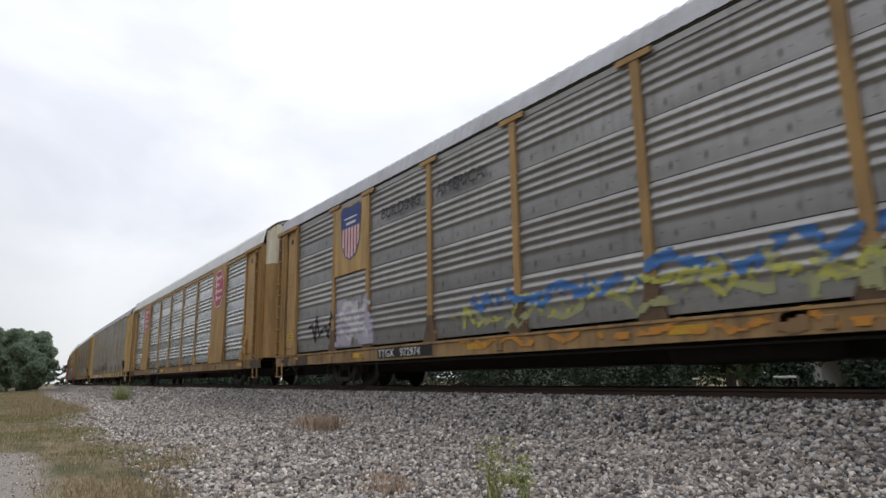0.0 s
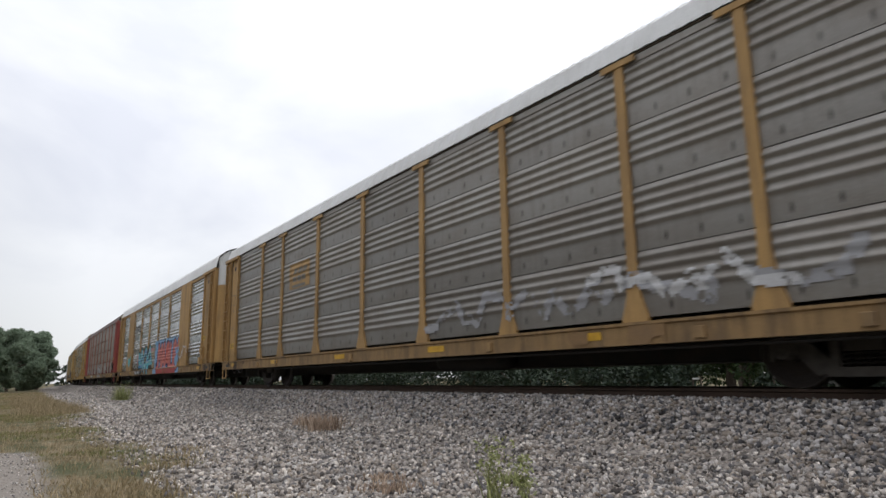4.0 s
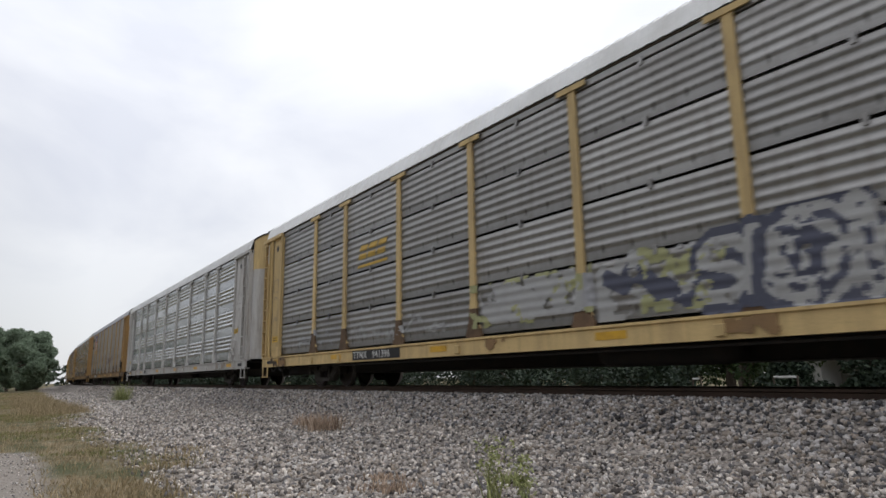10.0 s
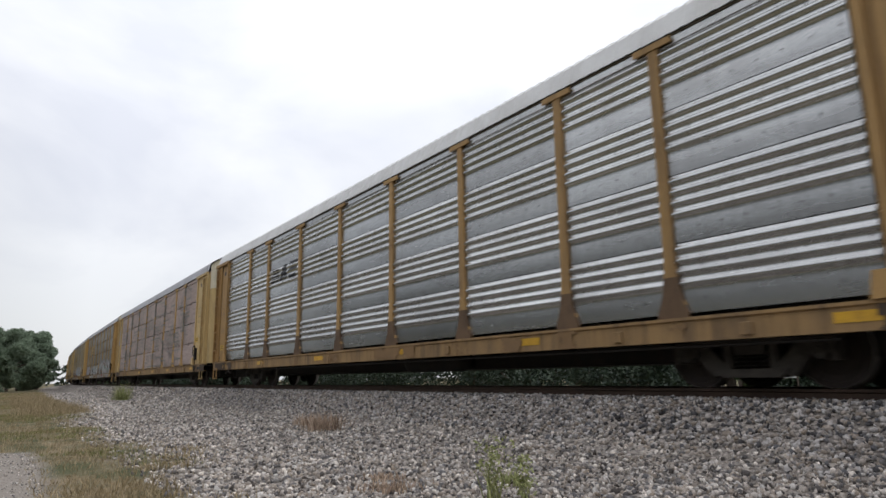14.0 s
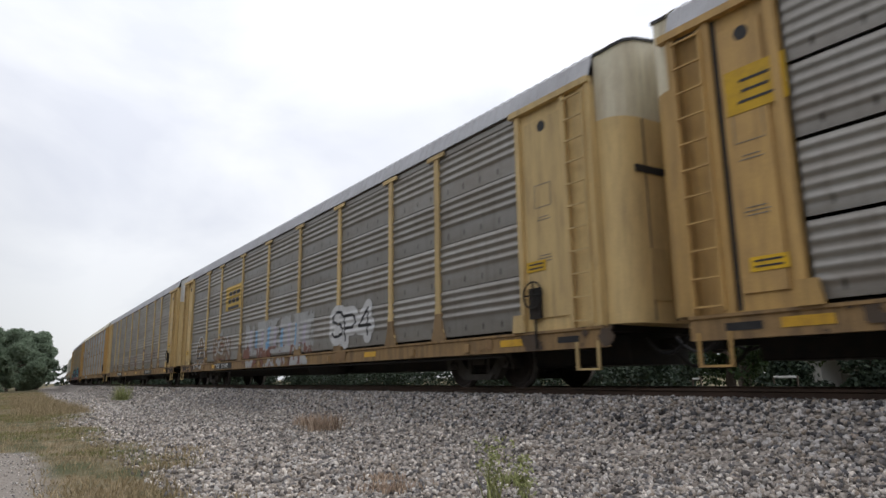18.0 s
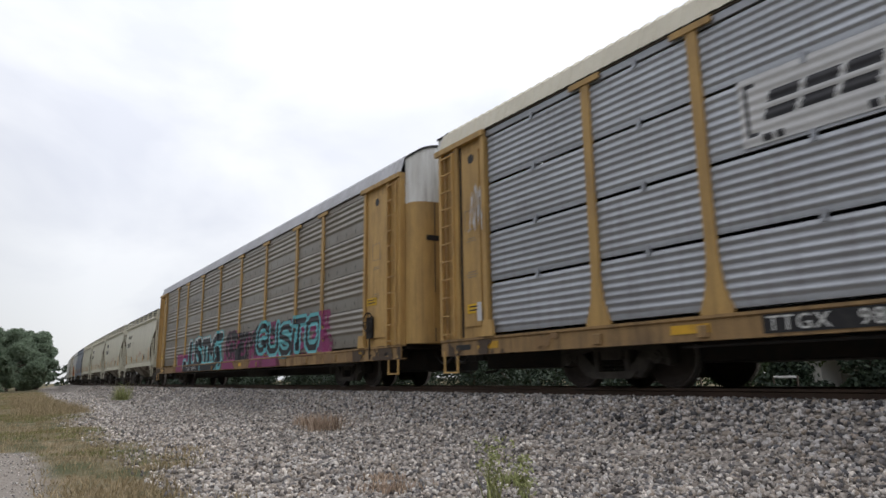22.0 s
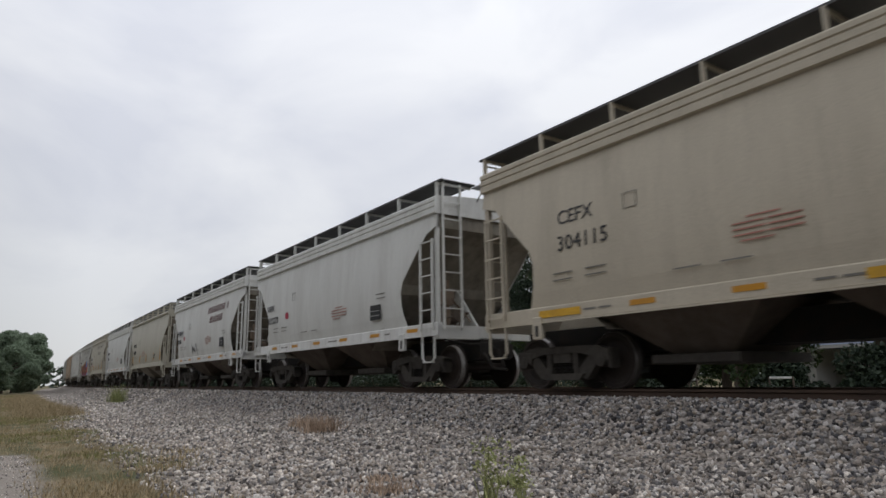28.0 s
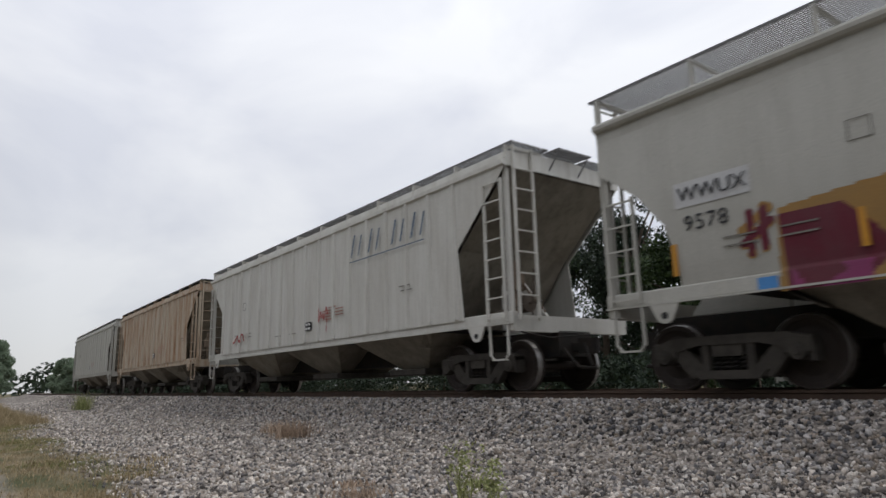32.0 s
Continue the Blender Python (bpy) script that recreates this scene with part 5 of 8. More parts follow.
    for sg in (-1, 1):
        post = cached(("cpost", eave), lambda: Soup().box(-0.04, 0.04, -0.04, 0.04, 1.3, eave).mesh("corner_post"))
        for y in (-1.44, 1.44):
            part_of("corner_post", post, paint_mat, car, pose(sg * (e - 0.1), y, 0))
        part_of("ladder", cached(("hladder", eave, ribs, round_cut), lambda: ladder_mesh(1.2, (3.15 if round_cut else 2.72) if not ribs else eave - 0.25, 0.46)), paint_mat, car, pose(sg * (e - 0.36), -1.53, 0))
        part_of("ladder", cached(("eladder", eave), lambda: ladder_mesh(1.2, zg - 0.05, 0.46)), paint_mat, car, pose(sg * (e + 0.02), -1.15, 0, 0, 0, 90 * sg))
        part_of("end_sill", cached("end_sill", lambda: Soup().box(-0.09, 0.09, -1.5, 1.5, 1.02, 1.3, 0.02).mesh("end_sill")), paint_mat, car, pose(sg * (e - 0.09), 0, 0))
        if round_cut:
            part_of("jacking_pad", cached("jack_plate", lambda: Soup().box(-0.11, 0.11, -1.55, -1.48, 0.82, 1.2, 0.02).mesh("jacking_pad")), paint_mat, car, pose(sg * (e - 1.42), 0, 0))
            part_of("pad_hole", cached("pad_slot", lambda: Soup().box(-0.035, 0.035, -1.556, -1.549, 0.87, 1.05).mesh("pad_hole")), black_paint, car, pose(sg * (e - 1.42), 0, 0))
        else:
            part_of("jacking_pad", cached("jacking_pad", lambda: Soup().prism([(-0.24, 1.18), (-0.11, 0.93), (-0.05, 0.89), (0.05, 0.89), (0.11, 0.93), (0.24, 1.18)], -1.545, -1.5, "y").mesh("jacking_pad")), paint_mat, car, pose(sg * (e - 0.95), 0, 0))
            part_of("pad_hole", cached("pad_hole", lambda: Soup().tube((0, -1.55, 0.99), (0, -1.54, 0.99), 0.05, 12).mesh("pad_hole")), black_paint, car, pose(sg * (e - 0.95), 0, 0))

        def stirrup():
            s = Soup()
            for x in (-1, 1):
                s.box(x * 0.23 - 0.016, x * 0.23 + 0.016, -1.54, -1.5, 0.62, 1.15)
                s.tube((x * 0.23, -1.52, 0.64), (x * 0.15, -1.52, 0.55), 0.019, 6)
            s.box(-0.17, 0.17, -1.56, -1.48, 0.535, 0.56)
            return s.mesh("step_iron")
        part_of("step_iron", cached("stirrup", stirrup), paint_mat, car, pose(sg * (e - 0.36), 0, 0))

        def cut_lever():
            s = Soup()
            s.tube((0.1, -1.45, 1.0), (0.25, -0.9, 0.9), 0.014)
            s.tube((0.25, -0.9, 0.9), (0.45, -0.1, 0.95), 0.014)
            s.tube((0.5, -0.35, 0.8), (0.62, -0.3, 0.42), 0.03)
            return s.mesh("cut_lever")
        turn = Matrix.Translation((sg * e, 0, 0)) @ Matrix.Rotation(0 if sg > 0 else math.pi, 4, "Z")
        part_of("cut_lever", cached("cut_lever", cut_lever), dark_steel, car, turn)
        part_of("coupler", cached("coupler", coupler_mesh), dark_steel, car, Matrix.Translation((sg * (e + 0.12), 0, -0.05)) @ Matrix.Rotation(0 if sg > 0 else math.pi, 4, "Z"))

    span = 2 * (e - 2.25) + (0.3 if ribs else 0)
    w = span / pockets

    def pocket():
        s = Soup()
        a = w * 0.41
        top = [(-a, -1.44, b0 - 0.12), (a, -1.44, b0 - 0.12), (a, 1.44, b0 - 0.12), (-a, 1.44, b0 - 0.12)]
        low = [(-0.42, -0.66, 0.46), (0.42, -0.66, 0.46), (0.42, 0.66, 0.46), (-0.42, 0.66, 0.46)]
        s.add(top + low, [(0, 1, 5, 4), (1, 2, 6, 5), (2, 3, 7, 6), (3, 0, 4, 7), (4, 5, 6, 7)])
        return s.mesh("discharge_hopper")
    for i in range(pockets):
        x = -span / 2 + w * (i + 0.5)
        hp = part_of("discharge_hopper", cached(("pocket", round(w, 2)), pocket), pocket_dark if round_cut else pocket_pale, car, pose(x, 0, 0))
        gate = cached("gate", lambda: Soup().box(-0.7, 0.7, -0.95, 0.95, 0.36, 0.5, 0.02).mesh("outlet_gate"))
        part_of("outlet_gate", gate, truck_steel, hp)
    # added dark plane stands in for the shade between the pockets
    part_of("floor_plate", cached(("hfloor", length, pockets), lambda: Soup().box(-span / 2 - 0.3, span / 2 + 0.3, -1.38, 1.38, b0 - 0.13, b0 - 0.1).mesh("floor_plate")), dark_steel, car)
    part_of("centre_sill", cached(("csill", length), lambda: Soup().box(-e, e, -0.42, 0.42, 0.6, 1.05).mesh("centre_sill")), dark_steel, car)
    if ribs:
        rib = cached(("rib", eave), lambda: Soup().prism([(-0.06, -1.55), (-0.035, -1.6), (0.035, -1.6), (0.06, -1.55)], b0 + 0.03, eave - 0.03, "z").mesh("side_rib"))
        k = 17
        for i in range(k):
            x = -(e - 1.5) + i * 2 * (e - 1.5) / (k - 1)
            part_of("side_rib", rib, paint_mat, car, pose(x, 0, 0))
    if bars:
        bar = cached("conspicuity", lambda: Soup().box(-0.038, 0.038, -1.60, -1.58, 1.48, 1.9).mesh("reflector_tape"))
        tall = cached("tall_strip", lambda: Soup().box(-0.045, 0.045, -1.60, -1.575, 1.46, 2.22).mesh("reflector_tape"))
        for i, r in enumerate(bars_at):
            part_of("reflector_tape", tall if i == len(bars_at) - 1 or (i == 0 and paint_mat is hop_beige) else bar, orange_tape, car, pose(-e + r, 0.02, 0), "orange reflective strip")
    # consolidated stencil box and small lines of writing that cannot be read
    box = cached("big_stencil", lambda: Soup().box(-0.25, 0.25, -1.597, -1.587, 1.6, 1.96).mesh("stencil_box")) if round_cut else cached("stencil", lambda: Soup().box(-0.18, 0.18, -1.585, -1.575, 1.62, 1.84).mesh("stencil_box"))
    sb = part_of("stencil_box", box, black_paint, car, pose(-e + (8.75 if round_cut else 8.3), 0, 0), "black stencil box")
    cell = cached("stencil_cell", lambda: Soup().box(-0.055, 0.055, -1.592, -1.586, 1.645, 1.70).mesh("stencil_line"))
    for x in (-0.12, 0.1) if round_cut else (-0.09, 0.07):
        for z in (0.0, 0.11):
            if round_cut:
                part_of("stencil_line", cached("thin_cell", lambda: Soup().box(-0.09, 0.09, -1.602, -1.598, 1.7, 1.712).mesh("stencil_line")), paint_mat, sb, pose(x, 0, z))
                continue
            part_of("stencil_line", cell, white_mark if ribs else paint_mat, sb, pose(x, 0, z))
    lines = cached("lines", lambda: Soup().box(0, 0.42, -1.60, -1.59, 0, 0.02).mesh("small_print"))
    for i, (r, z, mt) in enumerate(((1.9, 1.85, grey_mark), (2.6, 1.85, grey_mark), (1.9, 1.74, grey_mark), (2.6, 1.74, grey_mark), (red_at + 0.2, 2.1, red_print), (red_at, 2.03, red_print), (red_at + 0.46, 2.03, red_print), (red_at, 1.955, red_print), (red_at + 0.46, 1.955, red_print), (red_at, 1.88, red_print), (red_at + 0.46, 1.88, red_print), (red_at + 0.1, 1.805, red_print), (8.75, 2.2, grey_mark), (8.8, 2.1, grey_mark), (4.2, 1.6, grey_mark), (4.9, 1.6, grey_mark))):
        if mt is red_print and not red_at:
            continue
        part_of("small_print", lines, mt, car, pose(-e + r * (1.0 if not ribs else 1.45), 0.012, z))
    mark_frame = cached("mframe", lambda: Soup().box(-0.12, 0.12, -1.60, -1.594, 0.11, 0.12).box(-0.12, 0.12, -1.60, -1.594, -0.12, -0.11).box(-0.12, -0.11, -1.60, -1.594, -0.11, 0.11).box(0.11, 0.12, -1.60, -1.594, -0.11, 0.11).mesh("stencil_frame"))
    part_of("stencil_frame", mark_frame, grey_mark, car, pose(-e + 3.55, 0.015, 2.75))
    if not bars and not ribs:
        strip = cached("sill_tape", lambda: Soup().box(-0.22, 0.22, -1.528, -1.522, 1.2, 1.28).mesh("reflector_tape"))
        for r in (1.9, 3.6, 5.2, 6.9, 8.6, 10.3):
            part_of("reflector_tape", strip, orange_tape, car, pose(-e + r, 0, 0), "dull orange reflective strip on the sill")
        for r in (2.6, 2.9, 6.1, 6.4, 9.2):
            part_of("small_print", cached("sillprint", lambda: Soup().box(-0.12, 0.12, -1.528, -1.522, 1.22, 1.25).mesh("small_print")), grey_mark, car, pose(-e + r, 0, 0))
    rim = cached(("sill_rim", length, round_cut), lambda: Soup().box(-e, e, -1.55, -1.5, 1.085 if round_cut else 1.145, 1.11 if round_cut else 1.17).mesh("sill_rim"))
    part_of("sill_rim", rim, sill, car)
    wheels = []
    tc = e - 1.5
    for x in (-tc, tc):
        wheels += build_truck(car, x)
    cars.append((car, -14.0 - SPEED * t + length / 2, tc, wheels))
    car["relief"] = ((length - 1.35) / 2, b0, eave, 1.0 if curved else 0.0)
    return car


def hopper_paint(car, name, label, box, layers, cell=0.03):
    e, b0, eave, curved = car["relief"]
    ob = paint(car, name, label, box, layers, lambda X, Z: np.where(Z < 1.37, -1.535, -belly(Z, b0, eave, curved > 0) - 0.012 - (0 if curved > 0 else 0.045)), cell)
    if ob:
        ob.location.x = -e
    return ob


def hopper_letters(car, text, r, z, size, mat, spread=1.05, label=""):
    e, b0, eave, curved = car["relief"]
    y = float(belly(z + size * 0.3, b0, eave, curved > 0)) + 0.012
    lean = math.degrees(math.atan2(float(belly(z + size, b0, eave, curved > 0)) - float(belly(z, b0, eave, curved > 0)), size))
    return letters(text, size, mat, car, pose(-e + r, -y, z) @ pose(0, 0, 0, lean, 0, 0), spread=spread, label=label)


# ---- the train, in the order in which it passes ----
def plain(name, rgb, rough=0.6):
    return material(name, rgb, rough, dirt=tuple(0.55 * c + 0.05 for c in rgb), dirt_amount=0.45, grain=2.5, bump=0.05, vary=0.0)


hop_sand = material("weathered_beige_hopper_paint", (0.45, 0.425, 0.35), 0.45, dirt=(0.24, 0.22, 0.17), dirt_amount=0.26, grain=0.8, streak=(2.0, 2, 0.4), bump=0.05, vary=0.03, runs=0.17, run_color=(0.16, 0.13, 0.1))
hop_beige = material("beige_hopper_paint", (0.57, 0.545, 0.44), 0.45, dirt=(0.24, 0.225, 0.18), dirt_amount=0.26, grain=0.8, streak=(2.0, 2, 0.4), bump=0.05, vary=0.03, runs=0.17, run_color=(0.16, 0.13, 0.1))
# beige darkened for grime and, in its colour, for underside shade
pocket_pale = material("grimy_shaded_beige_paint", (0.27, 0.245, 0.2), 0.7, dirt=(0.12, 0.1, 0.08), dirt_amount=0.75, grain=1.2, streak=(1.5, 1.5, 0.7), runs=0.5)
# the slope sheets' shade is mixed into this brown, with brake dust
slope_shade_grime = material("brake_dust_and_shade_on_beige", (0.17, 0.145, 0.115), 0.85, dirt=(0.06, 0.048, 0.038), dirt_amount=0.6, grain=1.2, streak=(1.5, 1.5, 0.6), runs=0.4)
valve_rust = material("dusty_rusty_casting", (0.2, 0.155, 0.115), 0.85, dirt=(0.07, 0.045, 0.03), dirt_amount=0.6, grain=6)
# dark brown for round-cut cars' pockets and for brake gear
pocket_dark = material("dark_brown_hopper_paint", (0.13, 0.105, 0.085), 0.75, dirt=(0.05, 0.04, 0.032), dirt_amount=0.7, grain=1.2, streak=(2, 2, 0.5), runs=0.5)
hop_tan = material("tan_hopper_paint", (0.52, 0.465, 0.37), 0.5, dirt=(0.20, 0.17, 0.13), dirt_amount=0.26, grain=0.8, streak=(2, 2, 0.4), bump=0.05, vary=0.03, runs=0.17, run_color=(0.16, 0.13, 0.1))
hop_white = material("white_hopper_paint", (0.64, 0.64, 0.61), 0.45, dirt=(0.32, 0.30, 0.27), dirt_amount=0.26, grain=0.8, streak=(2, 2, 0.4), bump=0.05, vary=0.03, runs=0.17, run_color=(0.16, 0.13, 0.1))
hop_grey = material("light_grey_hopper_paint", (0.46, 0.45, 0.41), 0.5, dirt=(0.27, 0.25, 0.21), dirt_amount=0.26, grain=0.8, streak=(2, 2, 0.4), bump=0.05, vary=0.03, runs=0.17, run_color=(0.16, 0.13, 0.1))
hop_pale = material("chalky_white_hopper_paint", (0.62, 0.61, 0.57), 0.55, dirt=(0.36, 0.33, 0.28), dirt_amount=0.4, grain=0.8, streak=(2, 2, 0.4), bump=0.05, vary=0.03, runs=0.3, run_color=(0.2, 0.16, 0.12))
hop_blue = material("blue_grey_hopper_paint", (0.22, 0.24, 0.28), 0.5, dirt=(0.14, 0.14, 0.15), dirt_amount=0.4, grain=0.8, streak=(2, 2, 0.4), bump=0.05, vary=0.03, runs=0.28, run_color=(0.16, 0.13, 0.1))
hop_rust = material("rust_streaked_hopper_paint", (0.50, 0.43, 0.34), 0.65, dirt=(0.30, 0.135, 0.05), dirt_amount=0.95, grain=1.6, streak=(2.5, 2, 0.25), bump=0.1, vary=0.03, runs=0.28, run_color=(0.16, 0.13, 0.1))
grate_grey = plain("dull_zinc_grating", (0.17, 0.17, 0.17))
grate_dark = plain("dark_grey_walkway_steel", (0.085, 0.085, 0.088))
orange_tape = plain("orange_reflective_tape", (0.55, 0.26, 0.03), 0.4)
maroon_mark = plain("maroon_lettering_paint", (0.15, 0.06, 0.06))
brown_mark = plain("dark_brown_lettering_paint", (0.10, 0.075, 0.07))
g_blue = plain("blue_spray_paint", (0.06, 0.17, 0.42))
g_cyan = plain("teal_spray_paint", (0.13, 0.42, 0.46))
g_sky = plain("pale_blue_spray_paint", (0.20, 0.36, 0.55))
g_salmon = plain("salmon_spray_paint", (0.55, 0.17, 0.13))
g_red = plain("red_spray_paint", (0.36, 0.05, 0.045))
g_navy = plain("navy_spray_paint", (0.035, 0.025, 0.09))
g_yellow = plain("yellow_green_spray_paint", (0.45, 0.44, 0.10))
g_white = plain("white_spray_paint", (0.55, 0.55, 0.55))
g_grey = plain("grey_spray_paint", (0.33, 0.33, 0.34))
g_dust = plain("dusty_grey_cover_paint", (0.23, 0.225, 0.215))
g_black = plain("black_spray_paint", (0.02, 0.02, 0.024))
g_magenta = plain("magenta_spray_paint", (0.235, 0.04, 0.125))
g_amber = plain("amber_spray_paint", (0.33, 0.19, 0.06))
g_azure = plain("bright_blue_spray_paint", (0.08, 0.26, 0.58))
g_bare = plain("pale_bare_primer", (0.46, 0.33, 0.24))
g_chalk = plain("dusty_white_spray_paint", (0.37, 0.37, 0.365))
g_ink = plain("dusty_navy_spray_paint", (0.075, 0.08, 0.115))
g_olive = plain("dusty_yellow_green_paint", (0.34, 0.34, 0.17))
g_moss = plain("dull_teal_spray_paint", (0.17, 0.26, 0.235))
g_umber = plain("dull_brown_spray_paint", (0.19, 0.135, 0.085))
g_pink = plain("pink_spray_paint", (0.48, 0.25, 0.24))
g_tan = plain("tan_cover_paint", (0.33, 0.25, 0.16))
g_orange = plain("orange_spray_paint", (0.55, 0.24, 0.04))
g_lilac = plain("lilac_spray_paint", (0.40, 0.37, 0.44))
g_maroon = plain("maroon_spray_paint", (0.13, 0.02, 0.035))
g_navy2 = plain("faded_blue_lettering", (0.10, 0.14, 0.20))
g_rose = plain("worn_dull_red_paint", (0.235, 0.15, 0.125))
RUSTY = plain("brown_spray_paint", (0.19, 0.085, 0.06))
hop_tan2 = material("sandy_hopper_paint", (0.45, 0.42, 0.345), 0.5, dirt=(0.22, 0.19, 0.15), dirt_amount=0.26, grain=0.8, streak=(2, 2, 0.4), bump=0.05, vary=0.03, runs=0.17, run_color=(0.16, 0.13, 0.1))
sign_red = plain("red_sign_paint", (0.42, 0.025, 0.06), 0.45)
emblem_yellow = plain("yellow_emblem_paint", (0.52, 0.34, 0.07))


def shield(car, r, z, w, h, plate=None):
    """Blue and red striped shield on a yellow plate."""
    cx = r + w / 2
    out = [(r, z + h * 0.93), (r + 0.12 * w, z + h), (cx, z + h * 0.97), (r + 0.88 * w, z + h), (r + w, z + h * 0.93), (r + 0.93 * w, z + 0.3 * h), (r + w * 0.75, z + 0.08 * h), (cx, z), (r + w * 0.25, z + 0.08 * h), (r + 0.07 * w, z + 0.3 * h)]
    grow = [(cx + (a - cx) * 1.07, z + h / 2 + (b - z - h / 2) * 1.05) for a, b in out]
    top = [(a, b) for a, b in out]
    base_mask = poly(out, white_mark)[0]

    def stripe(X, Z):
        return base_mask(X, Z) & (Z < z + 0.6 * h) & (np.mod((X - r) / w * 13, 2) < 1)

    def crown(X, Z):
        return base_mask(X, Z) & (Z >= z + 0.6 * h)
    rack_paint(car, "shield_emblem", "blue and red striped shield emblem", (r - 0.1, r + w + 0.1, z - 0.1, z + h + 0.1),
               [poly(grow, blue_mark), poly(out, white_mark), (stripe, sign_red), (crown, blue_mark), rect(r + 0.18 * w, r + 0.82 * w, z + 0.76 * h, z + 0.8 * h, white_mark), rect(r + 0.25 * w, r + 0.75 * w, z + 0.66 * h, z + 0.7 * h, white_mark)], 0.022, 0.056)


def plate_bay(car, mat, z0, z1, bay=1):
    a, b = POSTS[bay], POSTS[bay + 1]
    me = cached(("bay_plate", bay, z0, z1), lambda: Soup().box(a + 0.07, b - 0.07, -RACK_W - 0.045, -RACK_W - 0.01, z0, z1).mesh("emblem_plate"))
    part_of("emblem_plate", me, mat, car)


def octagon(car, r, z, w, seed):
    c, k = w * 0.3, w
    out = [(r + c, z), (r + k - c, z), (r + k, z + c), (r + k, z + 1.05 * k - c), (r + k - c, z + 1.05 * k), (r + c, z + 1.05 * k), (r, z + 1.05 * k - c), (r, z + c)]
    cx, cz = r + k / 2, z + 0.525 * k

    def sized(f):
        return [(cx + (a - cx) * f, cz + (b - cz) * f) for a, b in out]
    layers = [poly(out, sign_red), poly(sized(0.96), white_mark), poly(sized(0.9), sign_red)]
    for i, (a, n) in enumerate(((0.22, 5), (0.2, 3), (0.2, 7), (0.25, 5))):
        zz = z + k * (0.77 - 0.18 * i)
        layers.append(rect(r + a * k, r + (a + 0.12) * k, zz - 0.015 * k, zz + 0.125 * k, white_mark, 0.03))
        for j in range(n):
            x = r + (a + 0.155 + 0.073 * j) * k
            layers.append(rect(x, x + 0.052 * k, zz + 0.01 * k, zz + 0.085 * k, white_mark, 0.02))
    ob = paint(car, "octagon_emblem", "red octagonal emblem with white bars", (r - 0.05, r + w + 0.05, z - 0.05, z + 1.1 * w), layers, lambda X, Z: np.full(X.shape, -RACK_W - 0.09), 0.022)
    ob.location.x = RR


def bracket_mark(car, r, z, w, h, mat, back=None, flat=True):
    """Three slanted blocks between square brackets."""
    layers = [] if back is None else [rect(r - 0.08, r + w + 0.12, z - 0.22, z + h + 0.08, back)]
    for sx, d in ((r, 1), (r + w, -1)):
        layers += [rect(min(sx, sx + 0.05 * d), max(sx, sx + 0.05 * d), z - 0.1, z + h, mat), rect(min(sx, sx + 0.14 * d), max(sx, sx + 0.14 * d), z + h - 0.05, z + h, mat), rect(min(sx, sx + 0.14 * d), max(sx, sx + 0.14 * d), z - 0.1, z - 0.05, mat)]
    block_letters(layers, r + 0.22, z + 0.1 * h, w - 0.5, 0.62 * h, mat, 0.12)
    for x in (r + 0.2, r + 0.36, r + w - 0.46, r + w - 0.3):
        layers.append(rect(x, x + 0.1, z - 0.2, z - 0.1, mat))
    if flat:
        ob = paint(car, "bracket_emblem", "dark slanted emblem between brackets", (r - 0.1, r + w + 0.15, z - 0.25, z + h + 0.1), layers, lambda X, Z: np.full(X.shape, -RACK_W - 0.09), 0.022)
        ob.location.x = RR
    else:
        rack_paint(car, "bracket_emblem", "dark slanted emblem between brackets", (r - 0.1, r + w + 0.15, z - 0.25, z + h + 0.1), layers, 0.024)


def block_letters(layers, r, z, w, h, mat, lean):
    """Three heavy slanted blocks, each slit twice."""
    k = w / 3
    for i in range(3):
        x = r + i * k
        for f in (0.0, 0.58):
            layers.append(rect(x + lean * f, x + lean * f + 0.84 * k, z + f * h, z + (f + 0.42) * h, mat, lean * 0.42))


def wing_mark(car, r, z, w, mat, keep=1.0):
    """Black bars and slanted blocks, part worn off."""
    ls = []
    for i in range(5):
        ls.append(rect(r + 0.03 * i, r + 0.32 * w, z + 0.09 * i, z + 0.09 * i + 0.05, mat, 0.02))
    ls.append(poly([(r + 0.36 * w, z), (r + 0.46 * w, z), (r + 0.62 * w, z + 0.5), (r + 0.52 * w, z + 0.5)], mat))
    ls.append(poly([(r + 0.52 * w, z + 0.5), (r + 0.62 * w, z + 0.5), (r + 0.64 * w, z + 0.02), (r + 0.54 * w, z + 0.02)], mat))
    ls += [rect(r + (0.7 + 0.05 * f) * w, r + (0.98 + 0.05 * f) * w, z + 0.42 * f, z + 0.42 * f + 0.1, mat, 0.03) for f in (0.0, 0.5, 1.0)]
    if keep < 1:
        ls = [faded(s, 5 + i, keep) for i, s in enumerate(ls)]
    rack_paint(car, "wing_emblem", "worn black striped emblem", (r - 0.05, r + 1.15 * w, z - 0.08, z + 0.6), ls, 0.025)


def patch_mark(car, r, z, w, h, back, mat):
    """Blocks on a painted patch with ragged edges."""
    ls = [rect(r, r + w, z, z + h, back), rect(r + 0.15 * w, r + 0.8 * w, z + 0.02, z + 0.16 * h, mat)] if back else [rect(r, r + w, z, z + 0.1 * h, mat, 0.05)]
    block_letters(ls, r + (0.16 if back else 0.04) * w, z + 0.28 * h, w * (0.68 if back else 0.95), 0.5 * h, mat, 0.14)
    rack_paint(car, "block_emblem", "heavy slanted block emblem", (r - 0.05, r + w + 0.15, z - 0.05, z + h + 0.05), ls, 0.024)


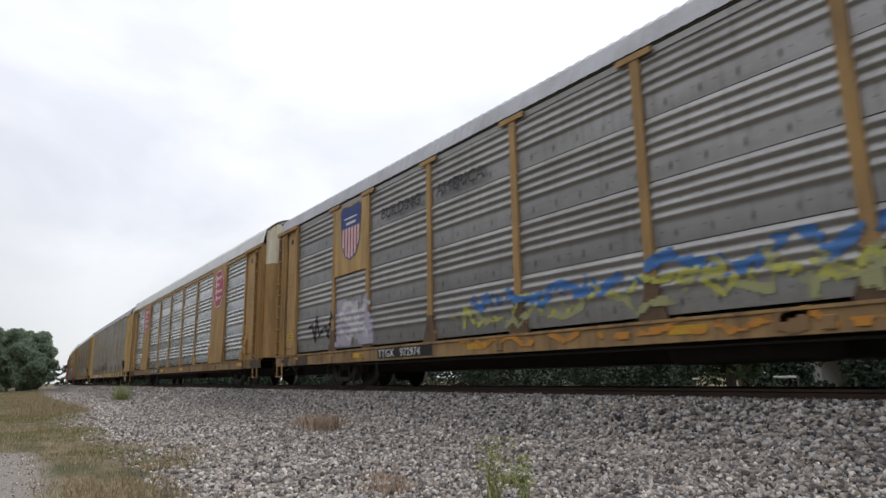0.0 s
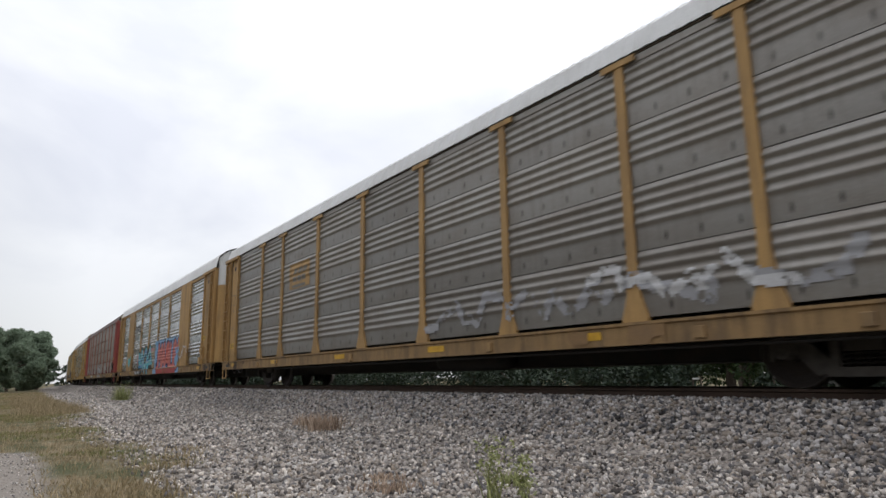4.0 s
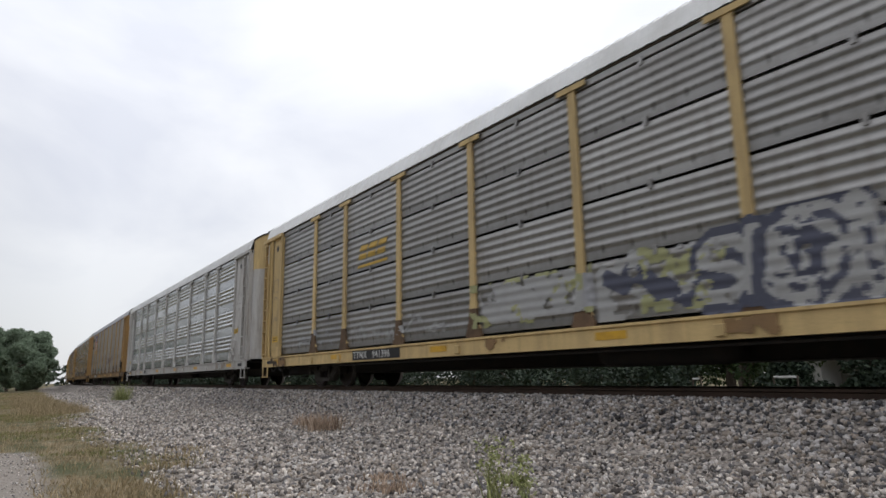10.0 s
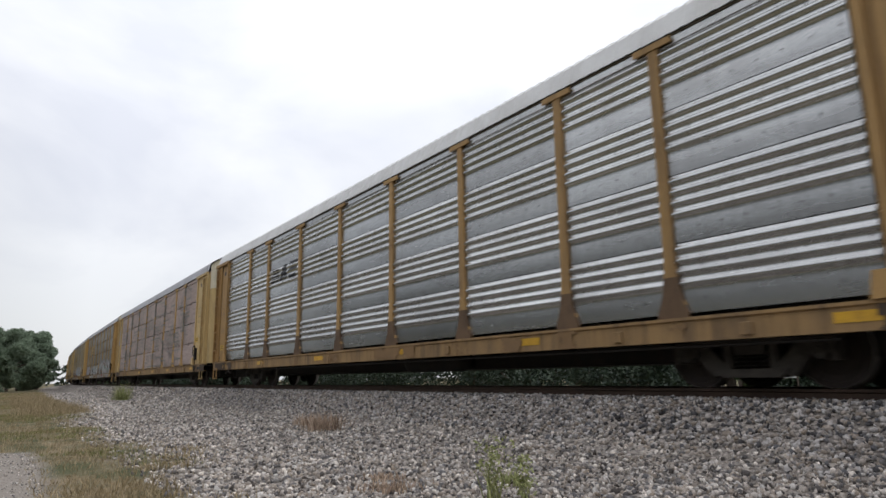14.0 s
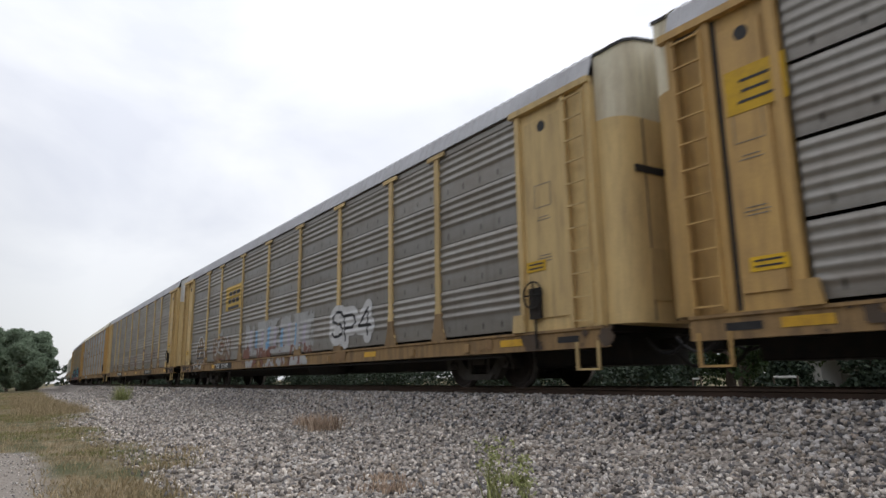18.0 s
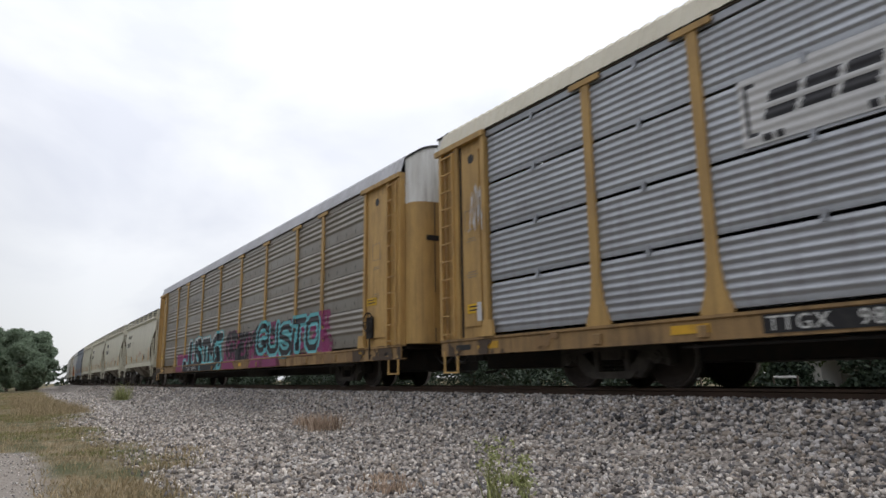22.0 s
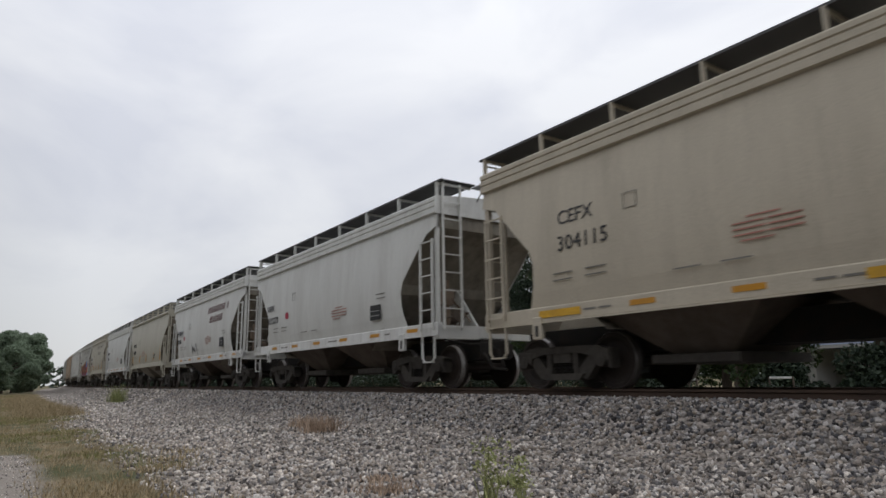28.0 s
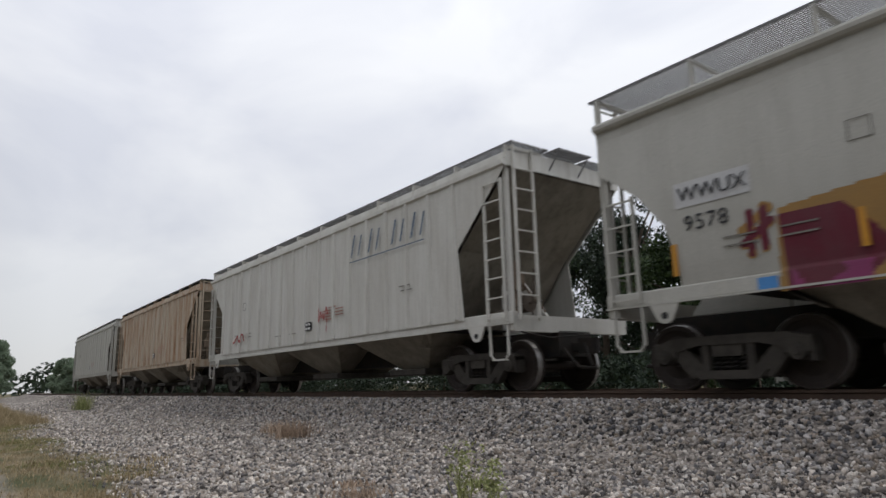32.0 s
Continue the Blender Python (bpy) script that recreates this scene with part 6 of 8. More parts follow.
rack_0 = autorack("yellow-trimmed grey autorack with shield emblem and blue graffiti", 0.366, galv_grey, yellow_dull, roof_grey, end=yellow_dull, plate_text="TTGX 972974", shift=0.47, sill=yellow_sill, feet=foot_brown)
plate_bay(rack_0, yellow, 2.95, 4.84)
shield(rack_0, 3.95, 3.32, 1.15, 1.45)
letters("BUILDING", 0.4, black_mark, rack_0, pose(RR + 6.7, -RACK_W - 0.068, 4.02), label="black slogan word")
letters("AMERICA", 0.4, black_mark, rack_0, pose(RR + 9.15, -RACK_W - 0.068, 4.02), label="black slogan word")
rack_paint(rack_0, "graffiti", "white and black graffiti patch", (1.8, 5.9, 1.04, 2.3), [faded(near(scrawl(1.9, 1.2, 1.6, 0.9, 9, 3), 0.05, g_black), 4, 0.85), cloud(3.7, 5.8, 1.05, 2.3, g_lilac, 8, 0.75), faded(near(word("SK", 3.9, 1.3, 1.7, 0.8), 0.1, g_white), 2, 0.8)])
rack_paint(rack_0, "graffiti", "blue and yellow-green graffiti across the lower panels", (9.0, 23.0, 0.64, 2.0), [faded(near(scrawl(9.2, 1.08, 13.4, 0.5, 52, 21), 0.06, g_olive), 4, 0.7), faded(near(scrawl(9.4, 1.1, 13.2, 0.5, 44, 22), 0.045, g_yellow), 6, 0.65), faded(cloud(14.5, 22.8, 1.04, 1.7, g_olive, 21, 0.4, 0.35), 4, 0.4, 0.12), faded(near(scrawl(9.6, 0.7, 12, 0.25, 40, 14), 0.045, g_orange), 5, 0.6), faded(near(scrawl(9.8, 1.35, 4.0, 0.4, 18, 33), 0.07, g_blue), 8, 0.65), faded(near(scrawl(9.9, 1.3, 4.0, 0.4, 14, 36), 0.06, g_blue), 3, 0.6), faded(near(scrawl(14.0, 1.45, 8.2, 0.45, 26, 34), 0.09, g_blue), 9, 0.65), faded(near(scrawl(14.2, 1.2, 8.4, 0.4, 30, 35), 0.05, g_yellow), 7, 0.6)], 0.035)
rack_1 = autorack("silver autorack with wide yellow panels and red emblems", 1.8, galv_bright, yellow_dull, roof_white, plates=yellow_dull, tee=False, end=yellow_dull, cap=cream_paint, plate_text="TTGX 692972", deep=0.034, sill=yellow_sill)
octagon(rack_1, 4.24, 3.18, 1.55, 1)
octagon(rack_1, 20.47, 3.18, 1.55, 2)
rack_2 = autorack("weathered grey autorack with yellow posts and dark graffiti", 3.234, galv_grey, yellow_pale, roof_grey, cap=white_paint, plate_text="TTGX 853293", shift=0.36, feet=foot_tan)
patch_mark(rack_2, 6.36, 3.05, 1.55, 0.75, None, emblem_yellow)
rack_paint(rack_2, "graffiti", "thin black painted tag", (1.9, 14.3, 0.64, 2.1), [near(scrawl(2.1, 1.15, 0.7, 0.35, 8, 2), 0.02, g_black), near(word("EAT", 4.3, 1.15, 1.9, 0.5, 0.1, 0.08, 3), 0.03, g_black), near(word("THAT", 6.4, 1.15, 2.2, 0.5, 0.1, 0.08, 4), 0.03, g_black), near(word("SHRIMP", 8.9, 1.15, 3.3, 0.5, 0.1, 0.08, 5), 0.035, g_black), faded(cloud(12.3, 14.1, 1.25, 1.95, g_black, 12, 0.55, 0.3), 3, 0.6), near(scrawl(12.2, 0.68, 0.7, 0.28, 6, 9), 0.03, g_black)], 0.022)
rack_3 = autorack("weathered dark autorack with yellow ends and pale graffiti", 4.667, galv_dull, yellow_dull, roof_white, end=yellow_dull, cap=white_paint, shift=0.3, sill=yellow_sill)
rack_paint(rack_3, "graffiti", "pale graffiti along the lower panels", (2, 24, 1.04, 1.95), [faded(near(scrawl(14.5, 1.15, 8.5, 0.6, 30, 4), 0.09, g_grey), 8, 0.7), faded(near(scrawl(19, 1.2, 3.2, 0.6, 12, 5), 0.07, g_white), 9, 0.7)], 0.04)
patch_mark(rack_3, 6.3, 3.0, 1.6, 0.8, yellow_dull, grey_mark)
rack_4 = autorack("silver autorack with yellow panels and bubble graffiti", 6.101, galv_bright, yellow_dull, roof_white, plates=yellow_dull, tee=False, end=yellow_dull, plate_text="TTGX 691635", shift=0.24, deep=0.034, sill=yellow_sill)
wing_mark(rack_4, 6.25, 3.42, 2.1, black_mark, 0.85)
bub = []
for ox, strokes in ((8.5, "05 75 05 50 25 40 45 52 52 95|52 95 75 60 98 00|20 20 85 24"), (9.9, "50 99 16 58 10 30 45 08 86 30 86 62 50 99|45 08 62 -20"), (11.3, "45 99 08 32|45 99 96 28|-12 26 99 34|08 28 24 -20|50 99 96 28")):
    for line in strokes.split("|"):
        q = [int(v) / 100 for v in line.split()]
        pts4 = [(ox + 1.45 * a, 0.98 + 1.2 * b) for a, b in zip(q[::2], q[1::2])]
        bub += [(*a, *b) for a, b in zip(pts4, pts4[1:])]
rack_paint(rack_4, "graffiti", "black outlined teal graffiti on a tan patch", (7.6, 13.5, 0.64, 2.5), [cloud(8.2, 13.5, 1.0, 2.1, g_tan, 4, 0.85), faded(cloud(7.7, 9.2, 1.04, 1.9, g_pink, 6, 0.6), 3, 0.8), faded(rect(9.0, 13.4, 1.95, 2.15, g_pink), 4, 0.8), near([(a - 0.1, b - 0.03, c - 0.1, d - 0.03) for a, b, c, d in bub], 0.31, g_black), near(bub, 0.165, g_cyan), faded(near([(a + 0.03, b - 0.05, c + 0.03, d - 0.05) for a, b, c, d in bub], 0.09, g_blue), 8, 0.35), faded(near([(a - 0.04, b + 0.05, c - 0.04, d + 0.05) for a, b, c, d in bub], 0.03, g_white), 6, 0.55)], 0.028)
rack_paint(rack_4, "graffiti", "salmon bubble graffiti with a pale blue edge", (13.6, 20.3, 0.64, 2.5), [cloud(13.6, 20.3, 0.64, 2.5, g_sky, 9, 0.72, 0.7), near(word("MAAUM", 14.6, 0.95, 5.3, 1.15, 0.05, 0.06, 5), 0.3, g_navy), near(word("MAAUM", 14.6, 0.95, 5.3, 1.15, 0.05, 0.06, 5), 0.2, g_salmon), rect(14.6, 19.6, 0.64, 0.94, g_red), faded(near(word("MAAUM", 14.6, 0.95, 5.3, 1.15, 0.05, 0.06, 5), 0.04, g_red), 6, 0.8)])
rack_paint(rack_4, "graffiti", "white outlined tag", (19.5, 22.3, 0.95, 2.15), [near(scrawl(20.3, 1.2, 1.8, 0.8, 16, 13), 0.03, g_white), faded(cloud(19.5, 20.4, 0.95, 1.9, g_sky, 4, 0.6), 3, 0.8)], 0.022, 0.112)
rack_paint(rack_4, "graffiti", "pale teal pointed painted mark", (4.2, 5.6, 1.1, 2.05), [poly([(4.3, 1.92), (4.75, 1.72), (5.1, 1.78), (5.5, 2.0), (5.4, 1.5), (4.95, 1.15), (4.45, 1.45)], g_cyan)], 0.022, 0.112)
rack_paint(rack_4, "graffiti", "small black painted tags", (1.0, 8.0, 1.0, 2.0), [near(scrawl(1.2, 1.2, 1.8, 0.6, 14, 2), 0.022, g_black), near(scrawl(6.9, 1.25, 0.8, 0.5, 8, 4), 0.025, g_black)], 0.022)
rack_5 = autorack("faded red autorack with brown corrugated side panels", 7.537, galv_brown, salmon, roof_dark, sill=yellow_sill, end=red_paint, cap=cream_paint, slots=True, flat=0.16, ridges=5, deep=0.015, plate_text="TTQX 994823", shift=0.34, feet=foot_red)
rack_paint(rack_5, "lettering_patch", "black patch with pale yellow letters", (17.8, 19.9, 0.64, 0.96), [rect(17.8, 19.9, 0.64, 0.96, black_paint), *[rect(18.1 + 0.52 * q, 18.46 + 0.52 * q, 0.72, 0.87, yellow_pale) for q in range(3)]], 0.02)
for k, z0, z1 in ((5, 1.75, 2.75), (6, 1.2, 1.9), (7, 1.85, 3.0)):
    a = POSTS[k] - RR - 0.34
    rack_paint(rack_5, "bare_paint", "pale bare stretch of a post", (a - 0.09, a + 0.09, z0, z1), [faded(rect(a - 0.082, a + 0.082, z0, z1, g_bare), 20 + k, 0.9, 0.2)], 0.02)
rack_paint(rack_5, "graffiti", "worn white graffiti patches", (3.0, 20.2, 0.64, 2.0), [faded(near(scrawl(8.9, 1.2, 2.1, 0.45, 12, 2), 0.06, g_grey), 5, 0.65), faded(cloud(12.2, 14.8, 1.05, 1.85, g_grey, 5, 0.8), 8, 0.6), faded(near(scrawl(12.4, 1.2, 2.2, 0.55, 12, 3), 0.09, g_white), 6, 0.7), faded(near(scrawl(17.9, 1.15, 1.0, 0.5, 8, 5), 0.06, g_white), 3, 0.7), faded(near(scrawl(19.0, 1.15, 0.9, 0.55, 8, 6), 0.06, g_white), 4, 0.7), faded(rect(12.7, 15.4, 0.66, 0.98, g_grey), 3, 0.85), faded(near(scrawl(3.2, 1.1, 3, 0.4, 14, 7), 0.06, g_grey), 3, 0.6)], 0.03)
rack_6 = autorack("silver autorack with clean wide yellow panels", 8.99, galv_mid, yellow, roof_white, plates=yellow, tee=False, end=yellow, cap=yellow_pale, plate_text="TTGX 695555", flat=0.3, board=-0.2, door=white_paint)
bracket_mark(rack_6, 4.42, 3.52, 1.5, 0.56, black_mark)
rack_7 = autorack("grey slotted autorack with pale yellow posts and white graffiti", 10.432, galv_grey, yellow_pale, roof_white, slots=True, flat=0.14, ridges=5, deep=0.015, cap=white_paint, plate_text="TTNX 941396", shift=0.6, feet=foot_brown)
patch_mark(rack_7, 6.06, 3.0, 1.55, 0.75, None, emblem_yellow)
rack_paint(rack_7, "graffiti", "chalky tag on the lower panels", (2.0, 10.4, 0.98, 1.8), [faded(near(scrawl(2.2, 1.15, 2.4, 0.4, 14, 2), 0.05, g_grey), 4, 0.6), faded(near(scrawl(5.8, 1.1, 4.2, 0.5, 22, 3), 0.045, g_chalk), 6, 0.6), faded(near(scrawl(5.8, 1.1, 4.2, 0.5, 12, 5), 0.03, g_chalk), 6, 0.6)])
rack_paint(rack_7, "graffiti", "dull blue scribbled tag", (21.4, 24.3, 1.1, 2.0), [faded(near(scrawl(21.6, 1.3, 2.5, 0.5, 15, 41), 0.06, g_blue), 3, 0.8), faded(near(scrawl(21.6, 1.3, 2.5, 0.5, 11, 42), 0.04, g_blue), 5, 0.8)])
rack_paint(rack_7, "graffiti", "white outlined tag", (19.9, 21.3, 1.05, 1.9), [faded(near(scrawl(20.0, 1.2, 1.1, 0.55, 9, 43), 0.07, g_chalk), 3, 0.8)])
rack_paint(rack_7, "graffiti", "dusty white overpainted patch", (10.9, 14.2, 0.98, 2.0), [faded(cloud(11.0, 14.1, 1.1, 1.95, g_olive, 9, 0.75), 8, 0.45, 0.3), faded(poly([(11.2, 1.85), (13.95, 1.9), (13.95, 1.2), (11.6, 1.15), (11.3, 1.4)], g_chalk), 5, 0.8, 0.2), poly([(13.93, 1.25), (14.2, 1.25), (14.12, 1.8), (13.97, 1.8)], g_grey)])
rack_paint(rack_7, "graffiti", "navy outlined pale block tag", (14.2, 19.6, 0.9, 2.15), [faded(cloud(14.2, 17.2, 1.0, 2.0, g_chalk, 5, 0.7), 3, 0.7, 0.3), faded(cloud(15.0, 17.0, 1.05, 2.0, g_olive, 11, 0.55), 4, 0.6, 0.2), faded(near(scrawl(14.5, 1.15, 1.9, 0.7, 9, 21), 0.13, g_ink), 3, 0.8), faded(near(word("SB", 15.9, 1.15, 1.5, 0.75, 0.1, 0.05), 0.2, g_ink), 3, 0.85), faded(near(word("SB", 15.9, 1.2, 1.5, 0.7, 0.1, 0.05), 0.09, g_chalk), 3, 0.9), near(word("OWN", 16.9, 1.12, 2.5, 0.85, 0.1, 0.1, 3), 0.28, g_ink), faded(near(word("OWN", 16.95, 1.16, 2.5, 0.85, 0.1, 0.1, 3), 0.17, g_chalk), 7, 0.85), faded(near(word("OWN", 17.0, 1.2, 2.5, 0.8, 0.1, 0.1, 3), 0.05, g_ink), 4, 0.6)])
rack_8 = autorack("silver autorack with greyish-white posts, ends and sill", 11.867, galv_bright, grey_white, roof_white, cap=yellow_pale, deep=0.034)
letters("NKCR", 0.27, black_mark, rack_8, pose(RR + 6.48, -RACK_W - 0.078, 0.69), spread=1.15)
rack_9 = autorack("brown-grey autorack with yellow posts and shield emblem", 13.3, galv_brown, yellow, roof_grey, end=yellow_dull, cap=white_paint, plate_text="TTGX 973807", shift=-0.2, board=-0.4, feet=foot_brown, sill=yellow_sill)
plate_bay(rack_9, yellow, 2.95, 4.84)
shield(rack_9, 4.6, 3.3, 1.2, 1.45)
letters("We will", 0.5, black_mark, rack_9, pose(RR + 1.75, -RACK_W - 0.058, 4.25), label="black slogan words")
letters("deliver", 0.5, black_mark, rack_9, pose(RR + 1.8, -RACK_W - 0.058, 3.55), label="black slogan word")
rack_paint(rack_9, "graffiti", "worn white and green paint marks", (8, 20, 1.04, 2.4), [faded(cloud(15.5, 16.7, 1.3, 2.1, g_chalk, 4, 0.7, 0.2), 7, 0.55, 0.2), faded(cloud(8.3, 12.0, 1.2, 1.7, g_moss, 6, 0.35, 0.3), 3, 0.5), faded(cloud(14.6, 18.5, 1.6, 2.4, roof_dark, 5, 0.5), 6, 0.5)], 0.035)
rack_10 = autorack("light grey autorack with dull yellow posts", 14.735, galv_bright, yellow_dull, roof_white, end=yellow_dull, cap=white_paint, plate_text="", shift=0.1, feet=foot_brown, deep=0.034, sill=yellow_sill)
wing_mark(rack_10, 6.15, 3.42, 2.2, black_mark, 0.9)
rack_11 = autorack("autorack with flaking cream panels and yellow ends", 16.165, flaking, yellow, roof_grey, end=yellow_pale, rows=4, ridges=11, slots=True, flat=0.06, deep=0.014, cap=cream_paint, sill=yellow_sill)
maze_rnd = random.Random(77)
maze = []
for i in range(300):
    x, z = 1.6 + 0.22 * maze_rnd.randrange(98), 1.1 + 0.22 * maze_rnd.randrange(16)
    for k in range(maze_rnd.choice((1, 2, 2, 3))):
        x2, z2 = (x + maze_rnd.choice((-0.66, 0.44, 0.66, 0.88)), z) if k % 2 else (x, min(4.75, max(1.08, z + maze_rnd.choice((-0.66, -0.44, 0.44, 0.66)))))
        maze.append((x, z, x2, z2))
        x, z = x2, z2
rack_paint(rack_11, "flaked_paint", "angular maze of bare dark strips in cream paint", (1.4, 23.5, 1.04, 4.8), [faded(near(maze, 0.036, galv_dull), 12, 0.94, 0.3)], 0.03)
rack_paint(rack_11, "grey_overpaint", "grey paint over the end panel", (0.65, 1.25, 1.3, 4.6), [faded(cloud(0.68, 1.22, 2.6, 4.5, g_grey, 3, 0.5, 0.5), 4, 0.75, 0.3)], 0.025)
rack_12 = autorack("dark weathered autorack with yellow posts and grey graffiti", 17.596, galv_dull, yellow, roof_grey, end=yellow, cap=cream_paint, slots=True, flat=0.14, ridges=5, deep=0.015, plate_text="TTNX 974623", shift=0.4, sill=yellow_sill, feet=foot_brown)
patch_mark(rack_12, 5.9, 2.95, 2.3, 0.95, yellow_pale, black_mark)
notice = part_of("warning_plate", Soup().box(-0.4, 0.4, -0.008, 0.0, -0.3, 0.3).mesh("warning_plate"), yellow_sign, rack_12, pose(RR + 0.95, -RACK_W - 0.05, 3.75), "bright yellow notice")
for zz, ww in ((0.12, 0.2), (-0.02, 0.18), (-0.16, 0.24)):
    part_of("small_print", Soup().box(-ww, ww, -0.013, -0.008, zz - 0.018, zz + 0.018).mesh("small_print"), black_mark, notice)
rack_paint(rack_12, "graffiti", "dusty lilac tag beside the end", (1.9, 5.6, 0.98, 1.9), [faded(cloud(2.0, 5.4, 1.05, 1.85, g_lilac, 2, 0.45, 0.4), 5, 0.45, 0.25), faded(cloud(2.0, 5.4, 1.05, 1.85, g_chalk, 12, 0.35, 0.4), 6, 0.5)])
rack_paint(rack_12, "graffiti", "grey and white outlined block tag with an arrow head", (6.6, 13.4, 0.64, 2.05), [near(scrawl(7.0, 1.1, 1.5, 0.6, 9, 31), 0.16, g_grey), near(scrawl(8.6, 1.05, 3.2, 0.75, 17, 32), 0.2, g_grey), near(scrawl(8.6, 1.05, 3.2, 0.75, 17, 32), 0.11, g_chalk), faded(near(scrawl(8.8, 1.15, 3.0, 0.6, 12, 33), 0.1, g_moss), 4, 0.5), near(scrawl(7.0, 1.1, 1.5, 0.6, 9, 31), 0.06, g_chalk), faded(rect(7.4, 12.9, 0.64, 0.93, g_chalk), 6, 0.55, 0.3), near(scrawl(7.1, 0.8, 5.2, 0.9, 26, 34), 0.022, g_black), near([(11.4, 1.9, 12.1, 1.6), (12.1, 1.6, 12.3, 0.75), (11.9, 1.2, 12.7, 1.3)], 0.035, g_black), poly([(12.15, 1.55), (13.05, 1.95), (12.7, 1.3), (13.2, 1.1), (12.3, 1.15)], g_white)], 0.025)
rack_paint(rack_12, "graffiti", "dusty white and brown tag over the lower side", (14.2, 23.4, 0.64, 2.3), [faded(cloud(14.3, 23.4, 0.64, 2.2, g_dust, 6, 0.8, 0.8), 9, 0.7, 0.4), near(scrawl(14.6, 1.15, 8.0, 0.85, 26, 12), 0.2, g_grey), faded(near(scrawl(14.6, 1.15, 8.0, 0.85, 26, 12), 0.13, g_chalk), 4, 0.7), faded(near(scrawl(14.8, 1.2, 7.6, 0.75, 20, 14), 0.08, g_moss), 2, 0.55), faded(near(scrawl(14.8, 1.15, 7.6, 0.85, 24, 13), 0.06, RUSTY), 5, 0.6), faded(rect(14.3, 23.4, 0.64, 0.93, g_grey), 16, 0.5, 0.3), *[rect(17.95 + 0.65 * q / 3, 17.95 + 0.65 * (q + 0.72) / 3, 0.72, 0.72 + 0.2, g_red) for q in range(3)]])
rack_13 = autorack("weathered autorack with pale yellow posts and white graffiti", 19.022, galv_dull, yellow_pale, roof_grey, end=yellow_pale, cap=cream_paint, plate_text="TTGX 971042", board=-0.95, sill=yellow_sill, feet=foot_tan)
patch_mark(rack_13, 6.65, 2.95, 2.15, 0.95, emblem_yellow, black_mark)
bell = [(2.35, 1.22), (2.42, 1.6), (2.75, 2.02), (2.95, 2.12), (3.25, 2.12), (3.5, 1.95), (3.85, 1.6), (4.05, 1.22)]
rack_paint(rack_13, "graffiti", "brown bell-shaped drawing with a white outline", (1.9, 4.6, 0.64, 2.4), [poly(bell, g_umber), near([(2.45, 1.2, 3.9, 1.2), (2.55, 1.42, 3.8, 1.42), (2.6, 1.62, 3.6, 1.62)], 0.035, g_black), near([(*a, *b) for a, b in zip(bell, bell[1:])], 0.035, g_white), near([(2.85, 1.75, 2.86, 1.85), (3.2, 1.78, 3.21, 1.9), (2.9, 1.3, 3.1, 1.45)], 0.05, g_white), near([(3.65, 1.35, 3.85, 1.35), (3.6, 1.5, 3.8, 1.5), (3.55, 1.62, 3.75, 1.62), (3.6, 0.9, 3.8, 0.9), (3.6, 1.05, 3.85, 1.05)], 0.02, g_white), faded(rect(2.3, 3.5, 0.68, 1.15, g_umber), 4, 0.6, 0.2), near(scrawl(2.1, 0.72, 1.5, 0.42, 14, 3), 0.035, g_white), near(scrawl(2.2, 0.75, 1.3, 0.38, 9, 8), 0.03, g_black)], 0.022)
rack_paint(rack_13, "graffiti", "brown bubble tag with white highlights", (4.2, 7.9, 0.98, 2.3), [near(scrawl(4.5, 1.4, 1.0, 0.3, 7, 4), 0.03, g_grey), near([(4.05, 1.95, 4.3, 1.97)], 0.05, g_chalk), near(word("SGN", 5.2, 1.2, 2.3, 0.6, 0.1, 0.08, 4), 0.16, RUSTY), near(word("SGN", 5.2, 1.22, 2.3, 0.6, 0.1, 0.08, 4), 0.13, g_umber), faded(near(word("SGN", 5.18, 1.3, 2.3, 0.55, 0.1, 0.08, 4), 0.05, g_chalk), 5, 0.7, 0.25), near([(6.1, 2.05, 6.35, 2.1), (7.1, 1.9, 7.35, 1.5)], 0.07, g_chalk)], 0.025)
bars13 = [rect(9.9 + 0.62 * i, 10.12 + 0.62 * i, 1.25, 1.95 - 0.06 * (i % 3), g_sky if i % 2 else g_lilac, 0.05) for i in range(9)]
rack_paint(rack_13, "graffiti", "pale block letters with a rusty lower edge", (9.0, 15.8, 0.64, 2.25), [poly([(9.1, 1.0), (9.75, 2.0), (10.0, 1.0)], RUSTY), faded(cloud(9.4, 15.7, 1.05, 2.2, g_chalk, 6, 0.85), 4, 0.85, 0.4), *bars13, faded(rect(9.3, 15.6, 0.98, 1.3, RUSTY), 8, 0.35, 0.2), faded(rect(9.3, 15.4, 0.64, 0.95, g_chalk), 4, 0.5, 0.3), faded(rect(9.3, 15.4, 0.64, 0.95, RUSTY), 9, 0.2, 0.2)])
rack_paint(rack_13, "graffiti", "white bubble tag", (16.5, 19.6, 0.8, 2.15), [near(word("SP4", 16.9, 1.25, 2.35, 0.65, 0, 0.06, 2), 0.22, g_white), near(word("SP4", 16.9, 1.25, 2.35, 0.65, 0, 0.06, 2), 0.04, g_black)], 0.025)
rack_14 = autorack("brownish grey autorack with pale yellow posts", 20.458, galv_brown2, yellow_pale, roof_grey, end=yellow_pale, cap=white_paint, plate_text="TTGX 981754", shift=0.1, feet=foot_tan, sill=yellow_sill)
wing_mark(rack_14, 6.2, 3.4, 1.8, grey_mark, 0.55)
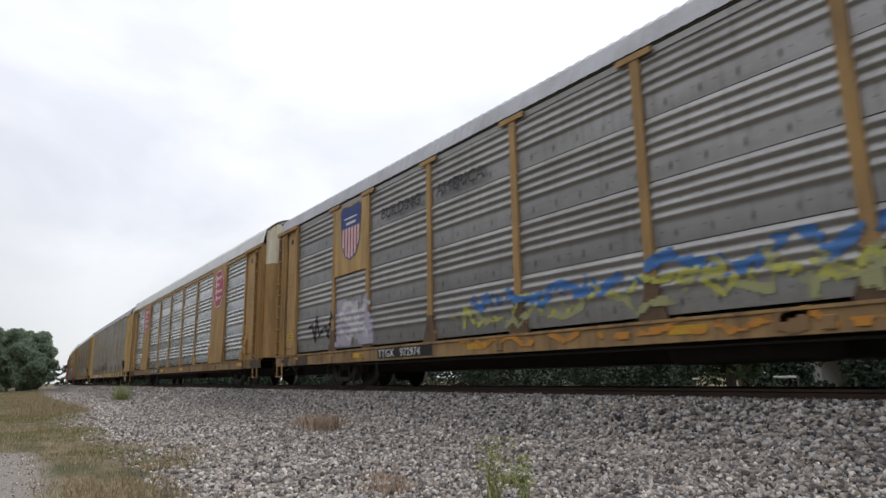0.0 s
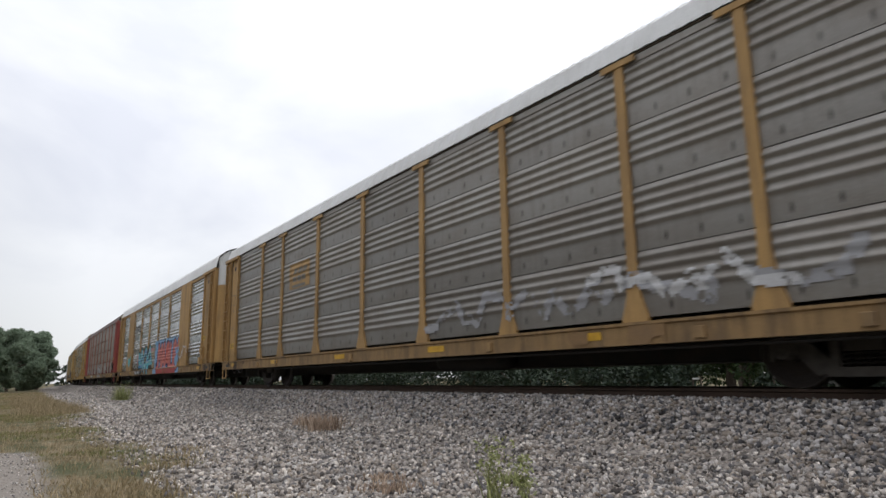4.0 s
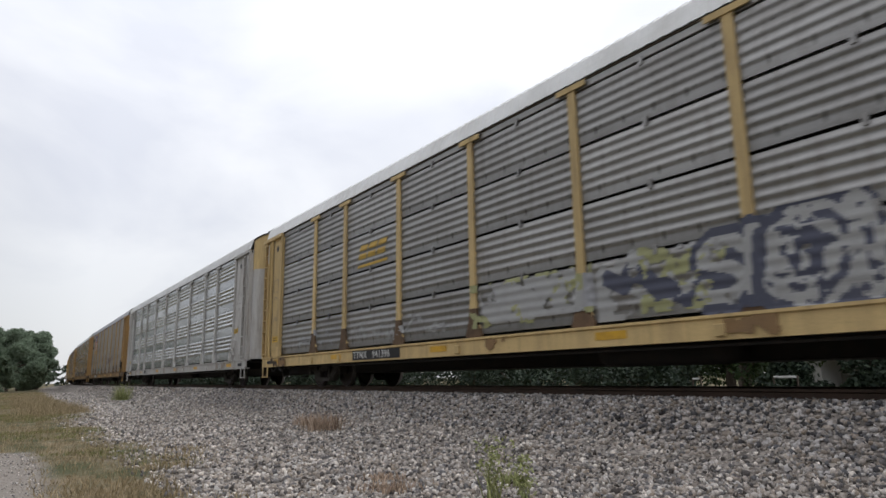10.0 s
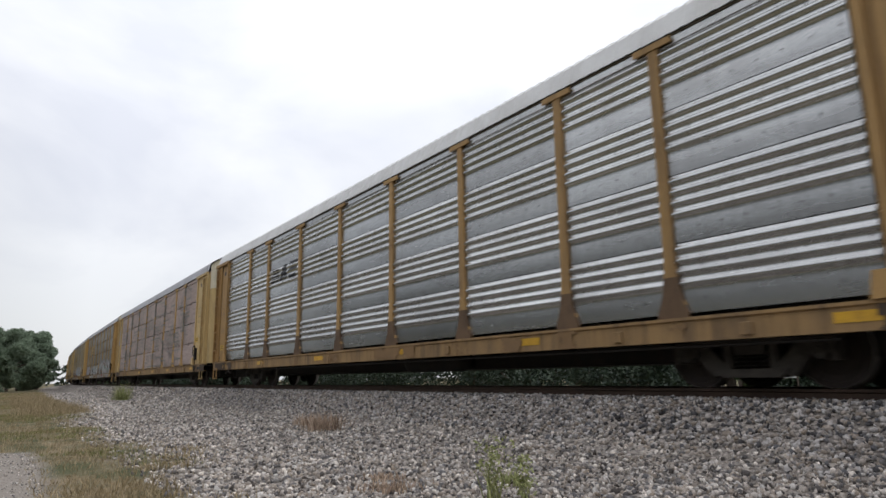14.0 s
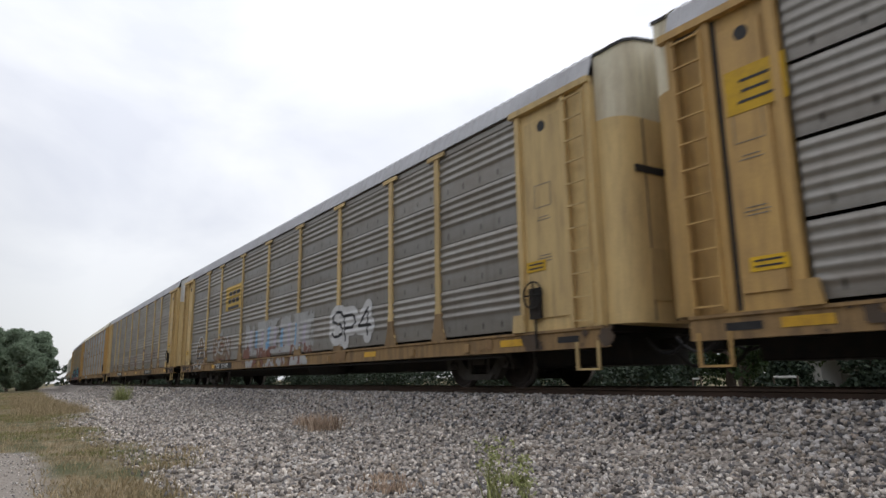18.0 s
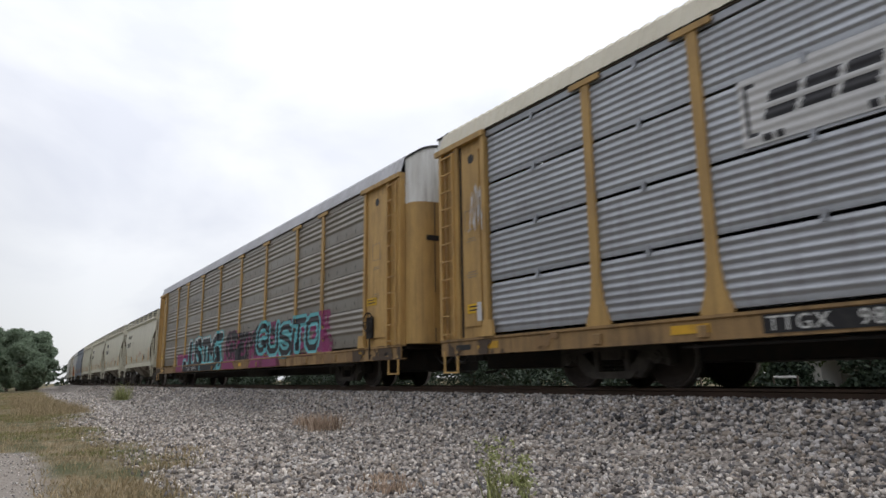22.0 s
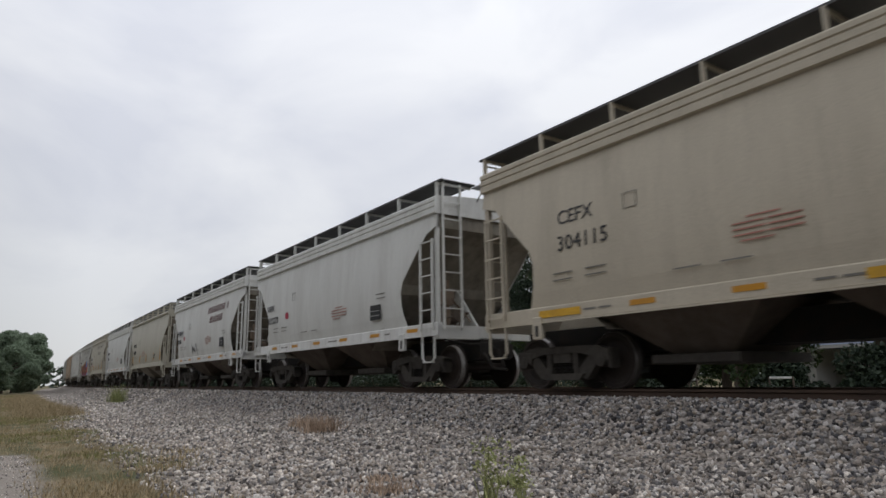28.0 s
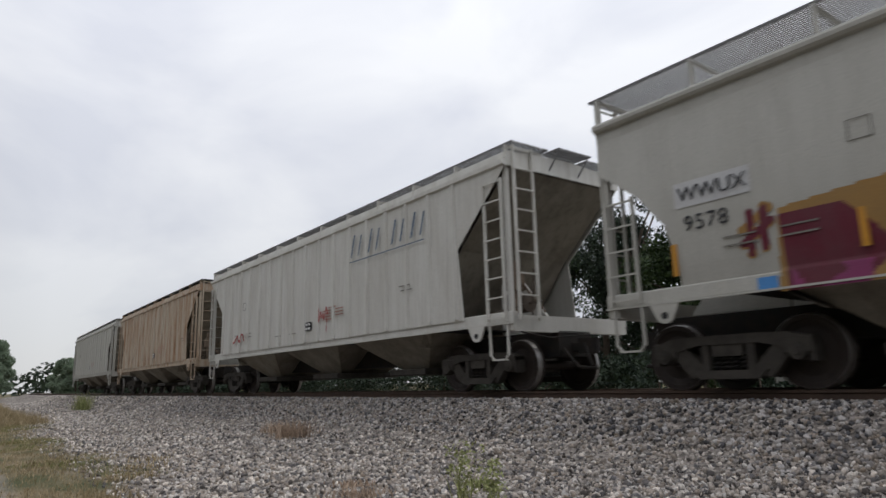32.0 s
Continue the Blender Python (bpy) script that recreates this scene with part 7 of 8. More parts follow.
rack_paint(rack_14, "lettering_patch", "black patch with pale letters", (18.2, 20.6, 0.64, 0.96), [rect(18.2, 20.6, 0.64, 0.96, black_paint), *[rect(18.62 + 0.52 * q, 18.98 + 0.52 * q, 0.73, 0.87, g_chalk) for q in range(3)], rect(19.1, 20.1, 0.9, 0.96, yellow_bright)], 0.02)
rack_paint(rack_14, "faded_paint", "faint red remains of painted letters", (11, 22, 1.2, 2.3), [faded(cloud(11.2, 15.2, 1.25, 1.9, g_rose, 4, 0.5, 0.4), 6, 0.24, 0.08), faded(cloud(16.0, 21.8, 1.3, 2.2, g_rose, 5, 0.45, 0.5), 7, 0.2, 0.08)], 0.025)
rack_15 = autorack("blue-grey slotted autorack with yellow posts", 21.888, galv_blue, yellow, roof_cream, end=yellow, cap=white_paint, slots=True, flat=0.08, ridges=7, deep=0.017, plate_text="TTGX 981542", sill=yellow_sill)
bracket_mark(rack_15, 6.6, 3.2, 1.85, 0.6, black_mark, g_white, False)
rack_paint(rack_15, "graffiti", "white chalky tag on the end panel", (0.5, 1.4, 1.2, 4.3), [near(scrawl(0.8, 2.9, 0.4, 1.1, 12, 4), 0.013, g_white), rect(1.0, 1.15, 1.25, 1.6, g_white)], 0.02)
rack_16 = autorack("brown-grey autorack with teal and magenta graffiti", 23.32, galv_brown2, yellow, roof_grey, end=yellow, cap=white_paint, plate_text="TTGX 985483", shift=-0.3, sill=yellow_sill)
wing_mark(rack_16, 6.5, 3.5, 1.7, grey_mark, 0.5)
just = word("JUSTME", 6.3, 0.86, 6.3, 1.05, 0.05, 0.06, 3)
rack_paint(rack_16, "graffiti", "black letters with teal and white edges on magenta", (4.8, 13.0, 0.64, 2.3), [cloud(4.8, 8.0, 0.64, 1.5, g_magenta, 3, 0.7), near(just, 0.27, g_cyan), faded(near([(a - 0.04, b + 0.05, c - 0.04, d + 0.05) for a, b, c, d in just], 0.19, g_white), 6, 0.55, 0.3), near(just, 0.15, g_black), rect(6.3, 9.3, 0.64, 0.93, g_black), near([(9.6, 0.8, 10.4, 0.72), (10.4, 0.72, 11.6, 0.78), (11.6, 0.78, 12.3, 1.1), (12.3, 1.1, 12.2, 1.45), (12.2, 1.45, 11.7, 1.5)], 0.26, g_cyan), near([(9.6, 0.8, 10.4, 0.72), (10.4, 0.72, 11.6, 0.78), (11.6, 0.78, 12.25, 1.1), (12.25, 1.1, 12.15, 1.42), (12.15, 1.42, 11.75, 1.45)], 0.17, g_black)], 0.028)
rack_paint(rack_16, "graffiti", "black and magenta faded letters", (12.9, 24.0, 0.64, 2.2), [faded(cloud(12.9, 23.5, 0.9, 2.1, g_magenta, 5, 0.6), 4, 0.75), faded(near(word("GEMIKS", 13.2, 1.15, 7.6, 0.7, 0.05, 0.08, 2), 0.2, g_black), 6, 0.75), poly([(12.9, 0.64), (14.6, 0.64), (14.2, 0.95), (12.9, 0.98)], g_magenta), poly([(16.2, 0.64), (19.5, 0.64), (19.2, 0.98), (16.6, 0.98)], g_magenta), near(word("GUSTO", 16.9, 1.15, 5.5, 0.8, 0.05, 0.1, 6), 0.2, g_cyan), near(word("GUSTO", 16.9, 1.15, 5.5, 0.8, 0.05, 0.1, 6), 0.09, g_black)], 0.035)

grime = plain("brown_road_grime", (0.25, 0.155, 0.075), 0.85)
end_grime = plain("dark_brown_road_grime", (0.085, 0.06, 0.042), 0.9)
grey_grime = plain("grey_brown_road_grime", (0.36, 0.31, 0.26), 0.85)
for n_car, car in enumerate((rack_0, rack_1, rack_2, rack_3, rack_4, rack_5, rack_6, rack_7, rack_8, rack_9, rack_10, rack_11, rack_12, rack_13, rack_14, rack_15, rack_16)):
    pick = random.Random(700 + n_car)
    ls = []
    for i in range(8):
        a = pick.uniform(0.2, 25.5)
        if not 5.0 < a < 10.5:
            ls.append(cloud(a, a + pick.uniform(0.3, 0.9), SILL0, SILL1, grey_grime if car is rack_8 else grime, 40 * n_car + i, pick.uniform(0.2, 0.42), 0.35))
    for a, b in ((0.0, 2.2), (24.6, 27.0)):
        ls.append(faded(rect(a, b, SILL0, SILL1, end_grime), 300 + n_car, 0.45 if car not in (rack_6, rack_8) else 0.2, 0.3))
    if car in (rack_5, rack_9, rack_10, rack_14, rack_16, rack_12):
        for i, x in enumerate(POSTS[1:-1]):
            a = x - RR - car["shift"]
            ls.append(faded(rect(a - 0.2, a + 0.19, SILL0, SILL1 - 0.02, grime), 900 + 10 * n_car + i, 0.62, 0.18))
    rack_paint(car, "grime_stain", "brown grime on the sill", (0.0, 27.0, SILL0, SILL1), ls, 0.025)["kind"] = "stuff"

BEIGE = "clean beige two-bay covered hopper"
hop_1 = hopper(BEIGE, 23.968, 12.8, hop_beige, dark_grate=False)
hop_2 = hopper(BEIGE, 24.62, 12.8, hop_beige, dark_grate=False)
hop_3 = hopper(BEIGE, 25.24, 12.8, hop_beige, dark_grate=False)
hop_4 = hopper(BEIGE, 25.888, 12.8, hop_beige, dark_grate=False)
hop_5 = hopper("blue-grey two-bay covered hopper", 26.536, 12.8, hop_blue)
hop_6 = hopper("white two-bay covered hopper with orange graffiti", 27.184, 12.8, hop_white, dark_grate=False)
hop_7 = hopper("dusty tan two-bay covered hopper", 27.815, 12.8, hop_tan, bars=False, round_cut=True, red_at=5.1)
hop_8 = hopper("white two-bay covered hopper with bright sill", 28.461, 12.8, hop_white, sill=white_paint, bars=False, round_cut=True)
hop_9 = hopper("light grey covered hopper with maroon company lettering", 29.095, 12.8, hop_white, sill=white_paint, bars=False, round_cut=True)
hop_10 = hopper("beige two-bay covered hopper", 29.739, 12.8, hop_sand, dark_grate=False, red_at=4.6, bars_at=(1.35, 3.85, 5.9, 8.1, 9.9))
hop_11 = hopper("white two-bay covered hopper", 30.361, 12.8, hop_white, sill=white_paint, bars=False, round_cut=True)
hop_12 = hopper("beige covered hopper with maroon company lettering", 31.01, 12.8, hop_tan2, dark_grate=False, red_at=0)
hop_13 = hopper("light grey covered hopper with dark red graffiti", 31.64, 12.8, hop_grey, dark_grate=False, red_at=0)
hop_14 = hopper("pale grey ribbed three-bay covered hopper", 32.558, 18, hop_pale, pockets=3, ribs=True, curved=False, eave=4.0, cut=1.4, bars=False, dark_grate=False)
hop_15 = hopper("rust-streaked ribbed three-bay covered hopper", 33.38, 16.7, hop_rust, pockets=3, ribs=True, curved=False, eave=4.0, cut=1.4, bars=False)
hop_16 = hopper("grey ribbed three-bay covered hopper", 34.3, 18.3, hop_grey, pockets=3, ribs=True, curved=False, eave=4.0, cut=1.4, bars=False)
for car, mark, number, r in ((hop_1, "MWCX", "301677", 1.34), (hop_2, "MWCX", "301662", 1.72), (hop_3, "MWCX", "301193", 1.26)):
    hopper_letters(car, mark, r + 0.02, 3.1, 0.42, black_mark, 0.92)
    hopper_letters(car, number, r, 2.56, 0.46, black_mark, 0.98)
for car, mark, number, plate in ((hop_6, "WWUX", "7553", True), (hop_8, "SHPX", "433273", False), (hop_9, "WWUX", "9182", True), (hop_11, "WWUX", "25568", False), (hop_12, "WWUX", "9680", True), (hop_13, "WWUX", "9578", True)):
    if plate:
        hopper_paint(car, "mark_patch", "white painted patch", (1.3, 2.5, 2.3, 2.8), [rect(1.36, 2.4, 2.36, 2.7, g_white)], 0.02)
    tag = hopper_letters(car, mark, 1.42, 2.44, 0.27, black_mark, 0.98)
    tag.location.y -= 0.02
    hopper_letters(car, number, 1.46, 2.04, 0.29, black_mark, 1.1)

hopper_letters(hop_7, "CEFX", 2.12, 2.66, 0.33, black_mark, 0.98)
hopper_letters(hop_7, "304115", 2.1, 2.22, 0.35, black_mark, 1.05)
hopper_letters(hop_10, "WWUX", 1.6, 2.46, 0.28, black_mark, 0.98)
hopper_letters(hop_10, "19089", 1.62, 2.0, 0.34, black_mark, 1.08)


def company_bars(car, rows, mat):
    """A company's name as slanted blocks of its size and colour."""
    ls = []
    for z, x0, x1, h, n, gaps in rows:
        k = (x1 - x0) / n
        for i in range(n):
            if i in gaps:
                continue
            x = x0 + i * k
            ls += [rect(x + f * k, x + (f + 0.22) * k, z, z + h, mat, 0.06) for f in (0.0, 0.4)]
    lo, hi = min(r[1] for r in rows), max(r[2] for r in rows)
    hopper_paint(car, "company_lettering", "maroon company lettering", (lo - 0.1, hi + 0.2, min(r[0] for r in rows) - 0.1, max(r[0] + r[3] for r in rows) + 0.1), ls, 0.018)


company_bars(hop_9, [(3.07, 6.5, 9.5, 0.28, 12, (10,)), (2.65, 6.9, 8.8, 0.28, 7, ())], maroon_mark)
company_bars(hop_12, [(3.34, 4.55, 9.75, 0.27, 20, (10, 12)), (2.78, 6.5, 8.5, 0.28, 8, ())], brown_mark)
company_bars(hop_13, [(3.34, 4.55, 9.75, 0.27, 20, (10, 12)), (2.78, 6.5, 8.5, 0.28, 8, ())], brown_mark)
hopper_paint(hop_6, "graffiti", "maroon angular mark and orange graffiti", (3.0, 9.8, 1.12, 3.7), [near([(3.65, 3.5, 4.05, 2.85), (4.05, 2.85, 4.15, 3.15), (4.15, 3.15, 4.3, 2.85), (4.3, 2.85, 4.6, 3.6), (4.1, 3.5, 4.9, 2.9), (4.95, 3.5, 5.6, 3.5)], 0.09, maroon_mark), cloud(3.1, 9.6, 1.12, 1.75, g_orange, 4, 0.7), near(word("OGA", 4.2, 1.45, 4.6, 0.9, 0, 0.1), 0.25, g_orange), near(word("OGA", 4.2, 1.45, 4.6, 0.9, 0, 0.1), 0.1, g_red), faded(near(scrawl(3.0, 1.5, 1.2, 0.8, 10, 2), 0.03, g_grey), 3, 0.9)])
for r0, r1 in ((1.55, 2.5), (6.6, 7.3)):
    hopper_paint(hop_7, "reflector_tape", "bright yellow strip on the sill", (r0, r1, 1.13, 1.33), [rect(r0, r1, 1.17, 1.29, yellow_bright)], 0.02)
hopper_paint(hop_8, "red_dot", "red painted dot", (2.9, 3.4, 2.0, 2.4), [near([(3.1, 2.2, 3.16, 2.2)], 0.11, sign_red)], 0.02)
hopper_paint(hop_9, "graffiti", "small black outlined tag", (2.3, 5.3, 1.3, 2.5), [near(scrawl(4.1, 1.45, 1.0, 0.5, 10, 2), 0.022, g_black), near([(2.65, 2.25, 2.68, 2.25)], 0.1, sign_red)], 0.02)
hopper_paint(hop_12, "red_dot", "red painted dot", (2.3, 2.8, 1.7, 2.2), [near([(2.5, 1.95, 2.56, 1.95)], 0.13, sign_red)], 0.02)
ls13 = [poly([(2.85, 1.12), (8.9, 1.12), (9.0, 2.2), (8.4, 2.5), (7.4, 2.62), (6.2, 2.4), (2.95, 2.08)], g_amber)]
for i in range(5):
    a, top = 2.95 + 1.14 * i, 2.0 + 0.1 * i
    b = a + 1.05
    if i in (0, 4):
        ls13.append(poly([(a, 1.12), (b - 0.3, 1.12), (b, 1.35), (b, top - 0.4), (b - 0.35, top), (a, top)], g_maroon))
    else:
        ls13.append(rect(a, b, 1.12, top, g_maroon, 0.04))
    if i in (1, 3):
        ls13 += [poly([(a + 0.5, 1.62), (b + 0.06, 1.72), (b + 0.06, 1.56)], g_amber), poly([(a + 0.55, 1.3), (b + 0.05, 1.34), (b + 0.05, 1.24)], g_amber)]
    if i == 2:
        ls13 += [poly([(a - 0.05, 1.78), (a + 0.55, 1.62), (a - 0.05, 1.6)], g_amber), poly([(b + 0.08, 1.5), (a + 0.6, 1.38), (b + 0.08, 1.32)], g_amber)]
ls13 += [faded(rect(3.0, 8.6, 1.12, 1.36, g_magenta), 3, 0.45, 0.3), near([(2.5, 1.72, 2.86, 1.95), (2.5, 1.9, 2.86, 2.12), (2.58, 1.6, 2.62, 2.1), (2.75, 1.65, 2.79, 2.15)], 0.05, g_amber), near([(2.5, 1.74, 2.86, 1.97), (2.58, 1.62, 2.62, 2.1), (2.75, 1.67, 2.79, 2.12)], 0.045, g_maroon), cloud(8.4, 10.1, 1.2, 2.4, g_red, 6, 0.75, 0.5), cloud(8.3, 9.4, 1.95, 2.6, g_azure, 4, 0.6, 0.5), poly([(8.7, 1.12), (9.6, 1.12), (9.7, 1.4), (9.2, 1.45)], g_azure), rect(2.6, 2.84, 1.14, 1.32, g_azure)]
hopper_paint(hop_13, "graffiti", "maroon block letters on amber with blue edges", (2.4, 10.2, 1.12, 2.9), ls13, 0.024).location.x -= 0.28
ls14 = []
for x in (10.9, 11.7, 12.7, 13.45):
    ls14 += [rect(x, x + 0.07, 3.18, 3.7, g_navy2, 0.16), rect(x + 0.34, x + 0.4, 3.18, 3.66, g_navy2, 0.15)]
ls14.append(rect(10.85, 13.95, 3.05, 3.085, g_navy2))
hopper_paint(hop_14, "company_lettering", "faded blue slanted company lettering", (10.8, 14.3, 2.95, 3.85), ls14, 0.025)
hopper_paint(hop_14, "graffiti", "small red tags on the lower side", (2.0, 10.5, 1.4, 2.3), [near(scrawl(9.2, 1.75, 0.5, 0.4, 8, 2), 0.02, g_red), near([(9.65, 1.5, 9.7, 2.0)], 0.015, g_red), near(scrawl(3.0, 1.6, 0.9, 0.3, 9, 4), 0.03, g_red)], 0.02)


# ---- trackside scenery ----
def leaf_mesh(name, centres, radii, count, size, seed, squash=0.8):
    """Leafy clumps: small bent leaf faces scattered through and over round clumps."""
    rng = np.random.default_rng(seed)
    c = np.asarray(centres)
    r = np.asarray(radii)
    pick = rng.choice(len(c), count, p=r ** 2 / np.sum(r ** 2))
    d = rng.normal(size=(count, 3))
    d /= np.linalg.norm(d, axis=1)[:, None]
    rad = r[pick] * rng.uniform(0.35, 1.08, count) ** 0.5
    p = c[pick] + d * rad[:, None] * np.array([1, 1, squash])
    a = rng.normal(size=(count, 3))
    a /= np.linalg.norm(a, axis=1)[:, None]
    b = np.cross(a, rng.normal(size=(count, 3)))
    b /= np.linalg.norm(b, axis=1)[:, None]
    s = size * rng.uniform(0.6, 1.3, count)[:, None]
    v = np.stack([p - a * s, p + b * s * 0.45, p + a * s, p - b * s * 0.45], 1).reshape(-1, 3)
    me = bpy.data.meshes.new(name)
    me.vertices.add(count * 4)
    me.vertices.foreach_set("co", v.ravel())
    me.loops.add(count * 4)
    me.loops.foreach_set("vertex_index", np.arange(count * 4))
    me.polygons.add(count)
    me.polygons.foreach_set("loop_start", np.arange(count) * 4)
    me.update(calc_edges=True)
    return me


def foliage(name, dark, light):
    m = stone_material(name, dark, light)
    b = m.node_tree.nodes["Principled BSDF"]
    b.inputs["Roughness"].default_value = 0.6
    b.inputs["Specular IOR Level"].default_value = 0.2
    return m


def thin_leaf(m, share):
    """Lets part of the light through the leaf."""
    n, l = m.node_tree.nodes, m.node_tree.links
    b, out = n["Principled BSDF"], n["Material Output"]
    tr, mx = n.new("ShaderNodeBsdfTranslucent"), n.new("ShaderNodeMixShader")
    l.new(b.inputs["Base Color"].links[0].from_socket, tr.inputs["Color"])
    mx.inputs["Fac"].default_value = share
    l.new(b.outputs["BSDF"], mx.inputs[1])
    l.new(tr.outputs["BSDF"], mx.inputs[2])
    l.new(mx.outputs["Shader"], out.inputs["Surface"])
    return m


leaf_green = foliage("green_leaves", (0.018, 0.034, 0.012), (0.055, 0.085, 0.025))
leaf_dark = foliage("dark_green_leaves", (0.012, 0.022, 0.014), (0.035, 0.052, 0.028))
# haze of distance is put into these pale leaf colours
leaf_haze = thin_leaf(foliage("haze_paled_green_leaves", (0.195, 0.25, 0.17), (0.235, 0.295, 0.21)), 0.5)
bark = material("grey_brown_bark", (0.09, 0.07, 0.055), 0.9, dirt=(0.05, 0.04, 0.03), dirt_amount=0.6, grain=8, streak=(2, 2, 0.4), bump=0.5)


def tree(x, y, z, height, spread, seed, leaves, count, size, label, low=0.25):
    rnd = random.Random(seed)
    t = thing("tree", label, "tree", m=pose(x, y, z, 0, 0, rnd.uniform(0, 360)))
    s = Soup()
    top = height * 0.72
    lean = Vector((rnd.uniform(-0.04, 0.04), rnd.uniform(-0.04, 0.04), 1))
    rings = 6
    base = 0.028 * height
    for i in range(rings):
        a, b = i / rings, (i + 1) / rings
        s.tube(lean * top * a, lean * top * b, base * (1 - 0.8 * a), 8)
    centres, radii = [], []
    for i in range(13):
        f = low + (0.95 - low) * (i + rnd.random()) / 13
        ang = rnd.uniform(0, 2 * math.pi)
        reach = spread * (0.35 + 0.65 * math.sin(math.pi * min(0.95, (f - low) / (1.05 - low) + 0.15))) * rnd.uniform(0.6, 1.0)
        p = lean * top * min(f, 0.95)
        q = Vector((math.cos(ang) * reach, math.sin(ang) * reach, height * f + 0.1 * height * rnd.random()))
        mid = p.lerp(q, 0.5) + Vector((0, 0, 0.03 * height))
        s.tube(p, mid, base * 0.3, 5)
        s.tube(mid, q, base * 0.17, 5)
        for k in range(3):
            centres.append(tuple(q.lerp(p, 0.22 * k) + Vector((rnd.uniform(-1, 1), rnd.uniform(-1, 1), rnd.uniform(-0.6, 0.9))) * 0.1 * height))
            radii.append(height * rnd.uniform(0.07, 0.14))
    part_of("trunk", s.mesh("trunk"), bark, t)
    me = leaf_mesh("crown", centres, radii, count, size, seed)
    cr = part_of("crown", me, leaves, t)
    return t


def bush(x, y, z, w, h, seed, leaves, count, size, label="dense green wild bush beyond the track"):
    rnd = random.Random(seed)
    t = thing("bush", label, "bush", "bushes beyond the track", m=pose(x, y, z))
    centres = [(rnd.uniform(-w / 2, w / 2), rnd.uniform(-w / 3, w / 3), h * rnd.uniform(0.25, 0.75)) for _ in range(12)]
    part_of("foliage", leaf_mesh("foliage", centres, [h * rnd.uniform(0.22, 0.36) for _ in centres], count, size, seed), leaves, t)
    s = Soup()
    for c in centres[:8]:
        s.tube((c[0] * 0.2, c[1] * 0.2, 0), c, 0.02, 5)
    part_of("stem", s.mesh("stem"), bark, t)


rnd = random.Random(11)
for i in range(44):
    u = 8 - 2.6 * i * (1 + 0.012 * i)
    row = i % 2
    x, y = beside(u, -(9.6 + 4.0 * row + rnd.uniform(0, 2.0)))
    tall = rnd.uniform(1.8, 2.4) + 0.5 * row
    if 0.415 < -x / y < 0.525:
        tall = 1.1
    bush(x, y, -0.95, rnd.uniform(4.5, 6.0) if tall > 1 else 2.2, tall, i + 3, leaf_dark, 2800 if u > -50 else 1200, 0.1 if u > -50 else 0.18)
for i in range(12):
    bush(-46 + 6.0 * i, 53 + rnd.uniform(-1.5, 1.5), -1.0, 8.0, rnd.uniform(4.0, 5.2), 300 + i, leaf_green if i % 3 else leaf_dark, 2000, 0.22, "tall green hedge bush beyond the white house")
for i, (x, y, h, w) in enumerate(((-7.6, 28, 9.5, 3.4), (-18.2, 30, 11.0, 3.6), (-3.0, 29, 9.0, 3.5), (3.0, 31, 10, 4.0), (-24.5, 34, 13.0, 4.6), (-20.5, 32.5, 9.5, 3.6), (-30, 37, 11.5, 4.2), (-36, 38, 12.5, 4.6), (-43, 41, 13.0, 5.0), (-49.5, 44, 13.5, 5.0), (-57, 46, 13.0, 5.0), (-65, 49, 13.0, 5.0))):
    tree(x, y, -1.0, h, w, 40 + i, leaf_green if i % 2 else leaf_dark, 17000, 0.14, "leafy green tree behind the railway line", 0.1)
tree(-11.4, 29.0, -1.0, 10.8, 3.8, 52, leaf_green, 17000, 0.14, "leafy green tree behind the railway line", 0.33)
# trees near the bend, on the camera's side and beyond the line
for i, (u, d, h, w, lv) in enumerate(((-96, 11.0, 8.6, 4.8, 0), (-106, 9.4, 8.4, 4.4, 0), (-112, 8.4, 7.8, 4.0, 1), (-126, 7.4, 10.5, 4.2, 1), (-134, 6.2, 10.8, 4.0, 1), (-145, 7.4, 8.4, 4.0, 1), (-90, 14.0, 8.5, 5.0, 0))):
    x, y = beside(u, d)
    tree(x, y, -1.0, 0.93 * h, w, 60 + i, leaf_haze, 22000, 0.2, "broad green tree beside the line, paled by painted haze", 0.03)
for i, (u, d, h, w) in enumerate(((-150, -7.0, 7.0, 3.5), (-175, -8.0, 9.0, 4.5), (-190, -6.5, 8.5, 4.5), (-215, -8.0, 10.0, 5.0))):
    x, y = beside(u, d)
    tree(x, y, -1.0, h, w, 80 + i, leaf_haze, 12000, 0.26, "green tree at the bend of the line, paled by painted haze", 0.03)
far_wood = []
frnd = random.Random(5)
for i in range(420):
    a = radians(frnd.uniform(0, 360))
    dist = frnd.uniform(260, 320)
    far_wood.append((dist * math.cos(a), 20 + dist * math.sin(a), frnd.uniform(1, 7)))
woods = new("distant_woods", leaf_mesh("distant_woods", far_wood, [frnd.uniform(4, 7) for _ in far_wood], 22000, 1.3, 6))
woods.data.materials.append(leaf_dark)
tagged(woods, "hazy dark line of distant woods", "woods", kind="stuff")

# unseen woods added behind the camera to keep low sky light off the train
side_wood = [(frnd.uniform(-90, 90), -26 + frnd.uniform(-4, 4), frnd.uniform(0, 9)) for i in range(260)]
side_woods = new("unseen_shade_woods", leaf_mesh("unseen_shade_woods", side_wood, [frnd.uniform(1.8, 3.2) for _ in side_wood], 24000, 0.6, 7))
side_woods.data.materials.append(leaf_dark)
tagged(side_woods, "unseen dark green woods added to block low sky light", "woods", kind="stuff")


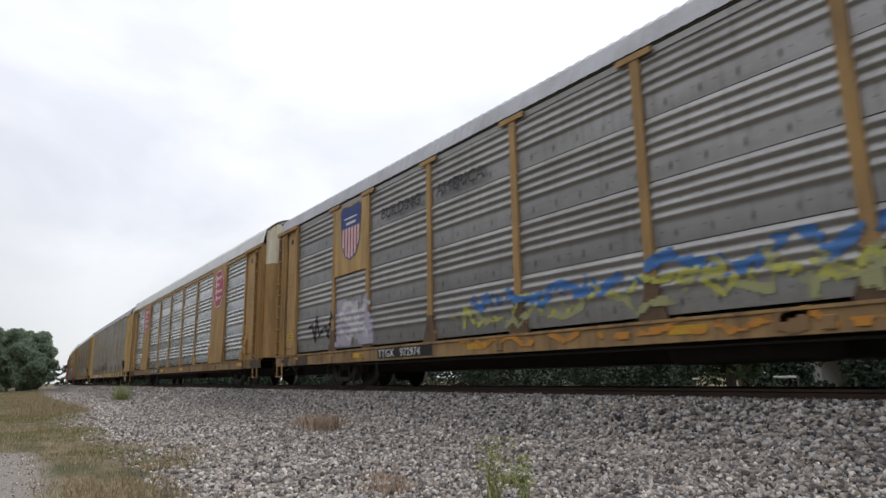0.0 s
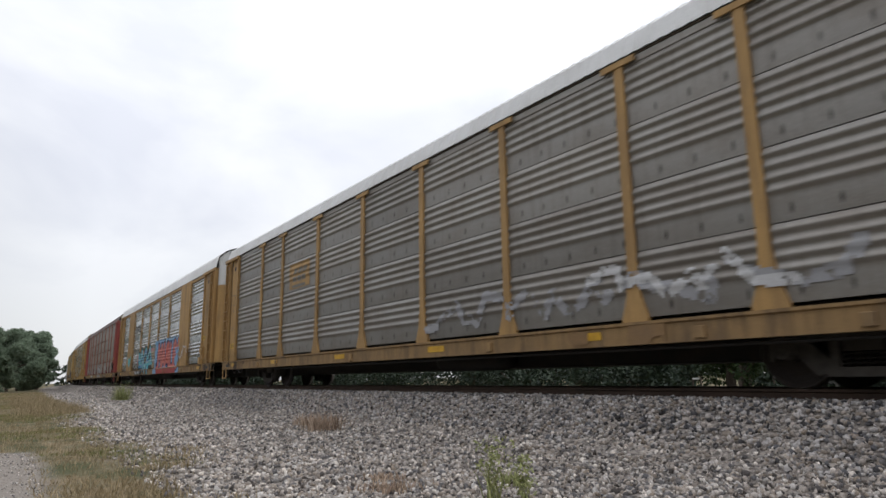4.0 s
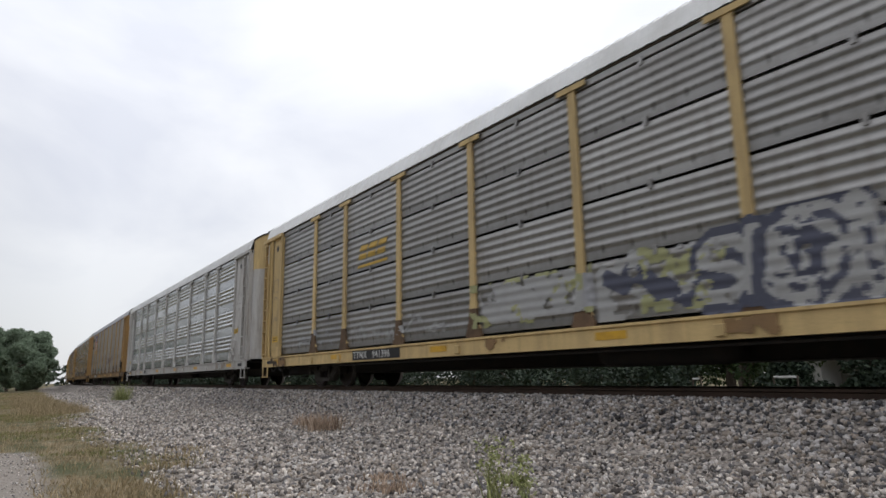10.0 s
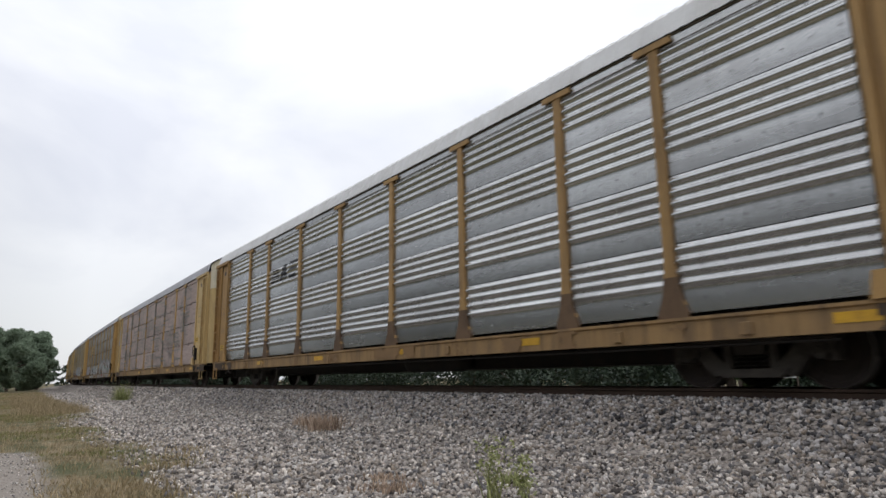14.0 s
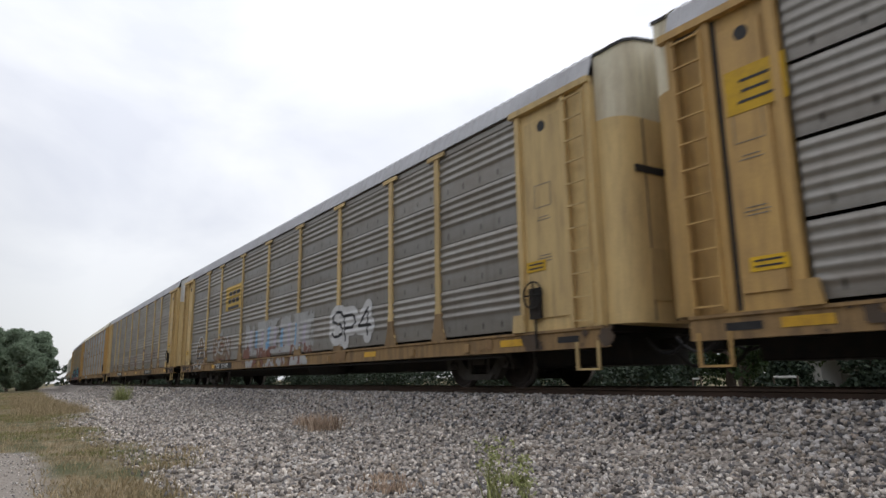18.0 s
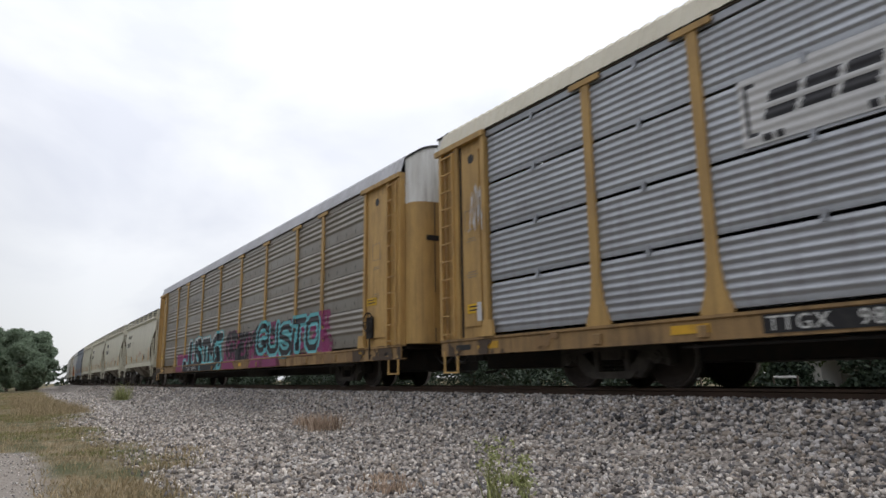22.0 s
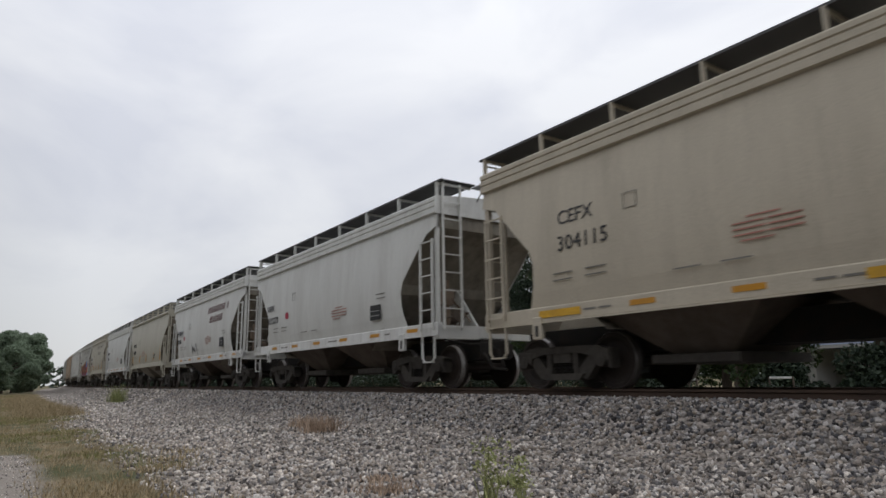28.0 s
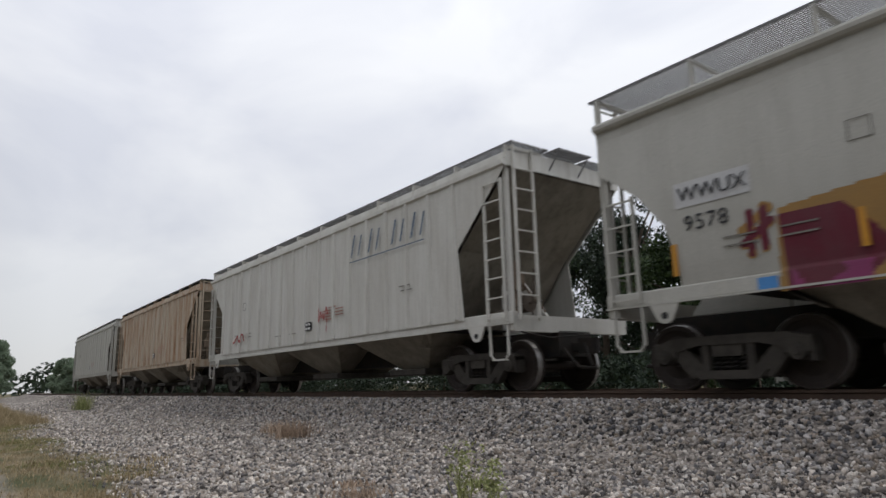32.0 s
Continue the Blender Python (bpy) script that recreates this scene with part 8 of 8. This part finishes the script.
def bungalow():
    """Low white house with a blue-grey roof and a porch, beyond the bushes."""
    wall_mat = material("white_clapboard", (0.5, 0.5, 0.49), 0.7, dirt=(0.4, 0.38, 0.34), dirt_amount=0.3)
    roof_mat = material("blue_grey_shingles", (0.11, 0.13, 0.19), 0.8, dirt=(0.07, 0.08, 0.1), dirt_amount=0.5, grain=3)
    h = thing("bungalow", "low white house with blue-grey roof and open porch", "house", m=pose(-19.0, 45.0, -1.0))
    part_of("wall", Soup().box(-3.4, -1.9, -2, 4, 0, 2.75).mesh("wall"), wall_mat, h)
    part_of("wall", Soup().box(-1.9, 8, 0.5, 4, 0, 2.75).mesh("wall"), wall_mat, h)
    part_of("roof", Soup().prism([(-2.6, 2.72), (4.6, 2.72), (4.6, 2.85), (1.0, 4.2), (-2.6, 2.85)], -4.0, 8.6, "x").mesh("roof"), roof_mat, h)
    for x in (1.0, 4.2, 7.4):
        part_of("porch_post", Soup().box(x - 0.07, x + 0.07, -2.0, -1.86, 0, 2.72).mesh("porch_post"), wall_mat, h)
    part_of("fascia", Soup().box(-4.0, 8.6, -2.66, -2.6, 2.68, 2.88).mesh("fascia"), wall_mat, h)
    wn_ = part_of("window", Soup().box(1.0, 2.6, 0.42, 0.5, 0.9, 2.1).mesh("window"), black_paint, h)
    part_of("window_frame", Soup().box(0.92, 2.68, 0.44, 0.49, 0.82, 0.9).mesh("window_frame"), wall_mat, wn_)


bungalow()


def van(x, y, z, rz):
    body = material("white_vehicle_paint", (0.72, 0.72, 0.72), 0.35, dirt_amount=0.15)
    v = thing("van", "small white van parked far down the line", "van", m=pose(x, y, z, 0, 0, rz))
    part_of("body", Soup().prism([(-2.3, 0.35), (2.3, 0.35), (2.35, 0.9), (1.7, 1.2), (1.1, 1.95), (-2.3, 2.0)], -0.9, 0.9, "y").mesh("body"), body, v)
    part_of("window", Soup().box(-0.6, 0.9, -0.92, -0.9, 1.25, 1.8).mesh("window"), black_paint, v)
    for a in (-1.4, 1.4):
        for b in (-0.85, 0.85):
            part_of("wheel", cached("van_wheel", lambda: Soup().lathe([(0, -0.1), (0.3, -0.1), (0.33, -0.06), (0.33, 0.06), (0.3, 0.1), (0, 0.1)], 14).mesh("wheel")), black_paint, v, pose(a, b, 0.33))


for u, d in ((-228, 11.0), (-242, 13.5)):
    x, y = beside(u, d)
    van(x, y, -1.0, 20)


def board(x, y, z, w, h, rz, label, up=0.5):
    b = thing("white_board", label, "board", m=pose(x, y, z, 0, 0, rz))
    part_of("panel", Soup().box(-w / 2, w / 2, -0.03, 0.03, up, up + h, 0.01).mesh("panel"), white_paint, b)
    for sx in (-0.5, 0.5):
        part_of("post", Soup().box(sx * w - 0.015, sx * w + 0.015, -0.03, 0.03, 0, up + h).mesh("post"), bark, b)


for bx, bw in ((-9.1, 0.3), (-7.4, 2.2), (-11.75, 0.3)):
    bush(bx, 22.0, -1.0, bw, 2.2, 410 + int(-bx), leaf_dark, 2200, 0.1)
bush(-9.2, 16.9, -1.0, 2.2, 0.98, 401, leaf_dark, 1500, 0.08)
bush(-12.4, 17.9, -1.0, 1.6, 0.92, 402, leaf_dark, 1200, 0.08)
board(-9.5, 17.6, -1.0, 0.62, 0.06, 5, "low white board fence among bushes", 1.06)
board(-12.9, 18.6, -1.0, 0.3, 0.06, -5, "small white board among bushes", 1.02)


# ---- grass and weeds ----
def blades(name, label, places, heights, mat, seed, per=7, spread=0.12, width=0.006, kind="stuff", parent=None):
    rng = np.random.default_rng(seed)
    p = np.repeat(np.asarray(places), per, 0)
    h = np.repeat(np.asarray(heights), per) * rng.uniform(0.5, 1.15, len(p))
    p = p + np.stack([rng.normal(0, spread, len(p)), rng.normal(0, spread, len(p)), np.zeros(len(p))], 1)
    a = rng.uniform(0, 2 * math.pi, len(p))
    side = np.stack([np.cos(a), np.sin(a), np.zeros(len(p))], 1) * width
    lean = np.stack([rng.normal(0, 0.22, len(p)), rng.normal(0, 0.22, len(p)), np.ones(len(p))], 1)
    mid = p + lean * (h * 0.55)[:, None]
    tip = mid + (lean * np.array([2.2, 2.2, 0.8])) * (h * 0.45)[:, None]
    v = np.stack([p - side, p + side, mid + side * 0.8, mid - side * 0.8, tip], 1).reshape(-1, 3)
    n = len(p)
    i = np.arange(n) * 5
    loops = np.concatenate([np.stack([i, i + 1, i + 2, i + 3], 1), np.stack([i + 3, i + 2, i + 4], 1)], 1)
    me = bpy.data.meshes.new(name)
    me.vertices.add(n * 5)
    me.vertices.foreach_set("co", v.ravel())
    me.loops.add(n * 7)
    me.loops.foreach_set("vertex_index", loops.ravel())
    me.polygons.add(n * 2)
    me.polygons.foreach_set("loop_start", (np.arange(n)[:, None] * 7 + np.array([0, 4])).ravel())
    me.update(calc_edges=True)
    me.materials.append(mat)
    ob = new(name, me)
    if parent is not None:
        ob.parent = parent
        ob["kind"] = "stuff"
        return ob
    return tagged(ob, label, "grass", kind=kind)


dry_grass = foliage("dry_straw_grass", (0.23, 0.18, 0.10), (0.44, 0.35, 0.215))
green_grass = foliage("green_grass", (0.12, 0.135, 0.04), (0.26, 0.26, 0.10))
dry_weed = foliage("dry_reddish_weed", (0.29, 0.205, 0.145), (0.52, 0.40, 0.30))


def on_grass(u, d, q):
    return q < grass_share(u, d)


grng = np.random.default_rng(3)
pts = scatter(9000, -90, -6.5, 5.2, 11.5, 21, on_grass, near=1.5)
blades("dry_grass", "patchy dry straw-coloured grass", pts, grng.uniform(0.03, 0.1, len(pts)) * np.where(grng.random(len(pts)) < 0.08, 2.2, 1), dry_grass, 4, 10, 0.1, 0.004)
pts = [p for p in scatter(11000, -90, -7, 5.6, 11.5, 22, on_grass, near=1.4) if smooth_noise(p[0], p[1], 3.0) > -0.08]
blades("green_grass", "patches of low green grass", pts, grng.uniform(0.03, 0.1, len(pts)), green_grass, 5, 10, 0.1, 0.004)
pts = scatter(900, -60, -26, 6.2, 8.2, 23, None)
blades("tall_dry_grass", "tall dry grass along the gravel's edge", pts, grng.uniform(0.2, 0.45, len(pts)), dry_grass, 6, 8, 0.15)


def weed(x, y, label, mat, n, h, spread, seed, leaves=None):
    d = TRACK_Y - y
    w = thing("weed", label, "weed", m=pose(x, y, ground_z(d)))
    r = random.Random(seed)
    base = [(r.gauss(0, spread * 0.5), r.gauss(0, spread * 0.5), 0) for _ in range(n)]
    blades("stalk_clump", "", base, [h * r.uniform(0.6, 1.1) for _ in base], mat, seed, 6, spread * 0.4, 0.008, parent=w)
    if leaves:
        cs = [(r.gauss(0, spread * 0.6), r.gauss(0, spread * 0.6), h * r.uniform(0.3, 1.0)) for _ in range(14)]
        part_of("foliage", leaf_mesh("foliage", cs, [0.06 + 0.05 * r.random() for _ in cs], 260, 0.022, seed), leaves, w)


lime = foliage("lime_green_weed", (0.21, 0.24, 0.09), (0.45, 0.46, 0.21))
weed(-4.55, 3.62, "tall lime-green weed growing through gravel", lime, 4, 0.5, 0.06, 1, lime)
weed(-4.33, 3.75, "tall lime-green weed growing through gravel", lime, 2, 0.36, 0.05, 4, lime)
weed(-5.2, 4.3, "small green weed in gravel", lime, 8, 0.18, 0.1, 2)
weed(-12.6, 5.7, "dry reddish brush on the ballast slope", dry_weed, 40, 0.42, 0.34, 3)
weed(-13.4, 5.7, "dry reddish brush on the ballast slope", dry_weed, 26, 0.36, 0.3, 7)
weed(-39.5, 5.9, "yellow-green bushy weed by the track", lime, 60, 0.95, 0.3, 5, lime)
weed(-5.7, 3.2, "flat dry grass tuft in gravel", dry_weed, 26, 0.1, 0.2, 8)
weed(-6.3, 3.5, "flat dry grass tuft in gravel", dry_weed, 20, 0.08, 0.18, 9)
weed(-9.9, 2.3, "dry grass tuft at the gravel's edge", dry_grass, 14, 0.11, 0.25, 10)
weed(-10.9, 2.6, "dry grass tuft at the gravel's edge", dry_grass, 14, 0.1, 0.25, 12)
weed(-9.0, 1.9, "dry grass tuft at the gravel's edge", dry_grass, 14, 0.1, 0.25, 13)

# ---- stones ----
srng = np.random.default_rng(8)
dark_stone = stone_material("mixed_ballast_stone", (0.036, 0.032, 0.031), (0.46, 0.425, 0.40), True)
pale_stone = stone_material("pale_limestone_gravel", (0.065, 0.054, 0.046), (0.80, 0.72, 0.64), True)


def slope_keep(u, d, q):
    return d < 2.6 + 0.5 * smooth_noise(u, d, 1.2)


def flat_keep(u, d, q):
    return d > 2.4 + 0.5 * smooth_noise(u, d, 1.2) and q > 0.85 * grass_share(u, d)


pts = scatter(20000, -34, 1.5, 0.83, 3.1, 31, slope_keep, 0.012, 1.5)
stones("ballast", "dark grey crushed ballast stones", pts, srng.uniform(0.035, 0.085, len(pts)), dark_stone, 9)
pts = scatter(34000, -30, -1.4, 2.0, 7.6, 32, flat_keep, 0.01, 1.7)
stones("gravel", "pale limestone gravel", pts, srng.uniform(0.025, 0.075, len(pts)), pale_stone, 10)


pts = scatter(15000, -75, -27, 1.0, 6.2, 33, lambda u, d, q: q > 0.9 * grass_share(u, d), 0.01, 1.3)
stones("far_gravel", "pale gravel stretching along the track", pts, srng.uniform(0.05, 0.12, len(pts)), pale_stone, 12)


pts = scatter(7000, -1.6, 7.0, 0.83, 6.3, 34, None, 0.01, 1.0)
stones("near_gravel", "mixed gravel beside the track", pts, srng.uniform(0.03, 0.08, len(pts)), pale_stone, 13)
pts = scatter(4200, -8, 8, 6.4, 15, 35, on_grass, 0.0, 1.0)
blades("dry_grass", "dry straw-coloured grass on the open ground", pts, srng.uniform(0.05, 0.15, len(pts)), dry_grass, 14, 7, 0.12)


pts = scatter(1800, -14, -5, 8.4, 9.6, 36, lambda u, d, q: grass_share(u, d) < 0.3, 0.004, 1.2)
stones("lane_gravel", "fine pale gravel of a worn lane", pts, srng.uniform(0.01, 0.026, len(pts)), pale_stone, 15)


# ---- motion ----
def motions():
    times = [0.0, 1 / FPS, 2 / FPS] + [0.5 * i for i in range(1, 64)] + [32.0 - 2 / FPS, 32.0 - 1 / FPS, 32.0]
    turn = math.degrees(SPEED / FPS / WHEEL_R)
    for car, u0, half, wheels in cars:
        rows = []
        for t in times:
            u = u0 + SPEED * t
            xa, ya, _ = on_line(u + half)
            xb, yb, _ = on_line(u - half)
            rows.append((t, pose((xa + xb) / 2, (ya + yb) / 2, 0, 0, 0, math.degrees(math.atan2(ya - yb, xa - xb)))))
        walk(car, rows)
        first = max(0, int(FPS * (-60 - u0) / SPEED))
        last = min(32 * FPS, int(FPS * (20 - u0) / SPEED))
        if last - first < 4:
            continue
        steps = sorted({0, 32 * FPS} | set(range(first, last + 1)))
        for ws in wheels:
            p = ws.matrix_basis.translation.copy()
            walk(ws, [(k / FPS, pose(p.x, p.y, p.z, 0, turn * (min(max(k, first), last) - first), 0)) for k in steps])


motions()
